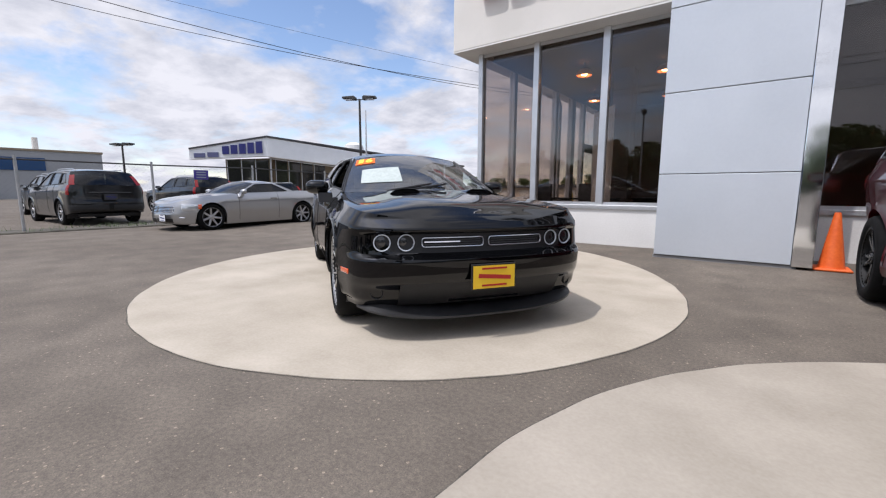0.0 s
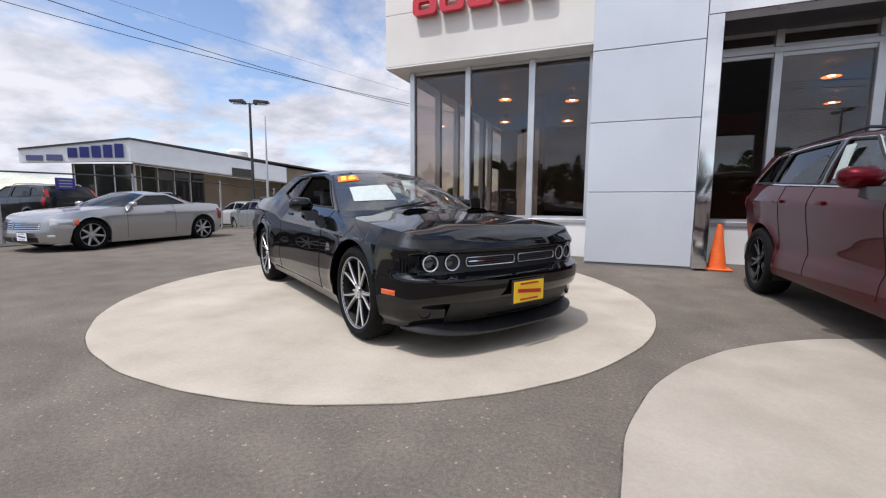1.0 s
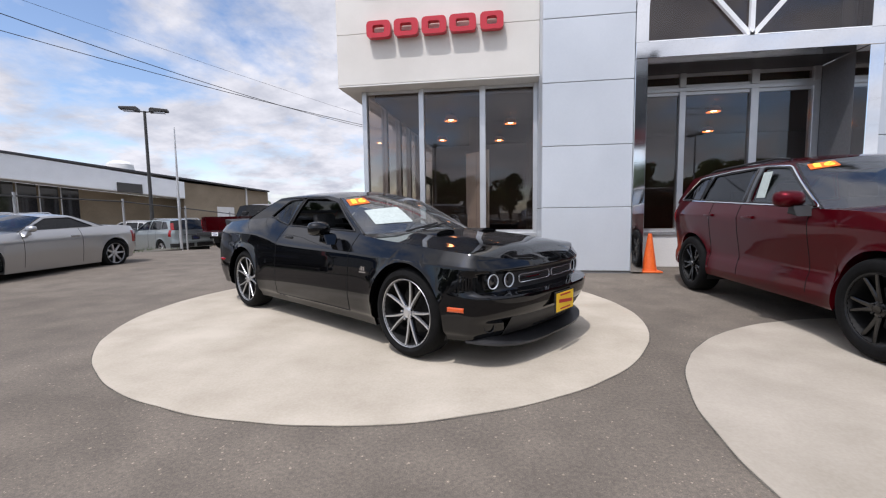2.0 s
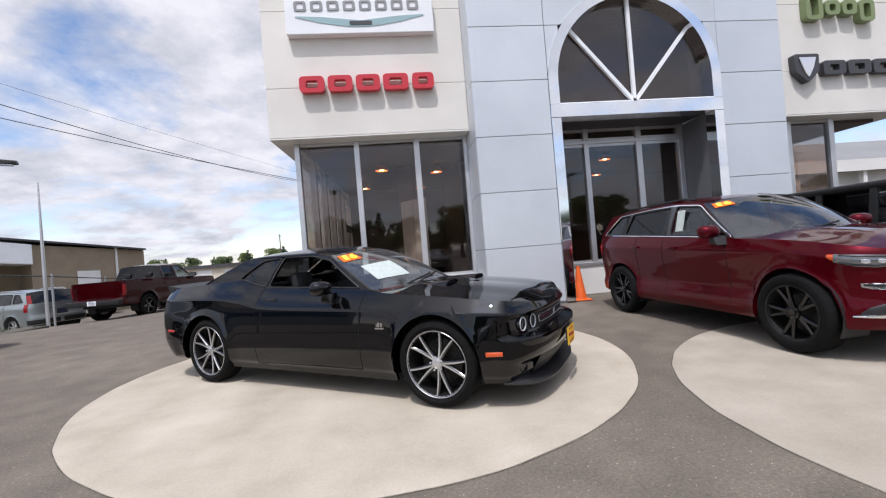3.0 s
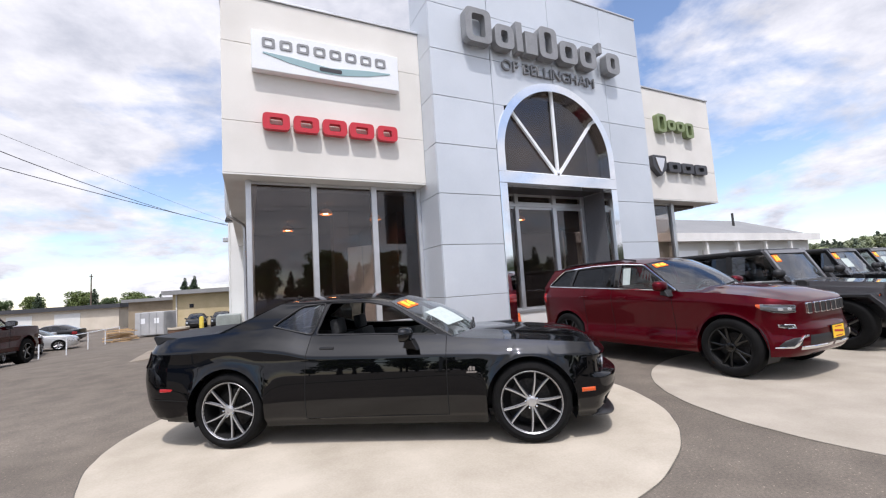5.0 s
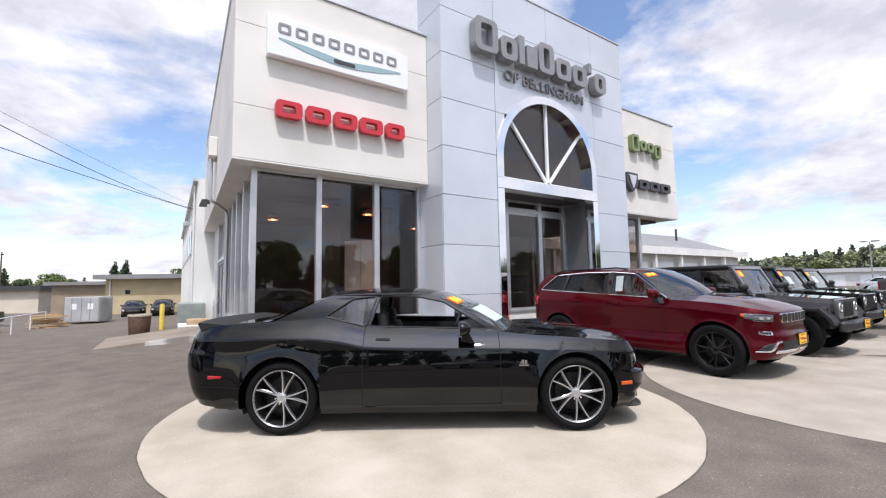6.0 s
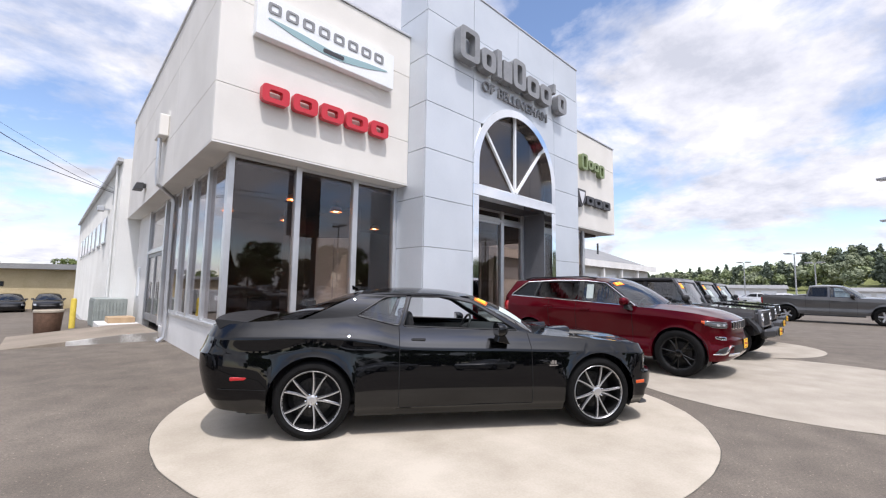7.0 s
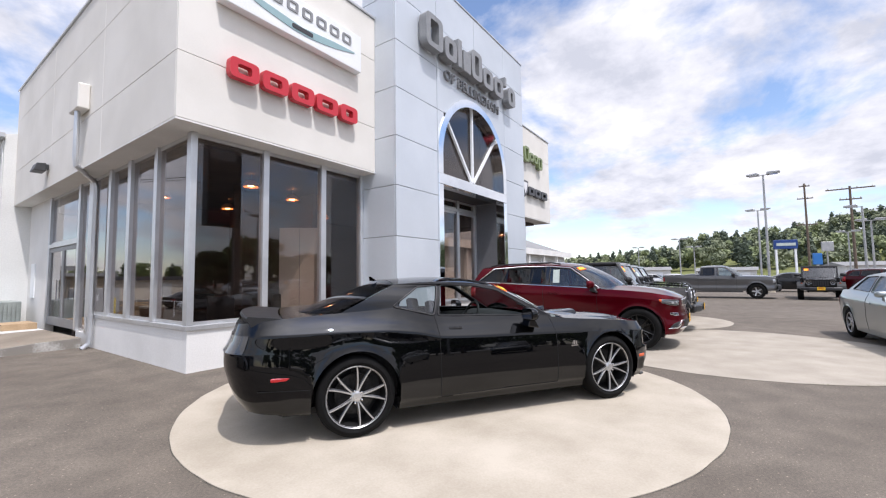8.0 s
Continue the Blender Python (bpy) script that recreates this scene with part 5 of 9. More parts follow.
def arch_liners(car, axles, r, z, y0, y1):
    for x in axles:
        for sgn in (1, -1):
            bm = bmesh.new()
            ring = []
            for y in (y0, y1):
                ring.append([bm.verts.new((x + r * math.cos(a), sgn * y, max(z + r * math.sin(a), 0.2))) for a in [math.radians(-25 + 230 * k / 20) for k in range(21)]])
            for k in range(20):
                bm.faces.new((ring[0][k], ring[0][k + 1], ring[1][k + 1], ring[1][k]))
            bm.faces.new(ring[0])
            part("wheel_arch_liner", bm, M_BLACKPLASTIC, car)


def interior(car, seats, belt, dash_x, wheel_at=None, floor=0.3, w=0.66, rear=None):
    """Dark tub, seats, dashboard and steering wheel."""
    bm = slab(rear[0] if rear else seats[-1][0] - 0.5, dash_x + 0.3, -w, w, floor - 0.05, floor)
    part("cabin_floor", bm, M_INTERIOR, car, smooth=0)
    for sgn in (1, -1):
        part("door_card", slab(seats[-1][0] - 0.5, dash_x + 0.2, sgn * (w + 0.09) - 0.02, sgn * (w + 0.09) + 0.02, floor, belt - 0.05), M_INTERIOR, car, smooth=0)
    for x, y, h in seats:
        bm = bmesh.new()
        box(bm, x - 0.25, x + 0.28, y - 0.25, y + 0.25, floor + 0.12, floor + 0.30, 0.05, seg=2)
        part("seat", bm, M_SEAT, car)
        bm = bmesh.new()
        box(bm, -0.07, 0.08, -0.24, 0.24, 0.0, h - floor - 0.42, 0.05, pose(x - 0.24, y, floor + 0.24, 0, -14, 0), 2)
        part("backrest", bm, M_SEAT, car)
        bm = bmesh.new()
        box(bm, -0.05, 0.05, -0.13, 0.13, 0.0, 0.17, 0.04, pose(x - 0.24 - math.tan(radians(14)) * (h - floor - 0.40), y, h - 0.19, 0, -10, 0), 2)
        part("headrest", bm, M_SEAT, car)
    bm = bmesh.new()
    prism(bm, round_loop([(dash_x - 0.18, belt - 0.32), (dash_x - 0.22, belt - 0.10), (dash_x - 0.05, belt - 0.02), (dash_x + 0.35, belt - 0.04), (dash_x + 0.35, belt - 0.4)], 0.06), -w - 0.05, w + 0.05, "y")
    part("dashboard", bm, M_INTERIOR, car)
    if wheel_at:
        x, y, z = wheel_at
        ring = [(x + 0.185 * math.sin(a) * 0.38, y + 0.185 * math.cos(a), z + 0.185 * math.sin(a) * 0.92) for a in [2 * math.pi * k / 28 for k in range(28)]]
        sw = part("steering_wheel", tube(bmesh.new(), ring, 0.016, 8, closed=True), M_BLACKPLASTIC, car)
        bm = bmesh.new()
        tube(bm, [ring[0], (x + 0.02, y, z - 0.01), ring[14]], 0.018, 6)
        tube(bm, [(x + 0.02, y, z - 0.01), ring[21]], 0.018, 6)
        tube(bm, [(x + 0.02, y, z), (x + 0.3, y, z - 0.1)], 0.03, 8)
        part("steering_spoke", bm, M_BLACKPLASTIC, sw)


def lamp_disc(car, name, p, r, depth, mat, ring_mat, yaw=0.0, pitch=0.0, label=""):
    """A round lamp that looks along +x, turned by yaw."""
    mm = pose(*p, 0, pitch, yaw)
    bm = bmesh.new()
    lathe(bm, [(r * 1.02, -depth), (r * 1.02, 0.0), (r * 0.99, 0.005), (r * 0.90, 0.004), (r * 0.88, -0.012)], 28, "x", mm)
    lit = ring_mat is M_HALO
    lamp_ob = part(name, bm, M_GLOSSBLACK if lit else ring_mat, car, label)
    if lit:
        bm = bmesh.new()
        lathe(bm, [(r * 0.995, 0.004), (r * 0.98, 0.009), (r * 0.87, 0.008), (r * 0.855, 0.001)], 28, "x", mm)
        part("halo_ring", bm, M_HALO, lamp_ob, "white halo ring")
    bm = bmesh.new()
    lathe(bm, [(r * 0.89, -0.012), (r * 0.80, -0.010), (r * 0.45, -0.006), (0.0, -0.004)], 28, "x", mm)
    part("lens", bm, mat, lamp_ob)
    return lamp_ob


def year_tag(car, f, a0, a1, b0, b1, lift_by=0.006):
    """Orange card with yellow digits, lying on a windscreen."""
    bm = bmesh.new()
    n = 4
    g = [[bm.verts.new(Vector(f(a0 + (a1 - a0) * i / n, b0 + (b1 - b0) * j / n)) + Vector((lift_by * 0.5, 0, lift_by))) for j in range(n + 1)] for i in range(n + 1)]
    for i in range(n):
        for j in range(n):
            bm.faces.new((g[i][j], g[i + 1][j], g[i + 1][j + 1], g[i][j + 1]))
    tag = part("year_sticker", bm, M_ORANGETAG, car, "orange year sticker with yellow digits", smooth=60)
    o, ex, ez = Vector(f(a0, b0)), Vector(f(a1, b0)), Vector(f(a0, b1))
    u, v = (ex - o), (ez - o)
    nrm = u.cross(v).normalized()
    m = Matrix((u.normalized(), v.normalized(), nrm)).transposed().to_4x4()
    m.translation = o + u * 0.16 + v * 0.16 + nrm * (lift_by + 0.008)
    for k, figure in enumerate("16"):
        text_mesh(figure, v.length * 0.98, 0.001, M_TAGDIGIT, "digit", m @ Matrix.Translation((u.length * (0.0, 0.34)[k], 0, 0)), tag, width=u.length * (0.24, 0.36)[k], bold=v.length * 0.035)
    return tag


def sheet_on(car, name, f, a0, a1, b0, b1, mat, label, lift_by=0.005):
    bm = bmesh.new()
    n = 4
    g = [[bm.verts.new(Vector(f(a0 + (a1 - a0) * i / n, b0 + (b1 - b0) * j / n)) + Vector((lift_by * 0.5, 0, lift_by))) for j in range(n + 1)] for i in range(n + 1)]
    for i in range(n):
        for j in range(n):
            bm.faces.new((g[i][j], g[i + 1][j], g[i + 1][j + 1], g[i][j + 1]))
    return part(name, bm, mat, car, label, smooth=60)


def number_plate(car, x, y, z, yaw=0, w=0.31, h=0.155, mat=None, tilt=0):
    mm = pose(x, y, z, 0, tilt, yaw)
    bm = bmesh.new()
    box(bm, -0.012, 0.0, -w / 2 - 0.012, w / 2 + 0.012, -h / 2 - 0.012, h / 2 + 0.012, 0.003, mm)
    pl = part("plate_frame", bm, M_BLACKPLASTIC, car, smooth=0)
    bm = bmesh.new()
    box(bm, 0.001, 0.005, -w / 2, w / 2, -h / 2, h / 2, 0.0, mm)
    part("plate", bm, mat or M_YELLOWTAG, pl, "yellow dealer plate with red bars", smooth=0)
    bm = bmesh.new()
    box(bm, 0.006, 0.008, -w * 0.38, w * 0.40, -h * 0.08, h * 0.10, 0.0, mm @ pose(0, 0, 0, -5, 0, 0))
    box(bm, 0.006, 0.008, -w * 0.30, w * 0.30, -h * 0.40, -h * 0.32, 0.0, mm)
    box(bm, 0.006, 0.008, -w * 0.30, w * 0.30, h * 0.34, h * 0.42, 0.0, mm)
    part("plate_bar", bm, M_PLATERED if mat is None else M_SIGNBLUE, pl, smooth=0)


def door_mirror(car, x, y, z, sgn, mat, size=1.0, base=None):
    """A rounded shell on a short arm; the glass looks back."""
    yc = y + sgn * 0.115 * size
    mm = Matrix.Translation((x, yc, z + 0.07 * size)) @ Matrix.Diagonal((0.085 * size, 0.118 * size, 0.072 * size, 1))
    bm = bmesh.new()
    lathe(bm, [(0.0, 1.0), (0.42, 0.93), (0.74, 0.70), (0.94, 0.34), (1.0, 0.0), (0.985, -0.35), (0.96, -0.42), (0.0, -0.42)], 24, "x", mm)
    for v in bm.verts:                                      # square the shell up a little
        d = v.co - Vector((x, yc, z + 0.07 * size))
        u, w = d.y / (0.118 * size), d.z / (0.072 * size)
        r = math.hypot(u, w)
        if r > 1e-6:
            k = (abs(u / r) ** 3 + abs(w / r) ** 3) ** (-1 / 3)
            v.co.y, v.co.z = yc + d.y * k, z + 0.07 * size + d.z * k
    mir = part("mirror", bm, mat, car)
    bm = bmesh.new()
    prism(bm, [(x - 0.02, z - 0.06), (x + 0.12, z - 0.085), (x + 0.07, z + 0.01), (x + 0.0, z + 0.02)], y - sgn * 0.03, yc, "y", 0.008)
    part("mirror_arm", bm, base or mat, mir)
    bm = bmesh.new()
    box(bm, x - 0.040 * size, x - 0.037 * size, yc - 0.09 * size, yc + 0.09 * size, z + 0.02 * size, z + 0.12 * size)
    part("mirror_glass", bm, M_CARCHROME, mir, smooth=0)


def seam(bm, pts, r=0.0035):
    tube(bm, pts, r, 5)


def skin_patch(sh, zone, a0, a1, z0, z1, out=0.004, n=12, m=5, sgn=1, taper=0.0):
    """A piece of the skin at a corner (angle 0: middle, 90: side), lifted off it: lamps, grilles, trim."""
    bm = bmesh.new()
    s = sh.s
    xe, ae, ne = (s["xf"], -s["af"], s["nf"]) if zone == "f" else (s["xr"], s["ar"], s["nr"])
    g = []
    for i in range(n + 1):
        a = radians(a0 + (a1 - a0) * i / n)
        x, k = xe + ae * (1 - math.cos(a) ** (2 / ne)), math.sin(a) ** (2 / ne)
        za, zb = z0 + taper * i / n, z1
        col = []
        for j in range(m + 1):
            p = sh.skin(x, k, za + (zb - za) * j / m, zone)
            o = out if 0 < j < m and 0 < i < n else out * 0.3
            col.append(bm.verts.new((p.x + (o if zone == "f" else -o) * math.cos(a), sgn * (p.y + o * math.sin(a)), p.z)))
        g.append(col)
    for i in range(n):
        for j in range(m):
            bm.faces.new((g[i][j], g[i + 1][j], g[i + 1][j + 1], g[i][j + 1]))
    bmesh.ops.recalc_face_normals(bm, faces=bm.faces[:])
    return bm


def skin_strip(sh, rows, out=0.012, sgn=1):
    """A strip on the front skin through rows of (angle, lower z, upper z)."""
    bm = bmesh.new()
    s = sh.s
    g = []
    for a0, l0, h0, a1, l1, h1 in [(*p, *q) for p, q in zip(rows, rows[1:])]:
        for i in range(6 if a1 != rows[-1][0] else 7):
            f = i / 6
            a = radians(a0 + (a1 - a0) * f)
            lo, hi = l0 + (l1 - l0) * f, h0 + (h1 - h0) * f
            x, k = s["xf"] - s["af"] * (1 - math.cos(a) ** (2 / s["nf"])), math.sin(a) ** (2 / s["nf"])
            col = []
            for z, o in ((lo, out * 0.2), (lo + (hi - lo) * 0.12, out), ((lo + hi) / 2, out * 1.15), (hi - (hi - lo) * 0.12, out), (hi, out * 0.2)):
                p = sh.skin(x, k, z, "f")
                col.append(bm.verts.new((p.x + o * math.cos(a), sgn * (p.y + o * math.sin(a)), z)))
            g.append(col)
    for p, q in zip(g, g[1:]):
        for j in range(4):
            bm.faces.new((p[j], q[j], q[j + 1], p[j + 1]))
    bmesh.ops.recalc_face_normals(bm, faces=bm.faces[:])
    return bm


# -- the black coupe --
def coupe_bulge(x, y):
    """Raised centre of the bonnet with twin scoops' flats."""
    if x < 0.9:
        return 0.0
    k = min(max((x - 0.9) / 0.25, 0), 1) * min(max((2.28 - x) / 0.35, 0), 1)
    a = abs(y)
    step = 1 / (1 + math.exp((a - 0.50) / 0.03))
    groove = math.exp(-(y / 0.16) ** 2)
    return k * (0.019 * step - 0.010 * groove)


COUPE = dict(
    xf=2.37, xr=-2.62, af=0.46, nf=2.7, ar=0.50, nr=3.6, axles=(1.473, -1.473), arch=0.400, arch_z=0.375, crease_row=34,
    width=[(-2.62, 0.90), (-2.1, 0.96), (-1.5, 0.98), (-0.9, 0.965), (-0.2, 0.952), (0.6, 0.957), (1.3, 0.972), (1.80, 0.955), (1.95, 0.925), (2.37, 0.875)],
    low=[(-2.62, 0.34), (-2.4, 0.30), (-1.95, 0.265), (-1.0, 0.20), (1.0, 0.19), (1.85, 0.215), (2.2, 0.22), (2.40, 0.22)],
    shoulder=[(-2.62, 1.035), (-2.2, 1.075), (-1.6, 1.11), (-1.1, 1.125), (-0.6, 1.025), (0.0, 1.005), (0.62, 0.982), (0.76, 0.968), (0.95, 0.945), (1.5, 0.905), (1.9, 0.868), (2.2, 0.835), (2.32, 0.805), (2.37, 0.775)],
    crease=[(-2.62, 0.945), (-1.7, 0.945), (-1.2, 0.933), (-0.9, 0.902), (-0.6, 0.842), (0.0, 0.822), (0.6, 0.812), (1.4, 0.79), (1.9, 0.770), (2.37, 0.735)],
    centre=[(-2.62, 1.045), (-2.2, 1.085), (-1.8, 1.09), (0.6, 1.005), (0.95, 0.992), (1.5, 0.950), (1.9, 0.910), (2.2, 0.870), (2.32, 0.832), (2.37, 0.788)],
    front=[(0.2, 0.20), (0.26, 0.12), (0.34, 0.10), (0.40, 0.035), (0.50, 0.005), (0.548, 0.0), (0.560, 0.012), (0.574, 0.125), (0.706, 0.135), (0.720, 0.095), (0.735, 0.088), (0.765, 0.105), (0.81, 0.14)],
    rear=[(0.28, 0.22), (0.42, 0.10), (0.55, 0.04), (0.70, 0.0), (0.80, 0.0), (0.84, 0.03), (0.95, 0.08), (1.06, 0.12)], tail=0.45,
    lower=[(0.15, 0.072), (0.24, 0.056), (0.262, 0.050), (0.268, 0.032), (0.34, 0.014), (0.45, 0.0), (0.55, 0.003), (0.65, 0.010), (0.75, 0.020), (0.82, 0.028), (0.95, 0.034)],
    wrap=8, hold=1.0, lean=0.66, lean2=1.0, flare=0.018, cowl=0.76, deck=-1.70, crown=2.2, bulge=coupe_bulge, cuts=(0.72, 0.725, -0.66, -0.655),
)
COUPE_CABIN = dict(
    wb=(1.00, 0.76, 0.010), wt=(0.22, 0.12, 0), rb=(-2.02, -1.72, -0.02), rt=(-1.02, -1.05, 0),
    belt=[(-1.72, 1.085), (-1.3, 1.115), (-1.05, 1.125), (-0.65, 1.030), (0.0, 1.008), (0.62, 0.985), (0.76, 0.970)],
    roof_edge=[(-1.2, 1.345), (-1.05, 1.365), (-0.6, 1.385), (-0.2, 1.372), (0.12, 1.325)],
    lean=0.36, curl=0.55, inset=0.012, crown=0.048, hump=0.006, puff=0.05, puff_r=-0.01, round=0.035,
    windows=[[(-1.09, 1.146), (-0.655, 1.042), (-0.56, 1.348), (-0.80, 1.332)], [(-0.615, 1.040), (0.63, 0.995), (0.16, 1.276), (-0.12, 1.336), (-0.52, 1.350)]],
    rear_glass=M_DARKGLASS,
)


def black_coupe():
    car = thing("coupe", "glossy black two-door muscle coupe on a round concrete pad", "car", pose(-3.557, 3.757, 0.006, 0, 0, -33.37))
    sh = Shell(COUPE)
    shell, doors = sh.build(car, M_BLACKPAINT, rows=46, doors=((-0.657, 0.722, 0.275),))
    cab = Cabin(sh, COUPE_CABIN)
    cab.build(car, M_BLACKPAINT, M_SCREENGLASS, [M_QUARTER, M_CARGLASS], M_BLACKPLASTIC, holes_open={(-1, 1), (1, 1)})
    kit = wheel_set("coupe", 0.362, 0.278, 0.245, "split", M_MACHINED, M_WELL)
    add_wheels(car, kit, COUPE["axles"], 0.825, 0.362, spin=-25)
    arch_liners(car, COUPE["axles"], 0.42, 0.375, 0.62, 0.90)
    bm = slab(-2.1, 2.0, -0.72, 0.72, 0.20, 0.26)
    part("underbody", bm, M_BLACKPLASTIC, car, smooth=0)
    interior(car, [(-0.15, 0.37, 1.19), (-0.15, -0.37, 1.19), (-1.0, 0.33, 1.12), (-1.0, -0.33, 1.12)], 1.0, 0.52, (0.30, 0.37, 0.92), rear=(-1.7, 0))
    part("parcel_shelf", slab(-1.75, -1.2, -0.62, 0.62, 1.00, 1.03), M_INTERIOR, car, smooth=0)
    part("headliner", slab(-0.95, 0.05, -0.5, 0.5, 1.335, 1.35), M_INTERIOR, car, smooth=0)
    # front: four ringed lamps, two bright-edged slots, lower intake
    for y in (-0.695, -0.545, 0.545, 0.695):
        k = abs(y) / 0.875
        x = COUPE["xf"] - COUPE["af"] * (1 - (1 - k ** COUPE["nf"]) ** (1 / COUPE["nf"])) - 0.130 * (1 - k ** 8)
        lamp_disc(car, "headlight", (x + 0.007 - 0.004 * (abs(y) < 0.6), y, 0.652), 0.057, 0.07, M_DARKLENS, M_HALO, yaw=math.degrees(y * 0.22), label="round smoked headlight with a pale halo ring")

    def nose(y, z, out=0.0):
        k = min(abs(y) / 0.86, 0.999)
        x = COUPE["xf"] - COUPE["af"] * (1 - (1 - k ** COUPE["nf"]) ** (1 / COUPE["nf"]))
        return Vector((x - sh.front(z) * (1 - k ** 8) + out, y, z))

    bm = bmesh.new()                                       # black grille mesh across the recess
    n = 40
    g = [[bm.verts.new(nose(-0.80 + 1.6 * i / n, z, 0.004)) for z in (0.574, 0.61, 0.64, 0.675, 0.706)] for i in range(n + 1)]
    for i in range(n):
        for j in range(4):
            bm.faces.new((g[i][j], g[i + 1][j], g[i + 1][j + 1], g[i][j + 1]))
    grille = part("grille", bm, M_BLACKPLASTIC, car)
    for y0, y1 in ((-0.445, -0.02), (0.02, 0.445)):
        loop = round_loop([(y0, 0.622), (y1, 0.622), (y1, 0.682), (y0, 0.682)], 0.02, 3)
        bm = bmesh.new()
        tube(bm, [nose(y, z, 0.016) for y, z in densify(loop, 0.05)], 0.0045, 6, closed=True)
        part("slot_trim", bm, M_LENS, grille, "bright slot surround")
        for z in (0.637, 0.652, 0.667):
            bm = bmesh.new()
            tube(bm, [nose(y0 + 0.02 + (y1 - y0 - 0.04) * k / 10, z, 0.01) for k in range(11)], 0.003, 5)
            part("grille_bar", bm, M_GREYPLASTIC, grille)
    bm = bmesh.new()
    tube(bm, [nose(-0.43 + 0.24 * k / 6, 0.655, 0.017) for k in range(7)], 0.007, 5)
    part("emblem", bm, M_CARCHROME, grille)
    bm = bmesh.new()
    g = [[bm.verts.new(nose(-0.60 + 1.20 * i / n, z, 0.004 if j not in (0, 3) else -0.004)) for j, z in enumerate((0.225, 0.24, 0.388, 0.402))] for i in range(n + 1)]
    for i in range(n):
        for j in range(3):
            bm.faces.new((g[i][j], g[i + 1][j], g[i + 1][j + 1], g[i][j + 1]))
    part("lower_intake", bm, M_BLACKPLASTIC, car)
    for sgn in (-1, 1):
        p = nose(sgn * 0.735, 0.32, 0.004)
        lamp_disc(car, "fog_lamp", p, 0.042, 0.04, M_DARKLENS, M_BLACKPLASTIC, yaw=sgn * 28)
    # chin splitter
    bm = bmesh.new()
    ins, outs = [], []
    for i in range(33):
        y = -0.85 + 1.7 * i / 32
        k = min(abs(y) / 0.87, 0.998)
        xo = COUPE["xf"] - 0.055 - 0.50 * (1 - (1 - k ** 3.0) ** (1 / 3.0))
        outs.append((xo, y))
        ins.append((min(xo - 0.02, 2.25) - 0.18 * (1 - k * k), y * 0.93))
    rise = [0.055 * (abs(y) / 0.85) ** 3 for _, y in outs]
    v = [[bm.verts.new((x, y, z + r)) for (x, y), r in zip(pts, rise)] for pts, z in ((outs, 0.150), (outs, 0.163), (ins, 0.205), (ins, 0.150))]
    for a, b in ((0, 1), (1, 2), (2, 3), (3, 0)):
        for i in range(32):
            bm.faces.new((v[a][i], v[a][i + 1], v[b][i + 1], v[b][i]))
    for i in (0, 32):
        bm.faces.new([v[a][i] for a in range(4)])
    bmesh.ops.recalc_face_normals(bm, faces=bm.faces[:])
    part("splitter", bm, M_DARKPLASTIC, car, "matt dark grey chin splitter")
    number_plate(car, 2.385, 0.0, 0.430, w=0.30, h=0.15)
    # bonnet scoops
    for sgn in (-1, 1):
        bm = bmesh.new()
        def deck(x, y, up):
            e, top = sh.side_y(x, sh.top(x)), sh.top(x)
            return (x, y, top + (sh.mid(x) - top) * (1 - (abs(y) / e) ** COUPE["crown"]) + coupe_bulge(x, y) + up)

        g = []
        for i in range(13):
            x = 1.08 + 0.32 * i / 12
            h = 0.030 * (i / 12) ** 1.4
            row = []
            for j in range(11):
                u = -1 + 2 * j / 10
                row.append(bm.verts.new(deck(x - 0.012 * u * u * (i / 12), sgn * 0.34 + 0.135 * u, 0.001 + h * (1 - abs(u) ** 5) - 0.006 * abs(u) ** 5)))
            g.append(row)
        for r0, r1 in zip(g, g[1:]):
            for j in range(10):
                bm.faces.new((r0[j], r1[j], r1[j + 1], r0[j + 1]))
        lip = [bm.verts.new((v.co.x - 0.006, v.co.y, v.co.z - 0.008)) for v in g[-1]]
        for j in range(10):
            bm.faces.new((g[-1][j], lip[j], lip[j + 1], g[-1][j + 1]))
        scoop = part("bonnet_scoop", bm, M_BLACKPAINT, car)
        bm = bmesh.new()
        m0 = [bm.verts.new(deck(1.383, sgn * 0.34 + 0.118 * u / 5, 0.002)) for u in range(-5, 6)]
        m1 = [bm.verts.new(deck(1.380, sgn * 0.34 + 0.118 * u / 5, 0.022 * (1 - (abs(u) / 5) ** 5))) for u in range(-5, 6)]
        for j in range(10):
            bm.faces.new((m0[j], m0[j + 1], m1[j + 1], m1[j]))
        part("scoop_mouth", bm, M_GAP, scoop, smooth=0)
        bm = bmesh.new()                                    # wiper
        tube(bm, [cab.windscreen(sgn * 0.1 - 0.4, 0.02), Vector(cab.windscreen(sgn * 0.1 + 0.15, 0.12)) + Vector((0.02, 0, 0.02))], 0.010, 6)
        part("wiper", bm, M_BLACKPLASTIC, car)
        door_mirror(car, 0.35, sgn * 0.88, 0.958, sgn, M_BLACKPAINT, 0.95)
        # side markers, handle, badge
        part("side_marker", skin_patch(sh, "f", 79, 89.7, 0.440, 0.475, 0.006, sgn=sgn), M_AMBER, car, "amber side marker")
        bm = bmesh.new()
        y = sh.side_y(-2.1, 0.58) + 0.002
        box(bm, -2.20, -2.03, min(sgn * (y - 0.05), sgn * y), max(sgn * (y - 0.05), sgn * y), 0.565, 0.597, 0.006)
        part("side_marker", bm, M_REDLENS, car, "red side marker")
        bm = bmesh.new()
        y = sh.side_y(-0.46, 0.915)
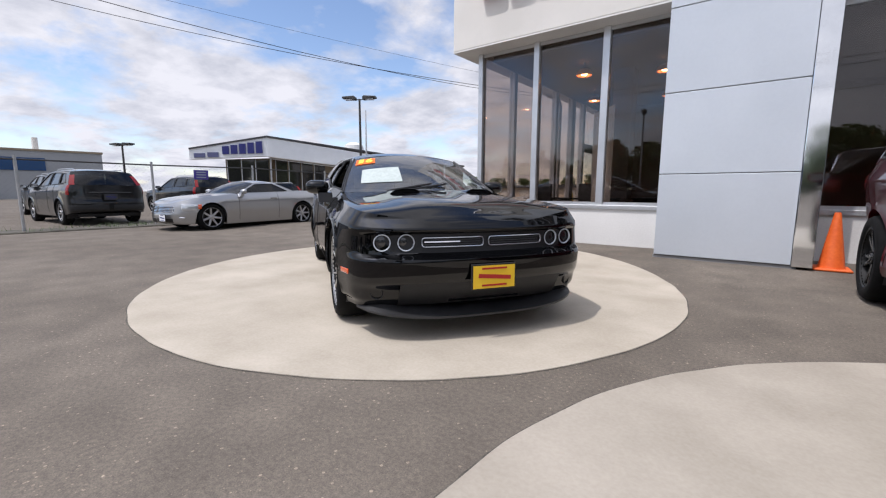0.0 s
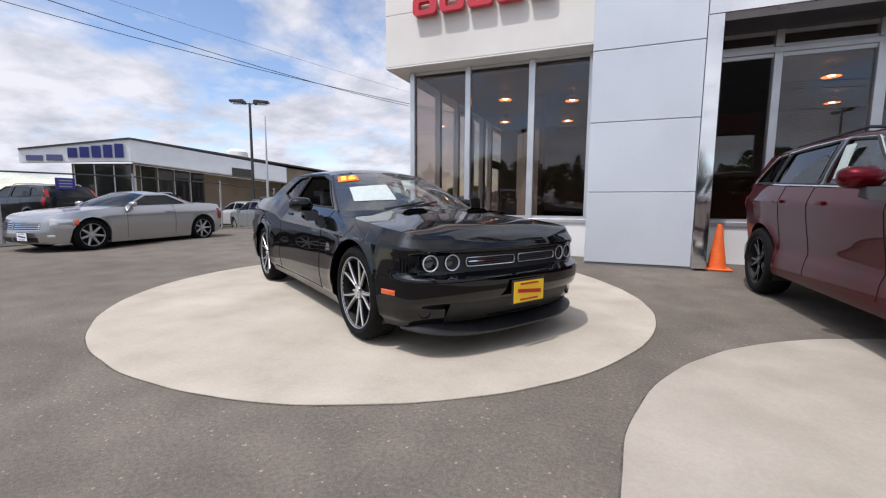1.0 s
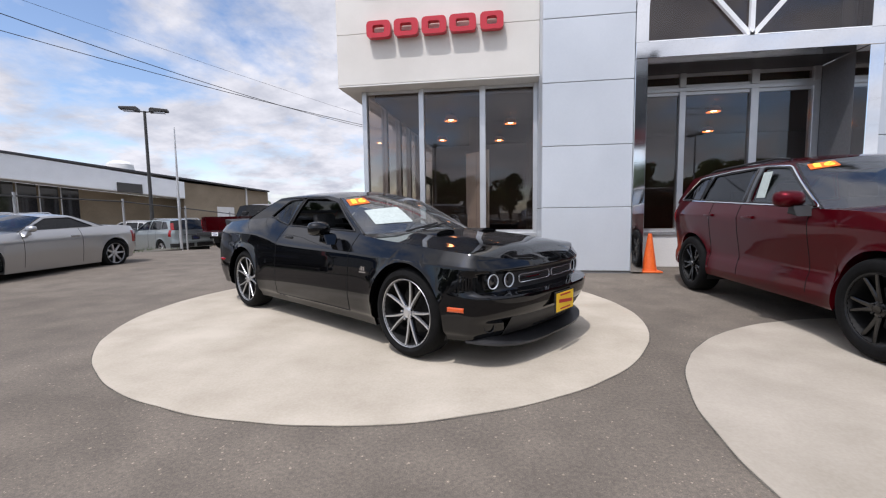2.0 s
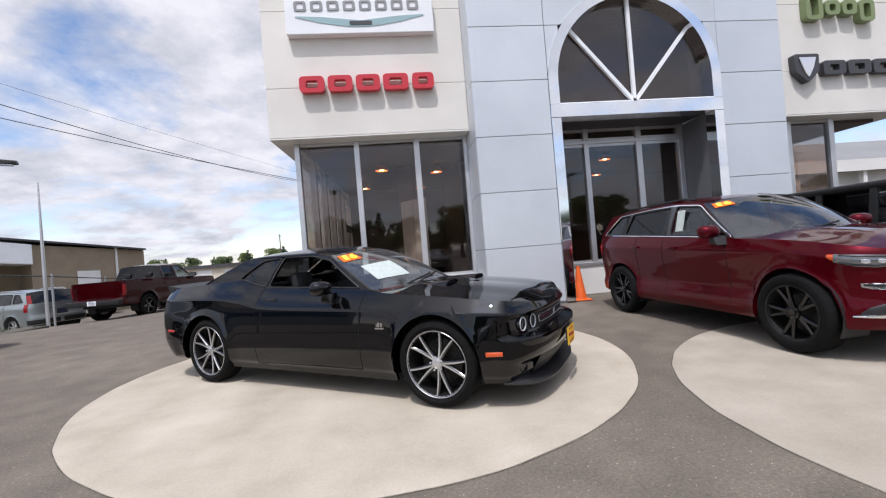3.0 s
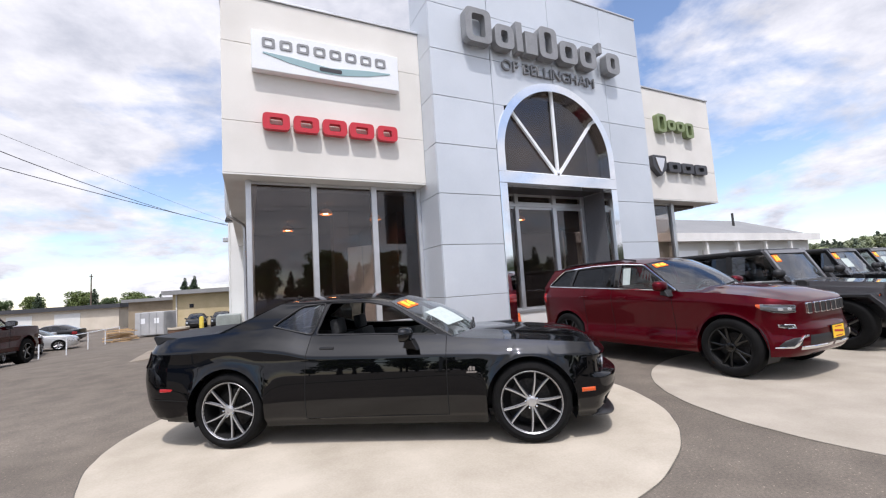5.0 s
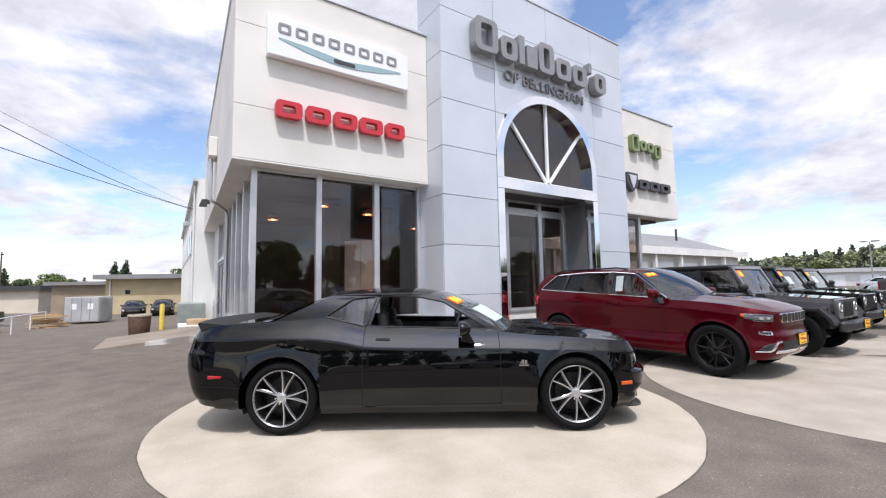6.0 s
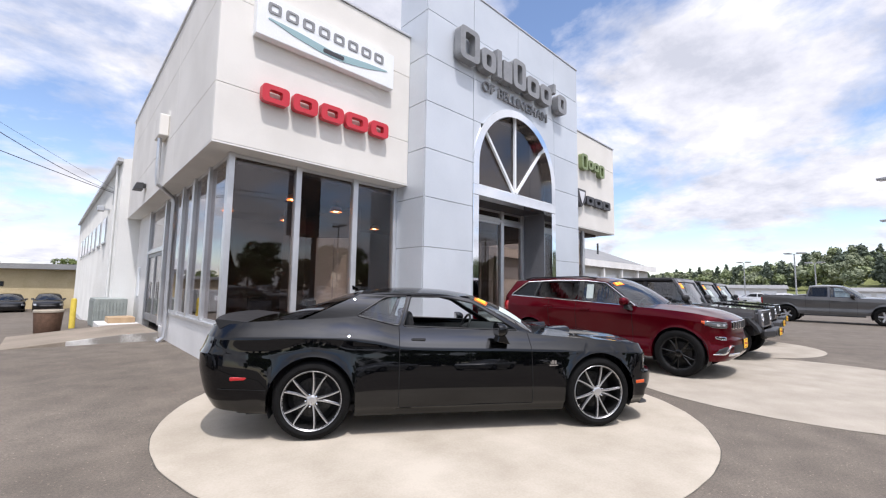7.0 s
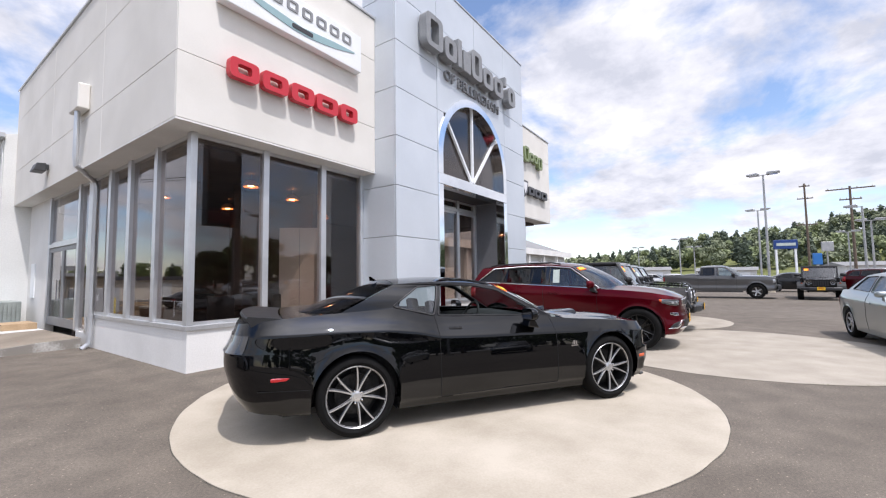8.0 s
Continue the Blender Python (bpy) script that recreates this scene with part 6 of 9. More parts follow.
        box(bm, -0.54, -0.39, min(sgn * (y - 0.02), sgn * (y + 0.016)), max(sgn * (y - 0.02), sgn * (y + 0.016)), 0.898, 0.928, 0.016, seg=2)
        part("door_handle", bm, M_BLACKPLASTIC, car)
        bm = bmesh.new()
        y = sh.side_y(0.955, 0.67)
        for bx0, bx1, bz0, bz1 in ((0.905, 1.0, 0.645, 0.658), (0.935, 0.955, 0.665, 0.705), (0.962, 0.985, 0.665, 0.70), (0.92, 0.93, 0.665, 0.69)):
            box(bm, bx0, bx1, min(sgn * (y - 0.004), sgn * (y + 0.004)), max(sgn * (y - 0.004), sgn * (y + 0.004)), bz0, bz1)
        part("fender_badge", bm, M_CARCHROME, car, "small silver badge", smooth=0)
        # shut lines
        bm = bmesh.new()
        for xd in (0.722, -0.657):
            seam(bm, [(xd, sgn * (sh.side_y(xd, z) + 0.0005), z) for z in [0.275 + (sh.top(xd) - 0.275) * k / 24 for k in range(25)]])
        seam(bm, [(xd, sgn * (sh.side_y(xd, 0.275) + 0.0005), 0.275) for xd in [-0.657 + 1.379 * k / 12 for k in range(13)]])
        part("door_gap", bm, M_GAP, car)
        bm = bmesh.new()
        seam(bm, [(x, sgn * (sh.side_y(x, 0.50 - 0.045 * (x + 2.4)) + 0.0005), 0.50 - 0.045 * (x + 2.4)) for x in [-2.30 + 0.42 * k / 6 for k in range(7)]], 0.003)
        part("bumper_gap", bm, M_GAP, car)
        # rear lamps
        bm = bmesh.new()
        g = []
        for i in range(17):
            a = math.pi / 2 * (0.02 + 0.72 * i / 16)
            x, k = COUPE["xr"] + COUPE["ar"] * (1 - math.cos(a) ** (2 / COUPE["nr"])), math.sin(a) ** (2 / COUPE["nr"])
            g.append([bm.verts.new(Vector((p.x - 0.006, sgn * (p.y + 0.002), p.z))) for p in (sh.skin(x, k, z, "r") for z in (0.80, 0.84, 0.90, 0.95))])
        for i in range(16):
            for j in range(3):
                bm.faces.new((g[i][j], g[i + 1][j], g[i + 1][j + 1], g[i][j + 1]))
        part("tail_light", bm, M_DARKLENS, car, "smoked dark tail light")
        part("exhaust_tip", lathe(bmesh.new(), [(0.045, -0.06), (0.05, 0.06), (0.042, 0.06), (0.038, -0.05)], 20, "x", pose(-2.34, sgn * 0.50, 0.27, 0, 0, 180)), M_CARCHROME, car)
    # boot spoiler
    bm = bmesh.new()
    rows = []
    for i in range(25):
        a = -1 + 2 * i / 24
        y = 0.80 * a
        sw = 0.10 * a * a
        rows.append([bm.verts.new(p) for p in ((-2.10 + sw, y, 1.080 - 0.012 * a * a), (-2.34 + sw, y, 1.108 - 0.012 * a * a), (-2.49 + sw, y, 1.124 - 0.012 * a * a), (-2.50 + sw, y, 1.108 - 0.012 * a * a), (-2.46 + sw, y, 1.02))])
    for i in range(24):
        for j in range(4):
            bm.faces.new((rows[i][j], rows[i][j + 1], rows[i + 1][j + 1], rows[i + 1][j]))
    for r in (rows[0], rows[-1]):
        bm.faces.new(r)
    bmesh.ops.recalc_face_normals(bm, faces=bm.faces[:])
    part("spoiler", bm, M_BLACKPLASTIC, car, "satin black boot spoiler")
    bm = bmesh.new()
    prism(bm, [(-1.16, 1.40), (-1.08, 1.40), (-1.15, 1.45), (-1.17, 1.45)], -0.012, 0.012, "y")
    part("aerial", bm, M_BLACKPAINT, car)
    year_tag(car, cab.windscreen, -0.92, -0.62, 0.74, 0.92)
    paper = sheet_on(car, "window_sticker", cab.windscreen, -0.80, -0.30, 0.20, 0.56, M_PAPER, "white paper price sheet behind the windscreen")
    return car, sh, cab


coupe, coupe_shell, coupe_cabin = black_coupe()
def seams(car, sh, xs, z0, both=True):
    for sgn in (1, -1):
        for xd in xs:
            bm = bmesh.new()
            seam(bm, [(xd, sgn * (sh.side_y(xd, z) + 0.0005), z) for z in [max(z0, sh.bottom(xd) + 0.01) + (sh.top(xd) - max(z0, sh.bottom(xd) + 0.01)) * k / 16 for k in range(17)]], 0.004)
            part("door_gap", bm, M_GAP, car)


def handles(car, sh, spots, mat):
    for x, z in spots:
        for sgn in (1, -1):
            y = sh.side_y(x, z)
            bm = bmesh.new()
            box(bm, x - 0.10, x + 0.10, min(sgn * (y - 0.02), sgn * (y + 0.025)), max(sgn * (y - 0.02), sgn * (y + 0.025)), z - 0.018, z + 0.018, 0.014, seg=2)
            part("door_handle", bm, mat, car)


# -- the red sport utility --
SUV = dict(
    xf=2.26, xr=-2.42, af=0.53, nf=2.9, ar=0.45, nr=3.2, axles=(1.48, -1.48), arch=0.43, arch_z=0.40,
    width=[(-2.42, 0.92), (-1.6, 0.965), (-0.5, 0.95), (0.6, 0.95), (1.5, 0.965), (2.26, 0.90)],
    low=[(-2.42, 0.42), (-2.1, 0.36), (-1.0, 0.29), (1.0, 0.28), (1.9, 0.30), (2.26, 0.30)],
    shoulder=[(-2.42, 1.24), (-2.0, 1.285), (-1.2, 1.245), (0.0, 1.185), (0.75, 1.145), (1.1, 1.13), (1.7, 1.08), (2.05, 1.02), (2.26, 0.955)],
    crease=[(-2.42, 1.10), (-1.2, 1.07), (0.0, 1.04), (1.0, 1.01), (2.0, 0.92), (2.26, 0.87)],
    centre=[(-2.42, 1.25), (0.7, 1.16), (1.1, 1.185), (1.7, 1.13), (2.05, 1.06), (2.26, 0.97)],
    front=[(0.28, 0.16), (0.36, 0.06), (0.50, 0.0), (0.62, 0.0), (0.68, 0.03), (0.76, 0.05), (0.96, 0.05), (1.03, 0.12)],
    rear=[(0.36, 0.15), (0.5, 0.0), (0.72, 0.0), (0.8, 0.04), (1.3, 0.10)],
    lower=[(0.2, 0.08), (0.36, 0.022), (0.50, 0.034), (0.58, 0.058), (0.70, 0.046), (0.9, 0.016), (1.08, 0.0)],
    lean=0.28, lean2=0.5, flare=0.022, cowl=0.75, deck=-2.3, crown=2.4,
    bulge=lambda x, y: 0.02 / (1 + math.exp((abs(y) - 0.52) / 0.03)) * min(max((x - 0.8) / 0.2, 0), 1) * min(max((2.18 - x) / 0.3, 0), 1),
)
SUV_CABIN = dict(
    wb=(1.14, 0.80, 0.03), wt=(0.30, 0.19, 0), rb=(-2.30, -2.18, 0.0), rt=(-2.02, -1.95, 0),
    belt=[(-2.18, 1.285), (-1.2, 1.245), (0.0, 1.185), (0.80, 1.142)],
    roof_edge=[(-2.0, 1.615), (-1.5, 1.652), (-0.7, 1.668), (-0.1, 1.645), (0.19, 1.605)],
    lean=0.26, curl=0.30, inset=0.01, crown=0.055, hump=0.03, puff=0.05, puff_r=0.02, round=0.04, trim=0.011,
    windows=[[(-2.0, 1.315), (-1.42, 1.285), (-1.34, 1.60), (-1.62, 1.585)], [(-1.38, 1.282), (-0.36, 1.232), (-0.38, 1.620), (-1.28, 1.602)], [(-0.28, 1.228), (0.74, 1.172), (0.15, 1.572), (-0.28, 1.617)]],
)


def red_suv():
    car = thing("sport_utility_car", "deep red sport utility car with black wheels, parked before the showroom", "car", pose(1.61, 3.96, 0.012, 0, 0, -88.7))
    sh = Shell(SUV)
    sh.build(car, M_REDPAINT, rows=26)
    cab = Cabin(sh, SUV_CABIN)
    cab.build(car, M_REDPAINT, M_CLEANSCREEN, [M_DARKGLASS, M_DARKGLASS, M_CARGLASS], M_BLACKPLASTIC)
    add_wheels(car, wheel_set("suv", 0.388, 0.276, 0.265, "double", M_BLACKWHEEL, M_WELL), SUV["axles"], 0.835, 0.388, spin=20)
    arch_liners(car, SUV["axles"], 0.445, 0.40, 0.62, 0.92)
    part("underbody", slab(-2.0, 1.9, -0.75, 0.75, 0.27, 0.34), M_BLACKPLASTIC, car, smooth=0)
    interior(car, [(0.0, 0.38, 1.46), (0.0, -0.38, 1.46), (-1.0, 0.36, 1.42), (-1.0, -0.36, 1.42)], 1.16, 0.62, (0.42, 0.38, 1.10), floor=0.45, rear=(-2.1, 0))
    part("headliner", slab(-1.9, 0.0, -0.6, 0.6, 1.61, 1.63), M_INTERIOR, car, smooth=0)
    seams(car, sh, (0.72, -0.40, -1.02), 0.38)
    handles(car, sh, ((-0.18, 1.06), (-1.02, 1.08)), M_REDPAINT)
    for sgn in (1, -1):
        # one bright band round all side windows, black between them
        band = densify(round_loop([(-2.03, 1.300), (0.79, 1.157), (0.17, 1.588), (-0.28, 1.633), (-0.9, 1.640), (-1.32, 1.619), (-1.64, 1.602)], 0.05), 0.05)
        part("window_band", tube(bmesh.new(), [(x, sgn * (cab.y(x, z) + 0.004), z) for x, z in band], 0.011, 6, closed=True), M_CARCHROME, car, "bright window surround")
        for quad in ([(-1.425, 1.28), (-1.375, 1.28), (-1.275, 1.61), (-1.345, 1.605)], [(-0.365, 1.229), (-0.275, 1.225), (-0.275, 1.622), (-0.385, 1.624)]):
            bm = bmesh.new()
            lo, hi = [quad[0], quad[3]], [quad[1], quad[2]]
            g = [[bm.verts.new((lo[0][0] + (lo[1][0] - lo[0][0]) * t + u * (hi[0][0] - lo[0][0] + (hi[1][0] - hi[0][0] - lo[1][0] + lo[0][0]) * t), 0, lo[0][1] + (lo[1][1] - lo[0][1]) * t)) for u in (0, 1)] for t in (0, 0.25, 0.5, 0.75, 1)]
            for row in g:
                for v in row:
                    v.co.y = sgn * (cab.y(v.co.x, v.co.z) + 0.004)
            for r0, r1 in zip(g, g[1:]):
                bm.faces.new((r0[0], r0[1], r1[1], r1[0]))
            part("pillar_cover", bm, M_GLOSSBLACK, car)
        lamp_ob = part("headlight", skin_strip(sh, [(40, 0.845, 0.935), (52, 0.838, 0.945), (66, 0.850, 0.955), (79.5, 0.888, 0.962)], 0.012, sgn), M_LAMPGLASS, car, "clear headlight with a dark housing")
        part("lamp_shroud", skin_strip(sh, [(41, 0.850, 0.868), (52, 0.842, 0.862), (66, 0.854, 0.878), (76, 0.884, 0.900)], 0.017, sgn), M_GLOSSBLACK, lamp_ob)
        part("lamp_shroud", skin_strip(sh, [(41, 0.918, 0.932), (52, 0.926, 0.943), (66, 0.936, 0.953), (76, 0.945, 0.960)], 0.017, sgn), M_GLOSSBLACK, lamp_ob)
        for a0, a1 in ((45, 50), (55, 61)):
            part("reflector", skin_strip(sh, [(a0, 0.876, 0.906), ((a0 + a1) / 2, 0.868, 0.916), (a1, 0.878, 0.912)], 0.019, sgn), M_LENS, lamp_ob)
        part("turn_signal", skin_strip(sh, [(79, 0.900, 0.958), (81, 0.908, 0.960), (83, 0.930, 0.960)], 0.016, sgn), M_AMBER, lamp_ob)
        fog = part("fog_lamp", skin_strip(sh, [(45, 0.652, 0.700), (55, 0.648, 0.704), (65, 0.664, 0.704)], 0.008, sgn), M_CARCHROME, car, "slim fog lamp in a bright surround")
        part("lens", skin_strip(sh, [(47, 0.672, 0.696), (55, 0.668, 0.699), (63, 0.676, 0.700)], 0.013, sgn), M_GLOSSBLACK, fog)
        part("corner_intake", skin_strip(sh, [(40, 0.440, 0.545), (50, 0.435, 0.535), (60, 0.432, 0.500), (66, 0.430, 0.450)], 0.006, sgn), M_BLACKPLASTIC, car)
        part("bumper_trim", skin_strip(sh, [(33, 0.545, 0.572), (39, 0.530, 0.566), (45, 0.425, 0.500), (50, 0.408, 0.445), (70, 0.412, 0.428)], 0.020, sgn), M_CARCHROME, car, "bright bumper trim")
        part("tail_light", skin_patch(sh, "r", 45, 84, 0.98, 1.17, 0.010, sgn=sgn), M_REDLENS, car, "red tail light")
        door_mirror(car, 0.63, sgn * 0.92, 1.165, sgn, M_REDPAINT, 1.1, M_BLACKPLASTIC)
        bm = bmesh.new()
        tube(bm, [(-1.8, sgn * 0.58, 1.665), (-1.6, sgn * 0.60, 1.705), (-0.3, sgn * 0.60, 1.718), (-0.1, sgn * 0.58, 1.685)], 0.014, 8)
        part("roof_rail", bm, M_BLACKPLASTIC, car)
        bm = bmesh.new()
        box(bm, -0.20, -0.06, sgn * cab.y(-0.2, 1.4) - 0.004, sgn * cab.y(-0.2, 1.4) + 0.004, 1.27, 1.56, 0.0, Matrix.Translation((-0.2, sgn * cab.y(-0.2, 1.4), 1.4)) @ pose(0, 0, 0, sgn * 14, 0, 0) @ Matrix.Translation((0.2, -sgn * cab.y(-0.2, 1.4), -1.4)))
        if sgn < 0:
            part("price_sheet", bm, M_PAPER, car, "white paper price sheet in the side window", smooth=0)
        else:
            bm.free()
    for k in range(7):                                      # seven-slot grille
        y = -0.435 + 0.145 * k
        bm = bmesh.new()
        kk = abs(y) / 0.9
        xx = SUV["xf"] - SUV["af"] * (1 - (1 - kk ** 2.9) ** (1 / 2.9)) - 0.05
        prism(bm, round_loop([(y - 0.054, 0.815), (y + 0.054, 0.815), (y + 0.058, 0.955), (y - 0.058, 0.955)], 0.02), xx - 0.02, xx + 0.022, "x", 0.004)
        slot = part("grille_slot", bm, M_CARCHROME, car, "chrome-edged grille slot", smooth=0)
        bm = bmesh.new()
        prism(bm, round_loop([(y - 0.043, 0.827), (y + 0.043, 0.827), (y + 0.046, 0.944), (y - 0.046, 0.944)], 0.015), xx + 0.0225, xx + 0.025, "x")
        part("slot_mesh", bm, M_BLACKPLASTIC, slot, smooth=0)
    part("lower_intake", skin_patch(sh, "f", 0.5, 30, 0.44, 0.56, 0.008, sgn=1), M_BLACKPLASTIC, car)
    part("lower_intake", skin_patch(sh, "f", 0.5, 30, 0.44, 0.56, 0.008, sgn=-1), M_BLACKPLASTIC, car)
    for sgn in (1, -1):
        part("skid_trim", skin_patch(sh, "f", 0.5, 40, 0.385, 0.43, 0.012, sgn=sgn), M_CARCHROME, car, "bright lower bumper strip")
    number_plate(car, 2.275, 0.05, 0.56)
    for y0 in (-0.3, 0.3):
        bm = bmesh.new()
        tube(bm, [cab.windscreen(y0, 0.02), Vector(cab.windscreen(y0 + 0.5, 0.10)) + Vector((0.02, 0, 0.02))], 0.010, 6)
        part("wiper", bm, M_BLACKPLASTIC, car)
    year_tag(car, cab.windscreen, -0.90, -0.62, 0.80, 0.93)
    return car


red_suv()

# -- boxy off-roaders --
def offroader(paint_mat, at, label, with_paper=False):
    car = thing("off_road_car", label, "car", at, "off-roaders beside the red car")
    hw = 0.78
    bm = bmesh.new()
    prism(bm, [(-1.98, 0.55), (-1.96, 1.12), (-1.9, 1.16), (0.72, 1.16), (0.82, 1.13), (0.82, 0.55)], -hw, hw, "y", 0.025)
    part("body", bm, paint_mat, car)
    bm = bmesh.new()                                        # bonnet tapers to the grille
    v = [bm.verts.new(p) for p in ((0.80, -0.70, 0.72), (2.0, -0.56, 0.72), (2.0, 0.56, 0.72), (0.80, 0.70, 0.72), (0.80, -0.70, 1.14), (2.0, -0.56, 1.06), (2.0, 0.56, 1.06), (0.80, 0.70, 1.14))]
    for f in ((3, 2, 1, 0), (4, 5, 6, 7), (0, 1, 5, 4), (1, 2, 6, 5), (2, 3, 7, 6), (3, 0, 4, 7)):
        bm.faces.new([v[i] for i in f])
    bmesh.ops.bevel(bm, geom=bm.edges[:], offset=0.085, segments=4, affect="EDGES")
    part("bonnet", bm, paint_mat, car)
    bm = bmesh.new()
    prism(bm, round_loop([(-0.58, 0.68), (0.58, 0.68), (0.58, 1.06), (-0.58, 1.06)], 0.06), 1.98, 2.05, "x", 0.015)
    grille = part("grille", bm, paint_mat, car)
    for k in range(7):
        y = -0.27 + 0.09 * k
        bm = bmesh.new()
        prism(bm, round_loop([(y - 0.03, 0.72), (y + 0.03, 0.72), (y + 0.03, 1.0), (y - 0.03, 1.0)], 0.02), 2.051, 2.056, "x")
        part("grille_slot", bm, M_BLACKPLASTIC, grille, smooth=0)
    for sgn in (1, -1):
        lamp_disc(car, "headlight", (2.055, sgn * 0.45, 0.90), 0.095, 0.05, M_LENS, M_CARCHROME)
        lamp_disc(car, "turn_signal", (1.92, sgn * 0.74, 0.86), 0.05, 0.05, M_AMBER, M_BLACKPLASTIC)
        for xw in (1.475, -1.475):                          # flat-topped wheel flares
            bm = bmesh.new()
            prof = [(-0.58, 0.50), (-0.52, 0.70), (-0.36, 0.90), (0.40, 0.90), (0.54, 0.74), (0.60, 0.60), (0.54, 0.60), (0.48, 0.70), (0.36, 0.85), (-0.34, 0.85), (-0.47, 0.68), (-0.53, 0.50)]
            prism(bm, [(xw + u, w) for u, w in prof], sgn * 0.60, sgn * 0.935, "y", 0.008)
            part("wheel_flare", bm, M_BLACKPLASTIC, car, smooth=0)
        door_mirror(car, 0.68, sgn * 0.80, 1.22, sgn, M_BLACKPLASTIC, 1.05)
        for xd in (0.70, -0.28, -1.05):
            part("door_gap", slab(xd - 0.004, xd + 0.004, sgn * hw - 0.002, sgn * hw + 0.002, 0.62, 1.15), M_BLACKPLASTIC, car, smooth=0)
        for xd in (-0.12, -0.92):
            bm = bmesh.new()
            box(bm, xd - 0.09, xd + 0.09, sgn * (hw + 0.012) - 0.016, sgn * (hw + 0.012) + 0.016, 1.02, 1.06, 0.01)
            part("door_handle", bm, M_BLACKPLASTIC, car)
        part("side_step", tube(bmesh.new(), [(-1.0, sgn * 0.82, 0.42), (0.95, sgn * 0.82, 0.42)], 0.04, 10), M_BLACKPLASTIC, car)
        # window frames
        for x0, x1, t0, t1 in ((-0.24, 0.60, -0.24, 0.36), (-1.02, -0.32, -1.02, -0.32), (-1.88, -1.12, -1.84, -1.12)):
            bm = bmesh.new()
            gl = [bm.verts.new(p) for p in ((x0, sgn * 0.752, 1.20), (x1, sgn * 0.752, 1.20), (t1, sgn * 0.692, 1.66), (t0, sgn * 0.692, 1.66))]
            bm.faces.new(gl if sgn < 0 else gl[::-1])
            part("window", bm, M_CARGLASS if x1 > 0 else M_DARKGLASS, car, smooth=0)
    for sgn in (1, -1):                                     # hard top: pillars and roof
        for xb, xt, wd in ((-1.92, -1.88, 0.06), (-1.08, -1.08, 0.05), (-0.28, -0.28, 0.05)):
            bm = bmesh.new()
            p = [(xb - wd, 1.15), (xb + wd, 1.15), (xt + wd, 1.70), (xt - wd, 1.70)]
            q = [bm.verts.new((x, sgn * (0.775 - (z - 1.15) * 0.13), z)) for x, z in p] + [bm.verts.new((x, sgn * (0.735 - (z - 1.15) * 0.13), z)) for x, z in p]
            for f in ((0, 1, 2, 3), (7, 6, 5, 4), (0, 4, 5, 1), (1, 5, 6, 2), (2, 6, 7, 3), (3, 7, 4, 0)):
                bm.faces.new([q[i] for i in f])
            bmesh.ops.recalc_face_normals(bm, faces=bm.faces[:])
            part("hard_top_pillar", bm, M_BLACKPLASTIC, car, smooth=0)
    bm = bmesh.new()
    box(bm, -1.96, 0.36, -0.72, 0.72, 1.67, 1.78, 0.05, seg=3)
    part("roof", bm, M_BLACKPLASTIC, car)
    bm = bmesh.new()                                        # upright windscreen frame
    for y0, y1 in ((-0.74, -0.67), (0.67, 0.74)):
        prism(bm, [(0.66, 1.13), (0.74, 1.13), (0.42, 1.74), (0.34, 1.74)], y0, y1, "y", 0.01)
    prism(bm, [(0.40, 1.68), (0.46, 1.68), (0.43, 1.75), (0.36, 1.75)], -0.669, 0.669, "y", 0.01)
    part("windscreen_frame", bm, paint_mat, car, smooth=0)

    def ws(a, b):
        return (0.71 - 0.30 * b + 0.02 * (1 - a * a), a * 0.67, 1.15 + 0.54 * b)

    bm = bmesh.new()
    g = [[bm.verts.new(ws(-1 + 0.25 * i, j / 4)) for j in range(5)] for i in range(9)]
    for i in range(8):
        for j in range(4):
            bm.faces.new((g[i][j], g[i + 1][j], g[i + 1][j + 1], g[i][j + 1]))
    part("windscreen", bm, M_CLEANSCREEN, car)
    part("rear_wall", slab(-1.95, -1.90, -0.70, 0.70, 1.15, 1.68), M_DARKLENS, car, smooth=0)
    interior(car, [(-0.05, 0.36, 1.58), (-0.05, -0.36, 1.58), (-0.95, 0.34, 1.5), (-0.95, -0.34, 1.5)], 1.18, 0.62, (0.36, 0.36, 1.12), floor=0.6, w=0.60, rear=(-1.8, 0))
    bm = bmesh.new()
    prism(bm, round_loop([(2.08, -0.80), (2.16, -0.80), (2.27, -0.50), (2.27, 0.50), (2.16, 0.80), (2.08, 0.80)], 0.05), 0.50, 0.66, "z", 0.03)
    box(bm, 2.0, 2.12, -0.5, 0.5, 0.45, 0.62, 0.02)
    part("bumper", bm, M_DARKPLASTIC, car)
    for sgn in (1, -1):
        lamp_disc(car, "fog_lamp", (2.272, sgn * 0.44, 0.59), 0.05, 0.03, M_LENS, M_BLACKPLASTIC)
        bm = bmesh.new()
        tube(bm, [(1.5, sgn * 0.5, 0.42), (-1.9, sgn * 0.5, 0.50)], 0.05, 8)
        part("chassis_rail", bm, M_BLACKPLASTIC, car)
    part("underbody", slab(-1.9, 1.9, -0.58, 0.58, 0.50, 0.72), M_BLACKPLASTIC, car, smooth=0)
    number_plate(car, 2.29, 0.0, 0.60)
    add_wheels(car, wheel_set("offroad", 0.405, 0.235, 0.255, "five", M_ALLOY if with_paper else M_GLOSSBLACK, M_GLOSSBLACK), (1.475, -1.475), 0.80, 0.405, spin=10)
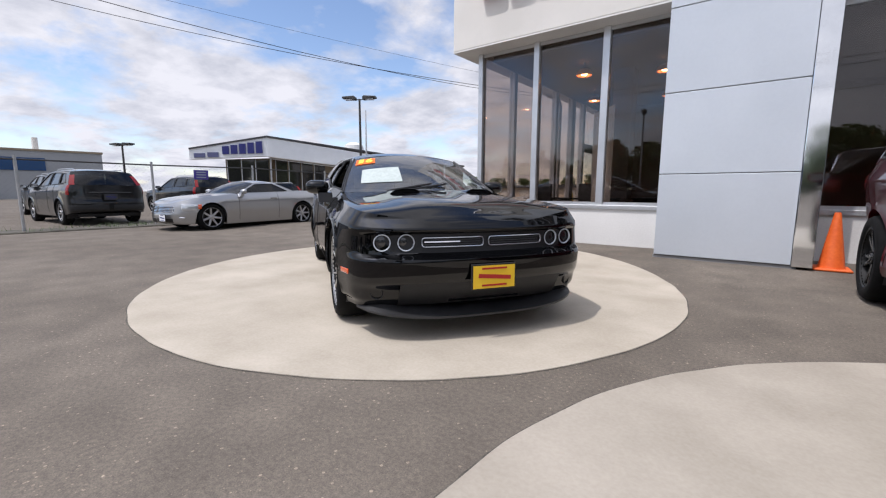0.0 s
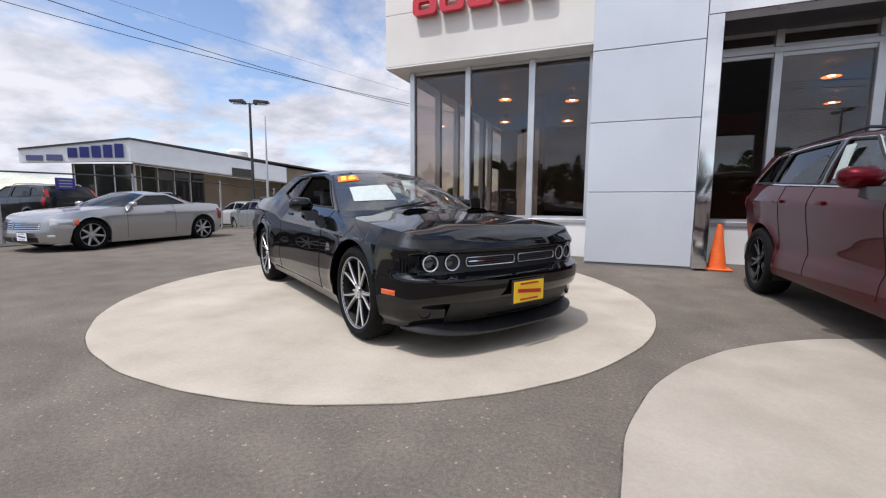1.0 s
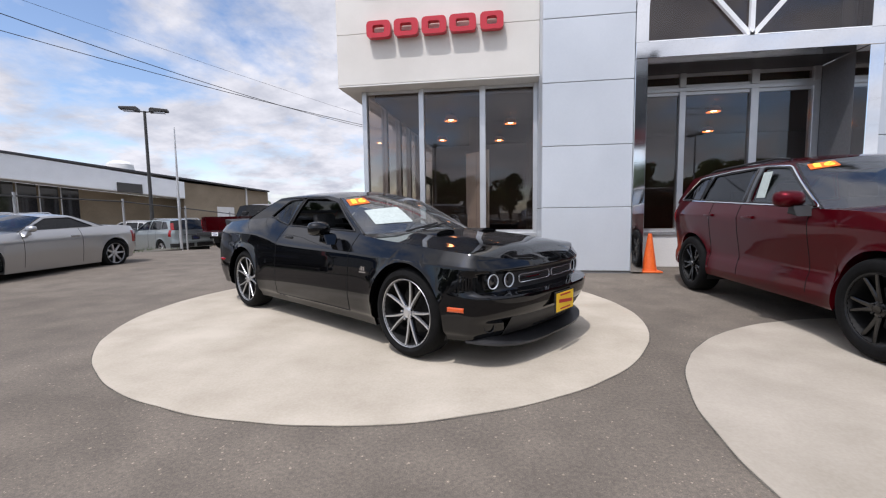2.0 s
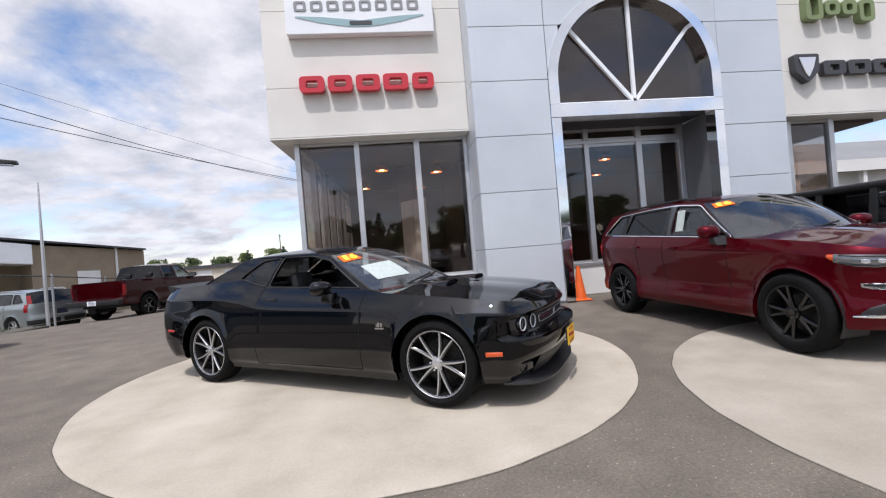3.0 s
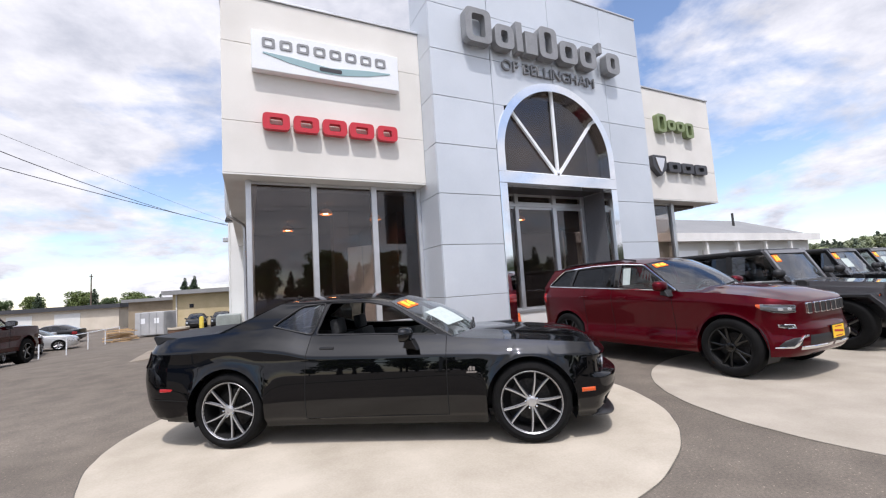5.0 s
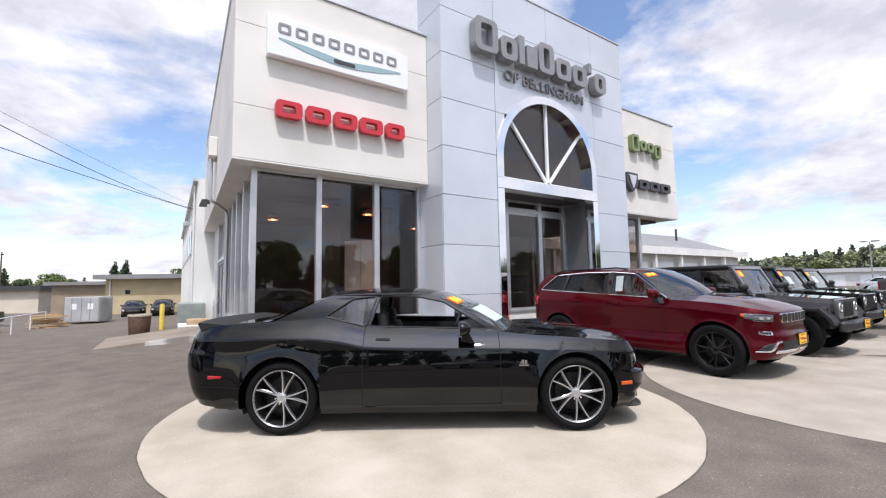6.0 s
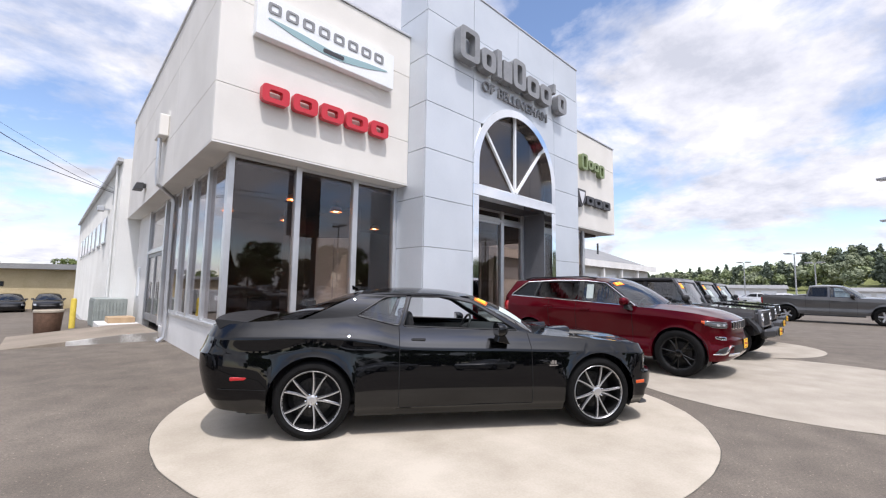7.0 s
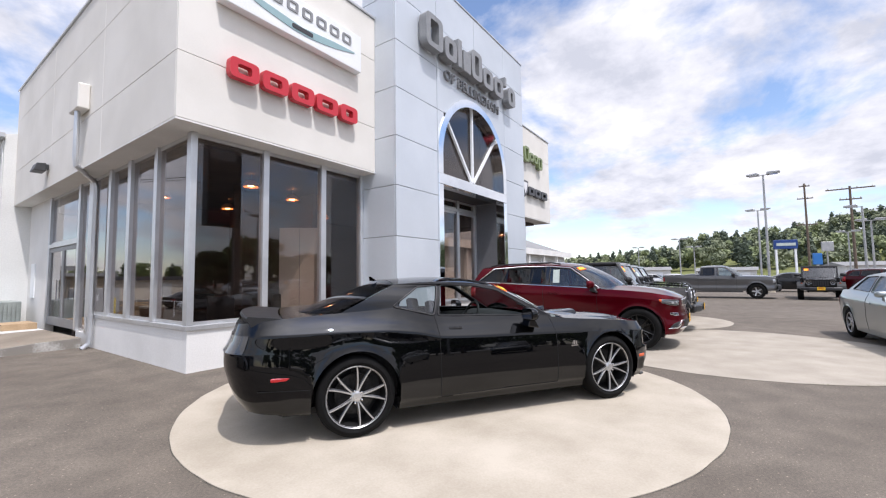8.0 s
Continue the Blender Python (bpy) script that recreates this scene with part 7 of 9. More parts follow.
    part("spare_wheel", lathe(bmesh.new(), [(0.0, 0.10), (0.22, 0.10), (0.30, 0.12), (0.38, 0.10), (0.40, 0.0), (0.38, -0.10), (0.0, -0.10)], 32, "x", pose(-2.10, 0, 1.0)), M_RUBBER, car)
    year_tag(car, ws, -0.92, -0.62, 0.66, 0.92)
    if with_paper:
        sheet_on(car, "window_sticker", ws, -0.62, -0.1, 0.28, 0.66, M_PAPER, "white paper price sheet in the windscreen")
    return car


offroader(M_GRANITE, pose(4.62, 3.86, 0.012, 0, 0, -90), "granite grey boxy off-road car with a black hard top")
offroader(M_DARKPAINT, pose(7.9, 4.2, 0.012, 0, 0, -90), "black boxy off-road car with a paper sheet in the windscreen", True)
offroader(M_DARKPAINT, pose(11.0, 4.5, 0.012, 0, 0, -90), "black boxy off-road car with a black hard top", True)
offroader(M_DARKPAINT, pose(22.4, -2.95, 0.0, 0, 0, 174), "black boxy off-road car facing the lot")

# -- pickups --
TRUCK = dict(
    xf=2.75, xr=-2.95, af=0.40, nf=3.4, ar=0.22, nr=4.5, axles=(1.785, -1.785), arch=0.47, arch_z=0.44,
    width=[(-2.95, 0.97), (-1.8, 1.0), (0.0, 0.985), (1.8, 1.005), (2.75, 0.97)],
    low=[(-2.95, 0.56), (-2.3, 0.50), (-1.0, 0.44), (1.0, 0.44), (2.3, 0.45), (2.75, 0.46)],
    shoulder=[(-2.95, 1.36), (-1.05, 1.36), (-1.0, 1.30), (0.0, 1.28), (1.0, 1.26), (1.9, 1.24), (2.5, 1.20), (2.75, 1.12)],
    crease=[(-2.95, 1.26), (-1.0, 1.18), (0.5, 1.12), (2.0, 1.08), (2.75, 1.02)],
    centre=[(-2.95, 1.36), (0.9, 1.30), (1.3, 1.33), (2.2, 1.30), (2.75, 1.15)],
    front=[(0.45, 0.12), (0.55, 0.0), (0.75, 0.0), (0.80, 0.06), (1.1, 0.06), (1.25, 0.14)],
    rear=[(0.5, 0.0), (0.74, 0.0), (0.78, 0.10), (1.36, 0.10)],
    lower=[(0.3, 0.05), (0.6, 0.01), (0.75, 0.03), (0.95, 0.01), (1.2, 0.0)],
    lean=0.15, lean2=0.2, flare=0.025, cowl=0.95, deck=-9.0, crown=2.6,
)
TRUCK_CABIN = dict(
    wb=(1.22, 0.95, 0.03), wt=(0.42, 0.34, 0), rb=(-0.98, -0.97, 0.0), rt=(-0.86, -0.85, 0),
    belt=[(-1.0, 1.30), (0.0, 1.28), (0.95, 1.262)],
    roof_edge=[(-0.9, 1.82), (-0.4, 1.85), (0.1, 1.845), (0.34, 1.81)],
    lean=0.24, curl=0.22, inset=0.02, crown=0.05, hump=0.02, puff=0.04, puff_r=0.0, round=0.05, trim=0.008,
    windows=[[(-0.90, 1.33), (-0.16, 1.315), (-0.16, 1.79), (-0.80, 1.77)], [(-0.06, 1.31), (0.86, 1.29), (0.30, 1.765), (-0.06, 1.79)]],
)


def pickup(paint_mat, at, label, rim_mat, raise_by=0.0, rear_plate=False, r=0.405):
    car = thing("pickup_truck", label, "pickup truck", at)
    sh = Shell(TRUCK)
    up = Matrix.Translation((0, 0, raise_by))
    sh.build(car, paint_mat, rows=18)
    cab = Cabin(sh, TRUCK_CABIN)
    cab.build(car, paint_mat, M_CARGLASS, [M_DARKGLASS, M_CARGLASS], M_BLACKPLASTIC)
    bm = bmesh.new()                                        # open load bed
    x0, x1, y, z0, z1 = -2.82, -1.06, 0.80, 0.82, 1.355
    q = [bm.verts.new(p) for p in ((x0, -y, z0), (x1, -y, z0), (x1, y, z0), (x0, y, z0), (x0, -y, z1), (x1, -y, z1), (x1, y, z1), (x0, y, z1))]
    o = [bm.verts.new(p) for p in ((-2.86, -0.95, z1), (-1.02, -0.95, z1), (-1.02, 0.95, z1), (-2.86, 0.95, z1))]
    for f in ((0, 1, 2, 3), (0, 4, 5, 1), (1, 5, 6, 2), (2, 6, 7, 3), (3, 7, 4, 0)):
        bm.faces.new([q[i] for i in f])
    for i in range(4):
        j = (i + 1) % 4
        bm.faces.new((q[4 + i], o[i], o[j], q[4 + j]))
    part("load_bed", bm, M_BLACKPLASTIC, car, smooth=0)
    part("cab_back", slab(-1.01, -0.97, -0.86, 0.86, 0.7, 1.36), paint_mat, car, smooth=0)
    bm = bmesh.new()
    box(bm, -3.12, -2.93, -0.95, 0.95, 0.56, 0.74, 0.03, seg=2)
    part("rear_bumper", bm, M_CARCHROME if not raise_by else M_BLACKPLASTIC, car)
    bm = bmesh.new()
    box(bm, 2.70, 2.86, -0.92, 0.92, 0.50, 0.76, 0.04, seg=2)
    part("front_bumper", bm, M_GREYPLASTIC if not raise_by else paint_mat, car)
    bm = bmesh.new()
    prism(bm, round_loop([(-0.55, 0.80), (0.55, 0.80), (0.60, 1.13), (-0.60, 1.13)], 0.05), 2.66, 2.72, "x", 0.01)
    grille = part("grille", bm, M_BLACKPLASTIC, car, smooth=0)
    part("grille_bar", slab(2.721, 2.735, -0.56, 0.56, 0.94, 1.0), M_CARCHROME, grille, smooth=0)
    part("grille_bar", slab(2.721, 2.734, -0.04, 0.04, 0.81, 1.12), M_CARCHROME, grille, smooth=0)
    for sgn in (1, -1):
        part("headlight", skin_patch(sh, "f", 52, 76, 0.88, 1.07, 0.012, sgn=sgn), M_LENS, car, "clear headlight")
        part("tail_light", skin_patch(sh, "r", 58, 86, 0.86, 1.24, 0.010, sgn=sgn), M_TAILRED, car, "red tail light")
        door_mirror(car, 0.72, sgn * 0.94, 1.28, sgn, M_BLACKPLASTIC, 1.35)
        part("side_step", tube(bmesh.new(), [(-1.1, sgn * 0.98, 0.40), (1.15, sgn * 0.98, 0.40)], 0.035, 8), M_BLACKPLASTIC, car)
    part("tailgate_gap", slab(-2.865, -2.855, -0.80, 0.80, 0.785, 0.80), M_BLACKPLASTIC, car, smooth=0)
    seams(car, sh, (0.88, -0.10, -1.0), 0.50)
    handles(car, sh, ((0.06, 1.13), (-0.82, 1.13)), paint_mat)
    interior(car, [(0.15, 0.42, 1.68), (0.15, -0.42, 1.68), (-0.55, 0.42, 1.6), (-0.55, -0.42, 1.6)], 1.25, 0.85, (0.62, 0.42, 1.2), floor=0.6, w=0.72, rear=(-0.9, 0))
    part("underbody", slab(-2.7, 2.3, -0.70, 0.70, 0.44, 0.60), M_BLACKPLASTIC, car, smooth=0)
    arch_liners(car, TRUCK["axles"], 0.49, 0.44, 0.66, 0.95)
    if raise_by:
        for ob in list(car.children):
            ob.location.z += raise_by
    add_wheels(car, wheel_set("truck%d" % int(r * 1000), r, r * 0.62, 0.30, "five", rim_mat, M_GLOSSBLACK), TRUCK["axles"], 0.86, r, spin=14)
    if rear_plate:
        number_plate(car, -3.13, 0.0, 0.66 + raise_by, 180, mat=M_SIGNWHITE)
    return car


pickup(M_MAROON, pose(-13.15, 17.3, lift(-13.15, 17.3) + 0.02, 0, 0, 82), "lifted maroon pickup truck with black wheels beside the fence", M_GLOSSBLACK, 0.06, True, 0.43)
pickup(M_TRUCKGREY, pose(22.0, 1.6, 0.0, 0, 0, -92), "grey crew-cab pickup truck with silver wheels parked across the lot", M_ALLOY)

# -- low silver roadster --
ROADSTER = dict(
    xf=2.25, xr=-2.22, af=0.75, nf=2.4, ar=0.5, nr=2.9, axles=(1.34, -1.34), arch=0.37, arch_z=0.34,
    width=[(-2.22, 0.86), (-1.4, 0.92), (0.0, 0.91), (1.3, 0.92), (2.25, 0.84)],
    low=[(-2.22, 0.34), (-1.9, 0.22), (-0.9, 0.16), (0.9, 0.15), (1.8, 0.17), (2.25, 0.19)],
    shoulder=[(-2.22, 0.94), (-1.5, 1.00), (-0.8, 0.97), (0.5, 0.92), (1.2, 0.87), (1.9, 0.77), (2.25, 0.66)],
    crease=[(-2.22, 0.80), (-1.0, 0.78), (0.5, 0.74), (1.6, 0.70), (2.25, 0.56)],
    centre=[(-2.22, 0.95), (-1.5, 1.02), (0.7, 0.95), (1.2, 0.90), (1.9, 0.80), (2.25, 0.68)],
    front=[(0.15, 0.15), (0.25, 0.02), (0.4, 0.0), (0.5, 0.03), (0.75, 0.10)],
    rear=[(0.25, 0.2), (0.45, 0.02), (0.65, 0.0), (0.95, 0.08)],
    lean=0.4, lean2=0.8, flare=0.015, cowl=0.55, deck=-1.15, crown=2.4,
)
ROADSTER_CABIN = dict(
    wb=(0.95, 0.62, 0.02), wt=(0.16, 0.06, 0), rb=(-1.40, -1.22, 0.02), rt=(-0.62, -0.58, 0),
    belt=[(-1.22, 0.985), (-0.6, 0.965), (0.62, 0.915)], roof_edge=[(-0.6, 1.215), (-0.25, 1.235), (0.06, 1.205)],
    lean=0.45, curl=0.4, inset=0.02, crown=0.05, hump=0.01, puff=0.03, puff_r=-0.02, round=0.03, trim=0.007,
    windows=[[(-0.92, 0.995), (0.50, 0.945), (0.02, 1.175), (-0.50, 1.195)]],
)


def dress(car, sh, lamp_f, lamp_r, z_f, z_r, mirror=None, mirror_mat=None):
    for sgn in (1, -1):
        part("headlight", skin_patch(sh, "f", *lamp_f, *z_f, 0.010, sgn=sgn), M_LENS, car, "clear headlight")
        part("tail_light", skin_patch(sh, "r", *lamp_r, *z_r, 0.010, sgn=sgn), M_TAILRED, car, "red tail light")
        if mirror:
            door_mirror(car, mirror[0], sgn * mirror[1], mirror[2], sgn, mirror_mat, 0.85)


def roadster(at):
    car = thing("roadster", "low silver two-seat roadster with bright wheels on the asphalt", "car", at)
    sh = Shell(ROADSTER)
    sh.build(car, M_SILVER, rows=20)
    cab = Cabin(sh, ROADSTER_CABIN)
    cab.build(car, M_SILVER, M_CARGLASS, [M_DARKGLASS], M_BLACKPLASTIC)
    add_wheels(car, wheel_set("roadster", 0.335, 0.24, 0.235, "seven", M_ALLOY, M_STEEL), ROADSTER["axles"], 0.795, 0.335, spin=5)
    arch_liners(car, ROADSTER["axles"], 0.385, 0.34, 0.58, 0.86)
    dress(car, sh, (52, 80), (50, 84), (0.50, 0.68), (0.58, 0.86), (0.50, 0.84, 0.92), M_SILVER)
    for sgn in (1, -1):
        crate = part("grille", skin_patch(sh, "f", 0.5, 40, 0.46, 0.62, 0.010, sgn=sgn), M_GREYPLASTIC, car, "chrome egg-crate grille")
        for k in range(5):
            part("grille_bar", skin_patch(sh, "f", 0.5, 40, 0.46 + 0.035 * k, 0.475 + 0.035 * k, 0.018, sgn=sgn), M_CARCHROME, crate)
        part("fog_lamp", skin_patch(sh, "f", 50, 60, 0.30, 0.36, 0.012, sgn=sgn), M_LENS, car)
        part("lower_intake", skin_patch(sh, "f", 0.5, 38, 0.22, 0.32, 0.008, sgn=sgn), M_BLACKPLASTIC, car)
        part("turn_signal", skin_patch(sh, "f", 80, 85, 0.55, 0.66, 0.012, sgn=sgn), M_AMBER, car)
    seams(car, sh, (0.62, -0.55), 0.24)
    handles(car, sh, ((-0.40, 0.80),), M_SILVER)
    part("underbody", slab(-1.9, 1.9, -0.68, 0.68, 0.17, 0.24), M_BLACKPLASTIC, car, smooth=0)
    number_plate(car, 2.255, 0.35, 0.34, mat=M_SIGNWHITE)
    interior(car, [(-0.25, 0.36, 1.1), (-0.25, -0.36, 1.1)], 0.92, 0.45, None, floor=0.25, w=0.58, rear=(-0.8, 0))
    return car


roadster(pose(-12.12, 6.28, -0.01, 0, 0, -88))

# -- wagons and saloons --
WAGON = dict(
    xf=2.33, xr=-2.30, af=0.55, nf=2.8, ar=0.35, nr=3.4, axles=(1.39, -1.39), arch=0.40, arch_z=0.37,
    width=[(-2.3, 0.90), (-1.4, 0.945), (0.0, 0.94), (1.4, 0.945), (2.33, 0.86)],
    low=[(-2.3, 0.40), (-1.9, 0.32), (-0.9, 0.25), (0.9, 0.24), (1.9, 0.26), (2.33, 0.27)],
    shoulder=[(-2.3, 1.13), (-1.5, 1.14), (0.0, 1.10), (0.8, 1.06), (1.5, 1.0), (2.0, 0.94), (2.33, 0.82)],
    crease=[(-2.3, 1.0), (-1.0, 0.97), (0.8, 0.92), (2.0, 0.84), (2.33, 0.72)],
    centre=[(-2.3, 1.14), (0.8, 1.08), (1.2, 1.08), (2.0, 0.98), (2.33, 0.84)],
    front=[(0.2, 0.15), (0.35, 0.02), (0.55, 0.0), (0.7, 0.04), (0.95, 0.12)],
    rear=[(0.3, 0.12), (0.45, 0.0), (0.65, 0.0), (0.72, 0.05), (1.2, 0.10)],
    lean=0.3, lean2=0.5, flare=0.018, cowl=0.78, deck=-2.2, crown=2.5,
)
WAGON_CABIN = dict(
    wb=(1.12, 0.80, 0.02), wt=(0.15, 0.06, 0), rb=(-2.18, -2.08, 0.0), rt=(-1.86, -1.80, 0),
    belt=[(-2.08, 1.14), (-1.4, 1.14), (0.0, 1.10), (0.8, 1.06)], roof_edge=[(-1.85, 1.50), (-1.4, 1.535), (-0.6, 1.555), (0.06, 1.515)],
    lean=0.30, curl=0.35, inset=0.012, crown=0.05, hump=0.02, puff=0.04, puff_r=0.02, round=0.05, trim=0.008,
    windows=[[(-1.86, 1.20), (-1.36, 1.17), (-1.28, 1.47), (-1.56, 1.46)], [(-1.30, 1.165), (-0.42, 1.14), (-0.42, 1.50), (-1.20, 1.485)], [(-0.33, 1.135), (0.70, 1.09), (0.02, 1.475), (-0.33, 1.50)]],
)
SALOON = dict(
    xf=2.30, xr=-2.30, af=0.6, nf=2.6, ar=0.5, nr=2.8, axles=(1.36, -1.34), arch=0.36, arch_z=0.33,
    width=[(-2.3, 0.84), (-1.4, 0.89), (0.0, 0.885), (1.4, 0.89), (2.3, 0.80)],
    low=[(-2.3, 0.34), (-1.9, 0.25), (-0.9, 0.19), (0.9, 0.18), (1.9, 0.20), (2.3, 0.21)],
    shoulder=[(-2.3, 1.0), (-1.6, 1.03), (-0.8, 1.0), (0.8, 0.94), (1.5, 0.88), (2.0, 0.80), (2.3, 0.68)],
    crease=[(-2.3, 0.86), (-1.0, 0.84), (0.8, 0.80), (2.0, 0.72), (2.3, 0.58)],
    centre=[(-2.3, 1.02), (-1.6, 1.05), (0.8, 0.97), (1.2, 0.95), (2.0, 0.84), (2.3, 0.70)],
    front=[(0.15, 0.15), (0.3, 0.02), (0.5, 0.0), (0.6, 0.04), (0.85, 0.12)],
    rear=[(0.25, 0.15), (0.4, 0.02), (0.6, 0.0), (0.7, 0.04), (1.02, 0.10)],
    lean=0.35, lean2=0.6, flare=0.014, cowl=0.70, deck=-1.55, crown=2.4,
)
SALOON_CABIN = dict(
    wb=(1.05, 0.72, 0.02), wt=(0.12, 0.04, 0), rb=(-1.85, -1.60, 0.02), rt=(-1.0, -0.95, 0),
    belt=[(-1.6, 1.03), (-0.8, 1.0), (0.72, 0.945)], roof_edge=[(-1.0, 1.34), (-0.5, 1.385), (0.04, 1.345)],
    lean=0.38, curl=0.35, inset=0.015, crown=0.05, hump=0.015, puff=0.04, puff_r=-0.02, round=0.04, trim=0.007,
    windows=[[(-1.30, 1.05), (-0.42, 1.015), (-0.42, 1.335), (-0.92, 1.315)], [(-0.34, 1.01), (0.60, 0.975), (0.0, 1.305), (-0.34, 1.335)]],
)


def wagon(paint_mat, at, label, side_glass=M_DARKGLASS):
    car = thing("station_wagon", label, "car", at, "cars behind the fence")
    sh = Shell(WAGON)
    sh.build(car, paint_mat, rows=14)
    cab = Cabin(sh, WAGON_CABIN)
    cab.build(car, paint_mat, M_CARGLASS, side_glass, M_BLACKPLASTIC)
    add_wheels(car, wheel_set("wagon", 0.36, 0.235, 0.235, "double", M_ALLOY, M_GLOSSBLACK), WAGON["axles"], 0.81, 0.36, spin=9)
    arch_liners(car, WAGON["axles"], 0.41, 0.37, 0.6, 0.89)
    dress(car, sh, (46, 78), (70, 88), (0.66, 0.80), (0.86, 1.13), (0.66, 0.88, 1.07), paint_mat)
    for sgn in (1, -1):
        bm = bmesh.new()                                    # tall lamps that climb the tail pillar
        g = [[Vector(cab.back(sgn * a, b)) + Vector((-0.012, sgn * 0.004, 0)) for a in (0.86, 0.93, 1.0)] for b in (0.0, 0.25, 0.5, 0.75)]
        vv = [[bm.verts.new(p) for p in row] for row in g]
        for i in range(3):
            for j in range(2):
                bm.faces.new((vv[i][j], vv[i][j + 1], vv[i + 1][j + 1], vv[i + 1][j]))
        part("tail_light", bm, M_TAILRED, car, "tall red tail light")
        part("lower_bumper", skin_patch(sh, "r", 0.5, 80, 0.42, 0.58, 0.008, sgn=sgn), M_BLACKPLASTIC, car)
        bm = bmesh.new()
        tube(bm, [(-1.7, sgn * 0.56, 1.535), (-1.5, sgn * 0.58, 1.60), (-0.3, sgn * 0.58, 1.61), (-0.1, sgn * 0.56, 1.565)], 0.015, 6)
        part("roof_rail", bm, M_ALLOY, car)
        part("grille", skin_patch(sh, "f", 0.5, 32, 0.60, 0.78, 0.008, sgn=sgn), M_BLACKPLASTIC, car)
    seams(car, sh, (0.75, -0.38, -1.0), 0.34)
    part("trim_strip", tube(bmesh.new(), [(-2.335, -0.5, 0.93), (-2.345, 0, 0.93), (-2.335, 0.5, 0.93)], 0.012, 6), M_GREYPLASTIC, car)
    number_plate(car, -2.335, 0, 0.80, 180, mat=M_GREYPLASTIC)
    part("underbody", slab(-2.0, 1.9, -0.68, 0.68, 0.24, 0.32), M_BLACKPLASTIC, car, smooth=0)
    interior(car, [(0.0, 0.36, 1.38), (0.0, -0.36, 1.38), (-0.95, 0.34, 1.34), (-0.95, -0.34, 1.34)], 1.08, 0.62, None, floor=0.4, w=0.62, rear=(-1.9, 0))
    return car


def saloon(paint_mat, at, label, tag=False, group="cars about the lot"):
    car = thing("saloon_car", label, "car", at, group)
    sh = Shell(SALOON)
    sh.build(car, paint_mat, rows=14)
    cab = Cabin(sh, SALOON_CABIN)
    cab.build(car, paint_mat, M_CARGLASS, [M_CARGLASS, M_CARGLASS] if tag else M_DARKGLASS, M_BLACKPLASTIC)
    add_wheels(car, wheel_set("saloon", 0.325, 0.215, 0.215, "seven", M_ALLOY, M_GLOSSBLACK), SALOON["axles"], 0.765, 0.325, spin=4)
    arch_liners(car, SALOON["axles"], 0.375, 0.33, 0.56, 0.84)
    dress(car, sh, (48, 80), (48, 84), (0.54, 0.68), (0.66, 0.86), (0.56, 0.83, 0.95), paint_mat)
    for sgn in (1, -1):
        part("grille", skin_patch(sh, "f", 0.5, 30, 0.46, 0.58, 0.008, sgn=sgn), M_BLACKPLASTIC, car)
    seams(car, sh, (0.66, -0.38) if tag else (0.66, -0.38, -1.1), 0.26)
    handles(car, sh, ((-0.22, 0.80),), paint_mat)
    interior(car, [(-0.05, 0.34, 1.22), (-0.05, -0.34, 1.22), (-0.95, 0.32, 1.18), (-0.95, -0.32, 1.18)], 0.95, 0.55, (0.32, 0.34, 0.95), floor=0.3, w=0.58, rear=(-1.4, 0))
    part("underbody", slab(-1.9, 1.9, -0.62, 0.62, 0.18, 0.26), M_BLACKPLASTIC, car, smooth=0)
    if tag:
        year_tag(car, cab.windscreen, -0.90, -0.60, 0.74, 0.92)
    return car


wagon(M_DARKPAINT, pose(-17.45, 3.85, 0, 0, 0, 183), "black estate car seen from behind, parked past the fence")
wagon(M_DARKPAINT, pose(-22.4, 4.3, 0, 0, 0, 182), "dark estate car parked in the second row")
wagon(M_DARKPAINT, pose(-20.7, 8.3, 0, 0, 0, 186), "dark estate car with tall red tail lights")
wagon(M_SILVER, pose(-20.6, 12.0, lift(-20.6, 12.0), 0, 0, 172), "silver estate car with tall red tail lights")
wagon(M_PALESILVER, pose(-22.2, 19.2, lift(-22.2, 19.2), 0, 0, 172), "pale silver estate car with tall red tail lights")
wagon(M_GREENSILVER, pose(-17.2, 15.8, lift(-17.2, 15.8), 0, 0, 158), "grey estate car with red tail lights near the lamp post")
silver_coupe = saloon(M_GREENSILVER, pose(3.46, -2.14, 0.006, 0, 0, 186), "pale green-silver two-door car with an orange sticker", True)
# ---- small things near the showroom ----
def traffic_cone(x, y):
    c = thing("traffic_cone", "orange traffic cone standing beside the silver tower", "traffic cone", pose(x, y, lift(x, y)))
    bm = bmesh.new()
    box(bm, -0.18, 0.18, -0.18, 0.18, 0.0, 0.03, 0.01)
    part("base", bm, M_CONE, c, smooth=0)
    part("body", lathe(bmesh.new(), [(0.135, 0.03), (0.125, 0.06), (0.035, 0.68), (0.028, 0.70), (0.018, 0.70), (0.018, 0.66)], 24), M_CONE, c)
    return c


traffic_cone(0.56, 6.95)


def ramp():
    bm = bmesh.new()
    prism(bm, [(-8.1, 0.0), (-5.06, 0.0), (-5.06, 0.26), (-5.75, 0.24), (-8.1, 0.02)], 12.45, 15.3, "y", 0.01)
    r = part("ramp", bm, M_RAMP, kind="structure", label="worn tan concrete access ramp up to the side door", smooth=0)
    tagged(r, category="ramp")
    bm = bmesh.new()
    prism(bm, [(-6.75, 0.0), (-5.06, 0.0), (-5.06, 0.256), (-5.75, 0.236), (-6.75, 0.145)], 12.40, 12.447, "y", 0.004)
    part("ramp_edge", bm, M_PEELED, r, "white paint peeling off the ramp's side", smooth=0)


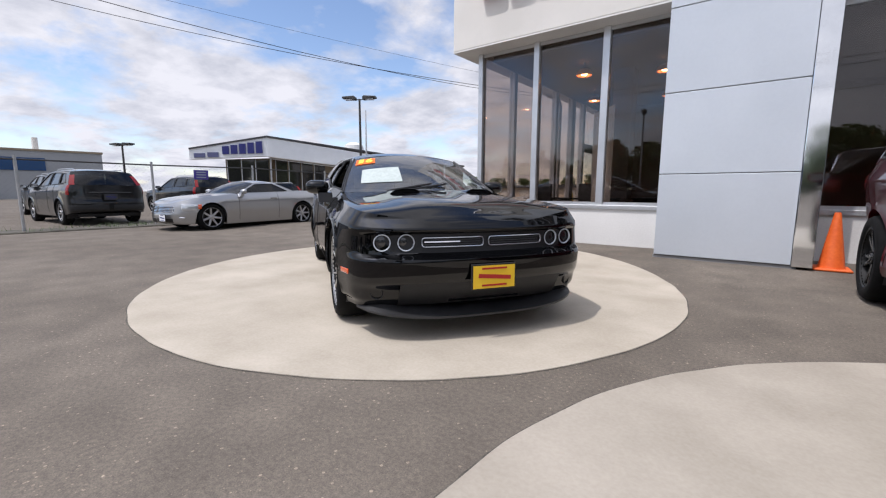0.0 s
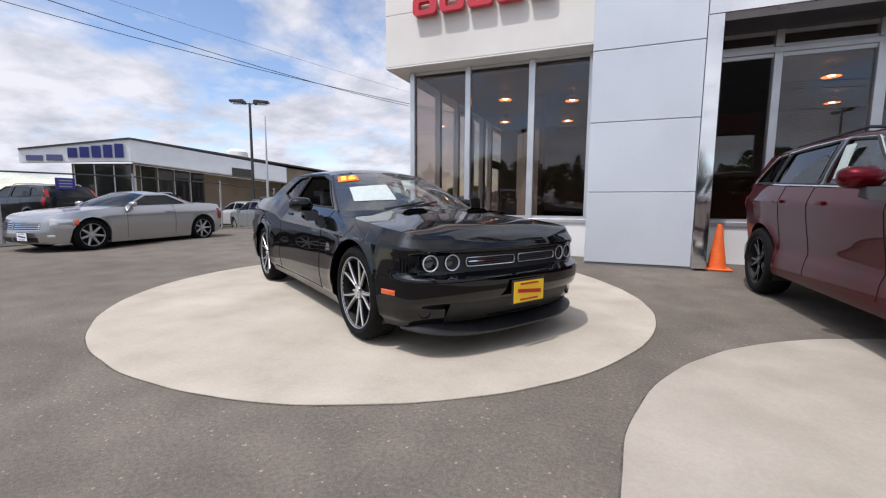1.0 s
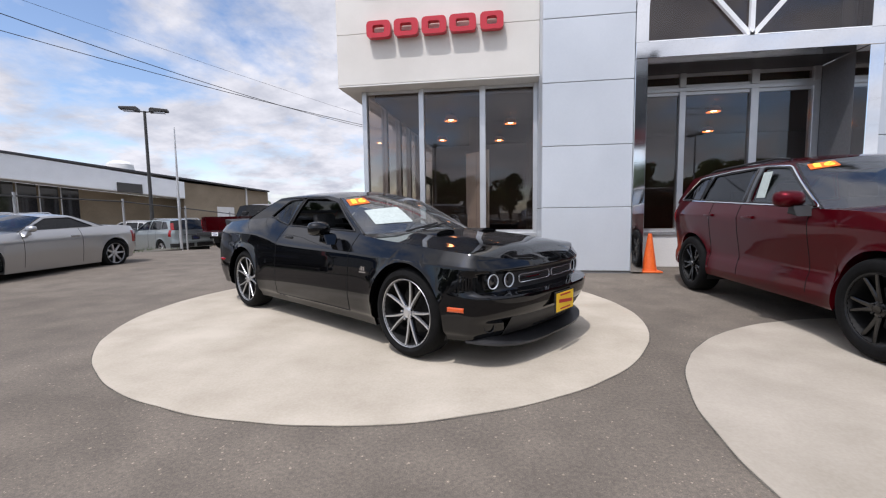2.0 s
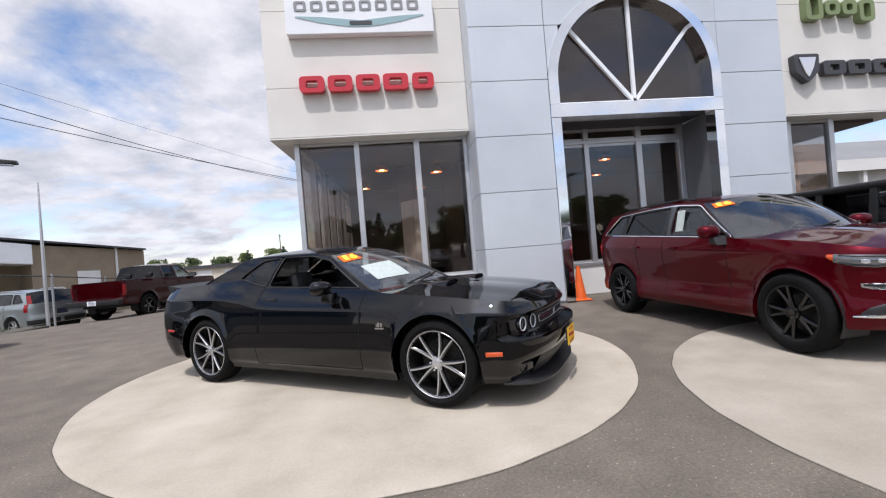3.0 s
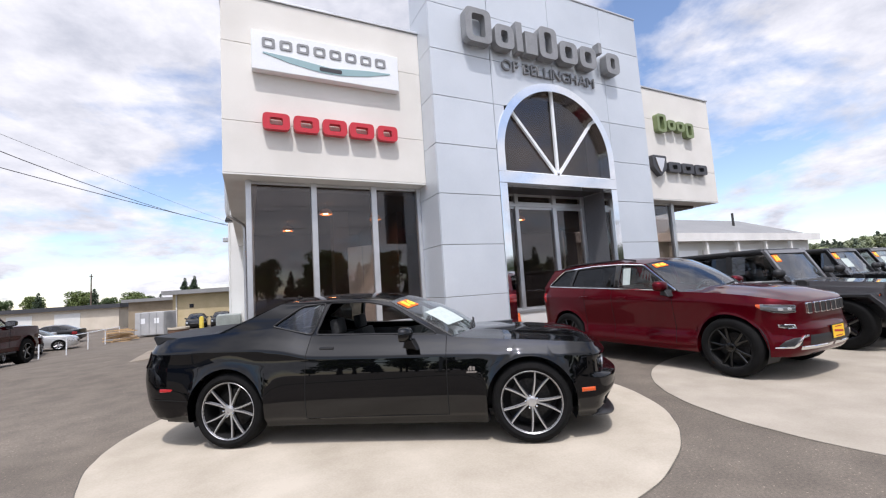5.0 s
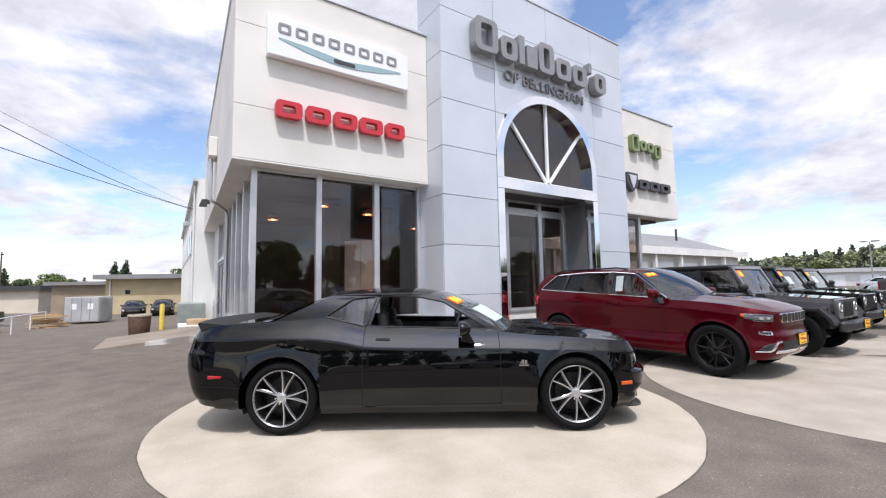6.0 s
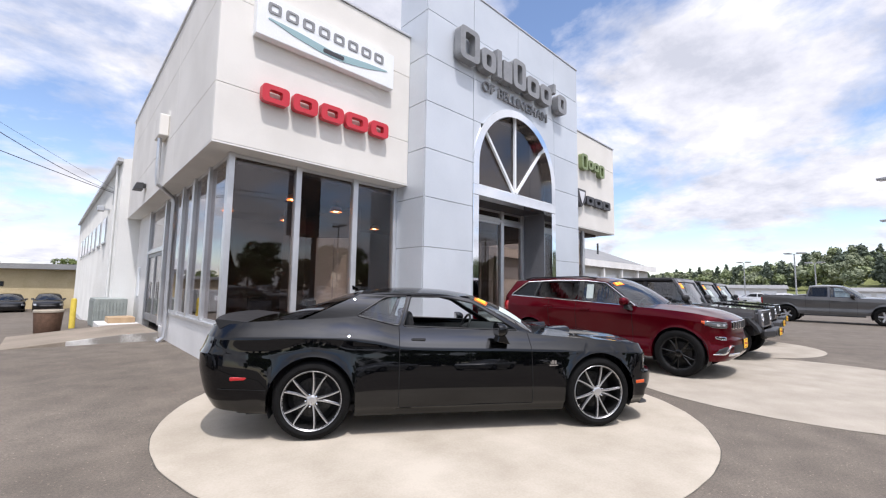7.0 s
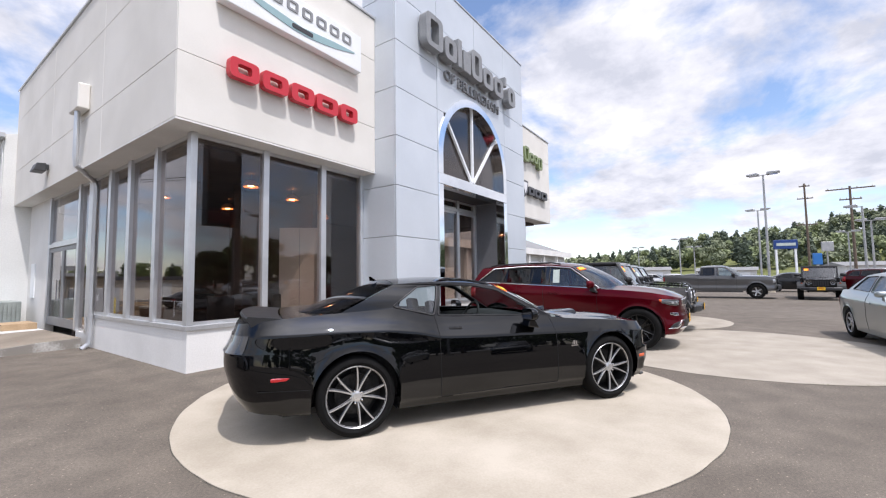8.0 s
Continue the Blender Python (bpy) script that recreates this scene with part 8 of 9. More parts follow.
ramp()
planter = thing("planter_barrel", "brown round planter tub with a pale rim on the asphalt", "planter", pose(-7.03, 15.72, lift(-7.03, 15.72)) @ Matrix.Scale(1.15, 4))
part("tub", lathe(bmesh.new(), [(0.0, 0.0), (0.22, 0.0), (0.235, 0.02), (0.265, 0.46), (0.265, 0.50), (0.23, 0.50), (0.225, 0.44), (0.0, 0.44)], 28), M_BARREL, planter)
part("rim", lathe(bmesh.new(), [(0.272, 0.50), (0.28, 0.505), (0.28, 0.545), (0.262, 0.56), (0.225, 0.56), (0.222, 0.50)], 28), M_CONCRETE, planter)
for x, y in ((-6.47, 17.3),):
    b = part("bollard", lathe(bmesh.new(), [(0.075, -0.1), (0.075, 0.85), (0.06, 0.90), (0.0, 0.92)], 18, m=Matrix.Translation((x, y, lift(x, y)))), M_YELLOW)
    tagged(b, "yellow painted steel bollard beside the cabinet", "bollard", "bollards")
unit = thing("utility_cabinet", "grey-green louvred air-handling cabinet by the wall", "cabinet", pose(-5.55, 17.6, -0.02))
part("body", slab(-0.42, 0.42, -0.3, 1.6, 0.0, 0.95, 0.012), M_GREENMETAL, unit, smooth=0)
for k in range(9):
    part("louvre", slab(-0.36 + k * 0.085, -0.30 + k * 0.085, -0.325, -0.301, 0.08, 0.88), M_GREENMETAL, unit, smooth=0)
for k in range(14):
    part("louvre", slab(-0.445, -0.421, -0.22 + k * 0.125, -0.14 + k * 0.125, 0.08, 0.88), M_GREENMETAL, unit, smooth=0)
slab_thing = part("concrete_slab", slab(-6.0, -5.04, 15.35, 16.9, 0.0, 0.26, 0.01), M_WHITE, smooth=0)
tagged(slab_thing, "low white-painted concrete step beside the ramp", "step")
box_thing = part("cardboard_box", slab(-5.75, -5.1, 15.7, 16.6, 0.262, 0.42, 0.006), M_CARTON, smooth=0)
tagged(box_thing, "flat brown cardboard box lying on the step", "box")

# ---- workshop behind the showroom ----
shop = thing("workshop_building", "white clad workshop with small high windows behind the showroom", "building")
bm = bmesh.new()
prism(bm, [(-5.45, -1.2), (12.0, -1.2), (12.0, 5.9), (3.0, 8.3), (-5.45, 5.9)], 18.6, 42.0, "y")
part("wall", bm, M_CLAD, shop, smooth=0)
part("gutter", slab(-5.62, -5.455, 18.5, 42.05, 5.78, 5.92, 0.01), M_ALU, shop, smooth=0)
part("downpipe", tube(bmesh.new(), [(-5.52, 19.2, 5.8), (-5.52, 19.2, -0.3)], 0.05, 8), M_CLAD, shop)
for k in range(7):
    y = 22.0 + k * 2.4
    bm = slab(-5.50, -5.452, y, y + 1.5, 3.1, 4.2)
    w = part("window", bm, M_ALU, shop, smooth=0)
    part("pane", slab(-5.512, -5.503, y + 0.06, y + 1.44, 3.16, 4.14), M_DARKLENS, w, smooth=0)
for k in range(60):
    part("cladding_rib", slab(-5.475, -5.451, 18.7 + k * 0.388, 18.73 + k * 0.388, -0.6, 5.78), M_CLAD, shop, smooth=0)
flood = thing("wall_lamp", "small pale floodlight under the workshop gutter", "wall lamp")
part("housing", slab(-5.85, -5.62, 21.6, 21.95, 4.35, 4.55, 0.02), M_ALU, flood, smooth=0)
part("bracket", slab(-5.63, -5.451, 21.74, 21.8, 4.42, 4.48), M_ALU, flood, smooth=0)

# ---- white garage beyond the right block ----
garage = thing("garage_building", "long white garage with a grey pitched roof and panelled doors", "building")
part("wall", slab(8.5, 32.0, 14.3, 24.0, 0.0, 3.2), M_CLAD, garage, smooth=0)
bm = bmesh.new()
prism(bm, [(13.75, 3.25), (13.75, 3.45), (19.0, 5.4), (24.5, 3.45), (24.5, 3.25)], 8.2, 32.4, "x")
part("roof", bm, M_ROOFMETAL, garage, smooth=0)
part("fascia_board", slab(8.2, 32.4, 13.70, 13.748, 3.15, 3.62), M_WHITE, garage, smooth=0)
for k in range(7):
    x = 10.2 + k * 3.1
    d = part("garage_door", slab(x, x + 2.6, 14.24, 14.298, 0.05, 2.7), M_WHITE, garage, smooth=0)
    for j in range(4):
        part("door_panel", slab(x + 0.05, x + 2.55, 14.21, 14.239, 0.10 + j * 0.65, 0.70 + j * 0.65), M_CLAD if j < 3 else M_SIGNWHITE, d, smooth=0)
    part("post", slab(x - 0.30, x - 0.12, 13.80, 14.0, 0.0, 3.25), M_WHITE, garage, smooth=0)
part("flue", tube(bmesh.new(), [(28.0, 17.0, 4.4), (28.0, 17.0, 5.6)], 0.08, 10), M_DARKPOLE, garage)

# ---- fence and lot to the west ----
fence = thing("chain_link_fence", "galvanised chain-link fence along the neighbouring lot", "fence")
FY = [1.95, 4.68, 7.64, 10.6, 13.2]
BEND = [(-15.3, 17.6), (-15.9, 22.0)]                       # it swings west round the rear lot


def fence_top(y):
    return lift(-14.0, y) + 1.70 - 0.12 * min(max((y - 7.0) / 6.0, 0.0), 1.0)


for x, y in [(-14.0, y) for y in FY] + BEND:
    part("post", tube(bmesh.new(), [(x, y, lift(x, y) - 0.05), (x, y, fence_top(y) + 0.09)], 0.032, 10), M_POST, fence)
part("top_rail", tube(bmesh.new(), [(x, y, fence_top(y)) for x, y in [(-14.0, y) for y in (-14.0, *FY)] + BEND], 0.02, 8), M_DARKPOLE, fence)
bm = bmesh.new()
for k in range(235):
    y = -14 + k * 0.11
    for sg in (1, -1):
        a, b = (-14.0, y, 0.05), (-14.0, y + sg * 1.6, 1.68)
        va, vb = bm.verts.new(a), bm.verts.new((a[0], a[1] + 0.0015, a[2]))
        vc, vd = bm.verts.new((b[0], b[1] + 0.0015, b[2])), bm.verts.new(b)
        bm.faces.new((va, vb, vc, vd))
part("wire_mesh", bm, M_DARKPOLE, fence, kind="stuff", smooth=0)
pole = part("flagpole", tube(bmesh.new(), [(-13.7, 12.55, -0.2), (-13.7, 12.55, 2.0), (-13.7, 12.57, 4.35)], [0.05, 0.045, 0.02], 8), M_ALU)
tagged(pole, "thin pale metal pole standing by the fence", "pole")
# dirt and weeds, with the dark shadow there put into the colour
kerb = part("kerb", slab(-14.5, -13.55, -14, 12.4, -0.10, 0.035, 0.02), M_VERGE, kind="structure", label="low strip of weedy, shadow-dark dirt under the fence", smooth=0)
tagged(kerb, category="kerb")
bm = bmesh.new()
prism(bm, round_loop([(5.76, 1.33), (6.18, 1.33), (6.18, 1.61), (5.76, 1.61)], 0.02), -13.97, -13.955, "x")
sg = part("lot_sign", bm, plain("violet_sign_face", (0.07, 0.05, 0.30), 0.4), smooth=0)
tagged(sg, "small violet sign with pale bars wired to the fence", "sign")
for k in range(3):
    part("sign_bar", slab(-13.954, -13.95, 5.83, 6.11, 1.38 + k * 0.075, 1.405 + k * 0.075), M_PAPER, sg, smooth=0)


bm = bmesh.new()                                            # weeds in the verge
wr = random.Random(8)
for k in range(1500):
    x, y = wr.uniform(-14.4, -13.6), wr.uniform(-6, 12.3)
    if noise.noise((x * 1.3, y * 0.9, 2.0)) < 0.05:
        continue
    h, dx, dy = wr.uniform(0.04, 0.17), wr.uniform(-0.06, 0.06), wr.uniform(-0.06, 0.06)
    bm.faces.new([bm.verts.new(p) for p in ((x - 0.006, y - 0.006, 0.03), (x + 0.006, y + 0.006, 0.03), (x + dx, y + dy, h))])
weeds = part("weeds", bm, M_LEAF, smooth=0, kind="stuff", label="low dark weeds growing along the fence")
tagged(weeds, category="weeds")


def lot_lamp(x, y, h, heads, mat, label, yaw=0.0):
    p = thing("lot_lamp", label, "lamp post", pose(x, y, lift(x, y), 0, 0, yaw), "lot lamps")
    part("pole", tube(bmesh.new(), [(0, 0, 0.0), (0, 0, h * 0.5), (0, 0, h)], [0.09, 0.075, 0.06], 10), mat, p)
    part("base", lathe(bmesh.new(), [(0.0, 0.5), (0.25, 0.5), (0.28, 0.45), (0.28, -0.1)], 18), M_CONCRETE, p)
    for sx in heads:
        part("arm", tube(bmesh.new(), [(0, 0, h - 0.05), (sx * 0.35, 0, h)], 0.03, 6), mat, p)
        bm = bmesh.new()
        prism(bm, [(sx * 0.22, h - 0.06), (sx * 0.98, h + 0.02), (sx * 0.98, h + 0.12), (sx * 0.30, h + 0.16), (sx * 0.22, h + 0.1)], -0.22, 0.22, "y", 0.02)
        hd = part("lamp_head", bm, mat, p, smooth=0)
        part("lens", slab(min(sx * 0.40, sx * 0.85), max(sx * 0.40, sx * 0.85), -0.17, 0.17, h - 0.055, h - 0.035), M_LENS, hd, smooth=0)
    return p


lot_lamp(-19.15, 17.15, 6.8, (-1, 1), M_DARKPOLE, "tall bronze lot lamp with two flat heads", 30)
lot_lamp(-37.3, 10.7, 4.3, (-1, 1), M_DARKPOLE, "bronze lot lamp with two flat heads far off", 20)
for x, y, h, hd in ((30.0, -1.27, 8.6, (-1, 1)), (42.3, -1.4, 7.5, (-1, 1)), (55.3, 6.5, 6.0, (-1, 1)), (62.3, 5.3, 5.3, (-1, 1)), (41.7, -9.0, 5.8, (-1, 1)), (54.4, -9.7, 5.8, (-1, 1)), (34.2, -7.1, 6.2, (1,)), (70.0, 14.0, 6.0, (-1, 1)), (14.0, -22.0, 7.5, (-1, 1)), (-9.0, -26.0, 8.0, (-1, 1)), (-24.0, -19.0, 7.0, (-1, 1))):
    lot_lamp(x, y, h, hd, M_POST, "pale lot lamp with flat shoebox heads across the lot", 80)

# ---- neighbouring dealership ----
dealer = thing("neighbour_building", "low white-banded dealership with a brown brick wing", "building")
PA, PE, PM, PB = Vector((-28.9, 17.0, 0)), Vector((-32.5, 13.2, 0)), Vector((-24.1, 25.3, 0)), Vector((-21.05, 30.8, 0))
BACK = Vector((-0.80, 0.60, 0))


def raked_wall(p, q, z0p, z1p, z0q, z1q, set_back, deep):
    """A wall from p to q whose top and foot may slope, set back from the front line and of some depth."""
    bm = bmesh.new()
    a, b = p + BACK * set_back, q + BACK * set_back
    c, d = b + BACK * deep, a + BACK * deep
    v = [bm.verts.new((w.x, w.y, z)) for w, z in ((a, z0p), (b, z0q), (c, z0q), (d, z0p), (a, z1p), (b, z1q), (c, z1q), (d, z1p))]
    for f in ((3, 2, 1, 0), (4, 5, 6, 7), (0, 1, 5, 4), (1, 2, 6, 5), (2, 3, 7, 6), (3, 0, 4, 7)):
        bm.faces.new([v[i] for i in f])
    bmesh.ops.recalc_face_normals(bm, faces=bm.faces[:])
    return bm


part("fascia", raked_wall(PE, PA, 3.15, 3.86, 3.48, 4.80, 0.0, 0.5), M_SIGNWHITE, dealer, smooth=0)
part("fascia", raked_wall(PA, PM, 3.48, 4.80, 2.50, 3.60, 0.0, 0.5), M_SIGNWHITE, dealer, smooth=0)
part("roof", raked_wall(PE, PA, 3.865, 3.96, 4.805, 4.92, -0.08, 9.0), M_SIGNSIDE, dealer, smooth=0)
part("roof", raked_wall(PA, PB, 4.805, 4.92, 3.10, 3.21, -0.08, 9.0), M_SIGNSIDE, dealer, smooth=0)
part("soffit", raked_wall(PA, PM, 3.43, 3.475, 2.45, 2.495, 0.0, 2.2), M_WHITE, dealer, smooth=0)
part("wall", raked_wall(PA, PM, -0.5, 3.42, -0.8, 2.44, 2.2, 6.5), M_BROWNBRICK, dealer, smooth=0)
part("wall", raked_wall(PM, PB, -0.8, 3.60, -1.0, 3.08, 0.3, 8.0), M_BROWNBRICK, dealer, smooth=0)
for k in range(4):
    p, q = PA.lerp(PM, 0.03 + k * 0.10), PA.lerp(PM, 0.12 + k * 0.10)
    w = part("window", raked_wall(p, q, 0.4, 3.35 - 0.1 * k, 0.4, 3.30 - 0.1 * k, 2.14, 0.05), M_DARKLENS, dealer, smooth=0)
    part("window_frame", raked_wall(p, p.lerp(q, 0.06), 0.3, 3.4 - 0.1 * k, 0.3, 3.4 - 0.1 * k, 2.10, 0.03), M_ALU, w, smooth=0)
for k in range(3):
    p, q = PE.lerp(PA, 0.42 + k * 0.19), PE.lerp(PA, 0.60 + k * 0.19)
    w = part("window", raked_wall(p, q, 0.2, 3.2, 0.2, 3.3, 1.2, 0.05), M_DARKLENS, dealer, smooth=0)
    part("window_frame", raked_wall(p, p.lerp(q, 0.06), 0.3, 3.3, 0.3, 3.3, 1.16, 0.03), M_ALU, w, smooth=0)
part("wall", raked_wall(PE.lerp(PA, 0.40), PA, -0.5, 3.28, -0.5, 3.42, 1.3, 6.0), M_BROWNBRICK, dealer, smooth=0)
part("column", raked_wall(PA, PA.lerp(PM, 0.012), -0.2, 3.42, -0.2, 3.42, 1.18, 0.1), M_ALU, dealer, smooth=0)
part("garage_door", raked_wall(PM.lerp(PB, 0.35), PM.lerp(PB, 0.55), -0.5, 1.9, -0.5, 1.85, 0.24, 0.05), M_WHITE, dealer, smooth=0)
part("downpipe", raked_wall(PM.lerp(PB, 0.70), PM.lerp(PB, 0.72), -0.5, 3.3, -0.5, 3.3, 0.2, 0.08), M_WHITE, dealer, smooth=0)
part("window", raked_wall(PA.lerp(PM, 0.60), PA.lerp(PM, 0.74), 2.80, 3.4, 2.72, 3.3, -0.06, 0.05), M_DARKLENS, dealer, smooth=0)
part("roof_dome", lathe(bmesh.new(), [(0.9, -0.3), (0.8, 0.3), (0.5, 0.52), (0.0, 0.6)], 20, m=Matrix.Translation((-29.5, 25.7, 4.7))), M_CLAD, dealer)
# its lettered band, as plain blue blocks
dsign = thing("brand_sign", "five blue raised blocks and small bars on a white band", "sign")
for k in range(5):
    p, q = PE.lerp(PA, 0.42 + k * 0.108), PE.lerp(PA, 0.505 + k * 0.108)
    z = 3.27 + 0.25 * (0.46 + k * 0.108)
    part("block", raked_wall(p, q, z + 0.16, z + 0.72 + k * 0.07, z + 0.18, z + 0.74 + k * 0.07, -0.09, 0.085), M_SIGNBLUE, dsign, smooth=0)
for k in range(2):
    p, q = PE.lerp(PA, 0.06 + k * 0.17), PE.lerp(PA, 0.20 + k * 0.17)
    part("bar", raked_wall(p, q, 3.29 + 0.05 * k, 3.59 + 0.08 * k, 3.31 + 0.05 * k, 3.61 + 0.08 * k, -0.07, 0.065), plain("slate_sign_face", (0.10, 0.11, 0.22), 0.4), dsign, smooth=0)

# ---- far buildings ----
far_w = thing("warehouse", "long grey-brown warehouse with a blue glazed band", "building", pose(-61, 6, 0, 0, 0, 82))
part("wall", slab(-20, 9.2, 0, 20, -0.5, 5.0), M_FARGREY, far_w, smooth=0)
part("parapet", slab(-20.1, 9.3, -0.1, 20.1, 5.0, 5.2), M_BROWNBRICK, far_w, smooth=0)
for k in range(10):
    part("window", slab(-19.5 + k * 2.4, -17.12 + k * 2.4, -0.08, -0.002, 3.0, 4.3), M_BLUEGLASS, far_w, smooth=0)
part("flue", tube(bmesh.new(), [(4.0, 6, 5.0), (4.0, 6, 6.9)], 0.28, 12), M_CLAD, far_w)
tan = thing("tan_building", "long tan block building with a flat overhanging roof", "building", pose(-11.7, 53.0, -0.95, 0, 0, -28))
part("wall", slab(0, 26, 0, 12, -0.5, 3.5), M_TANBRICK, tan, smooth=0)
part("roof", slab(-0.7, 26.7, -0.8, 12.8, 3.5, 3.95), M_ROOFMETAL, tan, smooth=0)
part("vent", slab(1.9, 2.35, -0.05, -0.002, 2.0, 2.4), M_DARKLENS, tan, smooth=0)
part("downpipe", tube(bmesh.new(), [(0.5, -0.1, 3.5), (0.5, -0.1, 0)], 0.07, 8), M_WHITE, tan)
low = thing("brown_building", "low brown block building with a flat roof", "building", pose(-22.0, 60.5, -0.95, 0, 0, -25))
part("wall", slab(6.0, 12, 0, 10, -0.5, 3.0), M_BROWNBRICK, low, smooth=0)
part("roof", slab(5.5, 12.5, -0.5, 10.5, 3.0, 3.35), M_ROOFMETAL, low, smooth=0)
cream = thing("cream_building", "long low cream building with a dark flat roof", "building", pose(-60, 84, -1.0, 0, 0, -26))
part("wall", slab(0, 46, 0, 10, -0.5, 2.6), M_CREAM, cream, smooth=0)
part("roof", slab(-0.5, 46.5, -0.5, 10.5, 2.6, 3.1), M_SIGNSIDE, cream, smooth=0)
for k in range(7):
    part("garage_door", slab(2 + k * 6, 5.2 + k * 6, -0.05, -0.002, 0, 2.2), M_CLAD, cream, smooth=0)
cont = thing("shipping_container", "pale weathered steel shipping container with double doors", "container", pose(-11.6, 39.3, -0.92, 0, 0, -15) @ Matrix.Scale(0.85, 4))
part("body", slab(-1.22, 1.22, 0, 2.7, 0.1, 2.25, 0.02), M_CONTAINER, cont, smooth=0)
for k in range(2):
    d = part("door", slab(-1.16 + k * 1.18, -0.02 + k * 1.18, -0.05, -0.002, 0.18, 2.22), M_CONTAINER, cont, smooth=0)
    part("lock_rod", tube(bmesh.new(), [(-0.7 + k * 1.3, -0.07, 0.2), (-0.7 + k * 1.3, -0.07, 2.2)], 0.025, 6), M_POST, d)
    part("notice", slab(-0.75 + k * 1.18, -0.35 + k * 1.18, -0.062, -0.051, 1.2, 1.7), M_SIGNWHITE, d, smooth=0)
for k in range(10):
    part("corrugation", slab(1.221, 1.26, 0.15 + k * 0.24, 0.27 + k * 0.24, 0.2, 2.2), M_CONTAINER, cont, smooth=0)
stack = thing("pallet_stack", "loose stack of raw timber pallets and boards", "pallets", pose(-13.0, 37.3, -0.94, 0, 0, 12))
rng = random.Random(4)
for k in range(16):
    a = rng.uniform(-32, 32)
    bm = bmesh.new()
    box(bm, -0.75 + rng.uniform(-0.2, 0.2), 0.75 + rng.uniform(-0.2, 0.2), -0.09, 0.09, 0, 0.07, 0.0, pose(rng.uniform(-0.25, 0.25), rng.uniform(-0.5, 0.5), 0.11 * (k // 2), rng.uniform(-6, 6), rng.uniform(-5, 5), a))
    part("board", bm, M_PALLET, stack, smooth=0)

# guard rail before the western lot
rail = thing("guard_rail", "white pipe guard rail along the rear lot", "railing")
for k in range(5):
    x, y = -13.9 + 0.12 * k, 26.0 + 3.2 * k
    part("post", tube(bmesh.new(), [(x, y, lift(x, y) - 0.05), (x, y, lift(x, y) + 1.05)], 0.03, 8), M_SIGNWHITE, rail)
part("rail", tube(bmesh.new(), [(-13.9 + 0.12 * k, 26.0 + 3.2 * k, lift(-13.9, 26 + 3.2 * k) + 1.02) for k in range(5)], 0.025, 8), M_SIGNWHITE, rail)

# more parked cars
src = saloon(M_PALESILVER, pose(-17.0, 34.5, lift(-17, 34.5), 0, 0, 10), "pale silver saloon car in the rear lot")
for x, y, r in ((-19.0, 37.5, 190), (-24.0, 24.0, 150), (-23.0, 27.5, 150), (45.0, 8.0, -90), (48.5, 6.5, -88), (52.0, 9.0, -92), (38.5, 6.0, 95)):
    copy_thing(src, pose(x, y, lift(x, y), 0, 0, r))
dk = saloon(M_DARKPAINT, pose(-9.0, 47.6, -0.95, 0, 0, -88), "dark saloon car parked facing the lot by the tan building")
for x, y, r in ((-6.75, 46.4, -91), (33.0, -3.2, -95), (41.0, -4.0, -90), (46.0, -6.0, -80), (36.0, 3.4, -90), (-18.5, 42.0, 170), (-16.3, 30.5, 100), (-16.6, 26.6, 96)):
    copy_thing(dk, pose(x, y, lift(x, y), 0, 0, r))
wg = wagon(M_MAROON, pose(28.5, -7.0, 0, 0, 0, -100), "dark red estate car across the lot")
copy_thing(wg, pose(44.0, -12.5, 0, 0, 0, -95))

# cars on the far side of the camera, seen in the glass
for x, y, r in ((-14.0, -14.0, 95), (-9.5, -14.5, 92), (9.0, -15.0, 88), (13.5, -15.5, 90)):
    copy_thing(src, pose(x, y, 0, 0, 0, r))
for x, y, r in ((-5.0, -15.0, 90), (0.0, -15.5, 90), (4.5, -15.0, 92)):
    copy_thing(dk, pose(x, y, 0, 0, 0, r))

# ---- signs and masts across the road ----
bs = thing("road_sign", "blue sign board on two white posts across the road", "sign", pose(50.4, -3.8, 0, 0, 0, 20))
part("panel", slab(-0.15, 0.15, -1.3, 0.9, 4.0, 5.0, 0.03), plain("deep_blue_sign", (0.015, 0.05, 0.20), 0.4), bs, smooth=0)
part("bar", slab(-0.17, -0.152, -1.1, 0.7, 4.35, 4.65), M_PAPER, bs, smooth=0)
for y in (-1.1, 0.7):
    part("post", slab(-0.10, 0.10, y - 0.08, y + 0.08, 0, 4.0), M_SIGNWHITE, bs, smooth=0)
bs = thing("road_sign", "grey square sign on a single post", "sign", pose(33.0, -4.9, 0, 0, 0, 15))
part("panel", slab(-0.05, 0.05, -0.36, 0.36, 2.95, 3.65, 0.02), M_POST, bs, smooth=0)
part("post", tube(bmesh.new(), [(0.09, 0, 0), (0.09, 0, 3.6)], 0.05, 8), M_POST, bs)
bs = thing("road_sign", "small blue board sign on posts", "sign", pose(56, -8.0, 0, 0, 0, 20))
part("panel", slab(-0.1, 0.1, 0.4, 1.3, 2.3, 3.6, 0.02), plain("bright_blue_sign", (0.03, 0.16, 0.45), 0.4), bs, smooth=0)
part("post", slab(-0.08, 0.08, 0.75, 0.95, 0, 2.3), M_POST, bs, smooth=0)


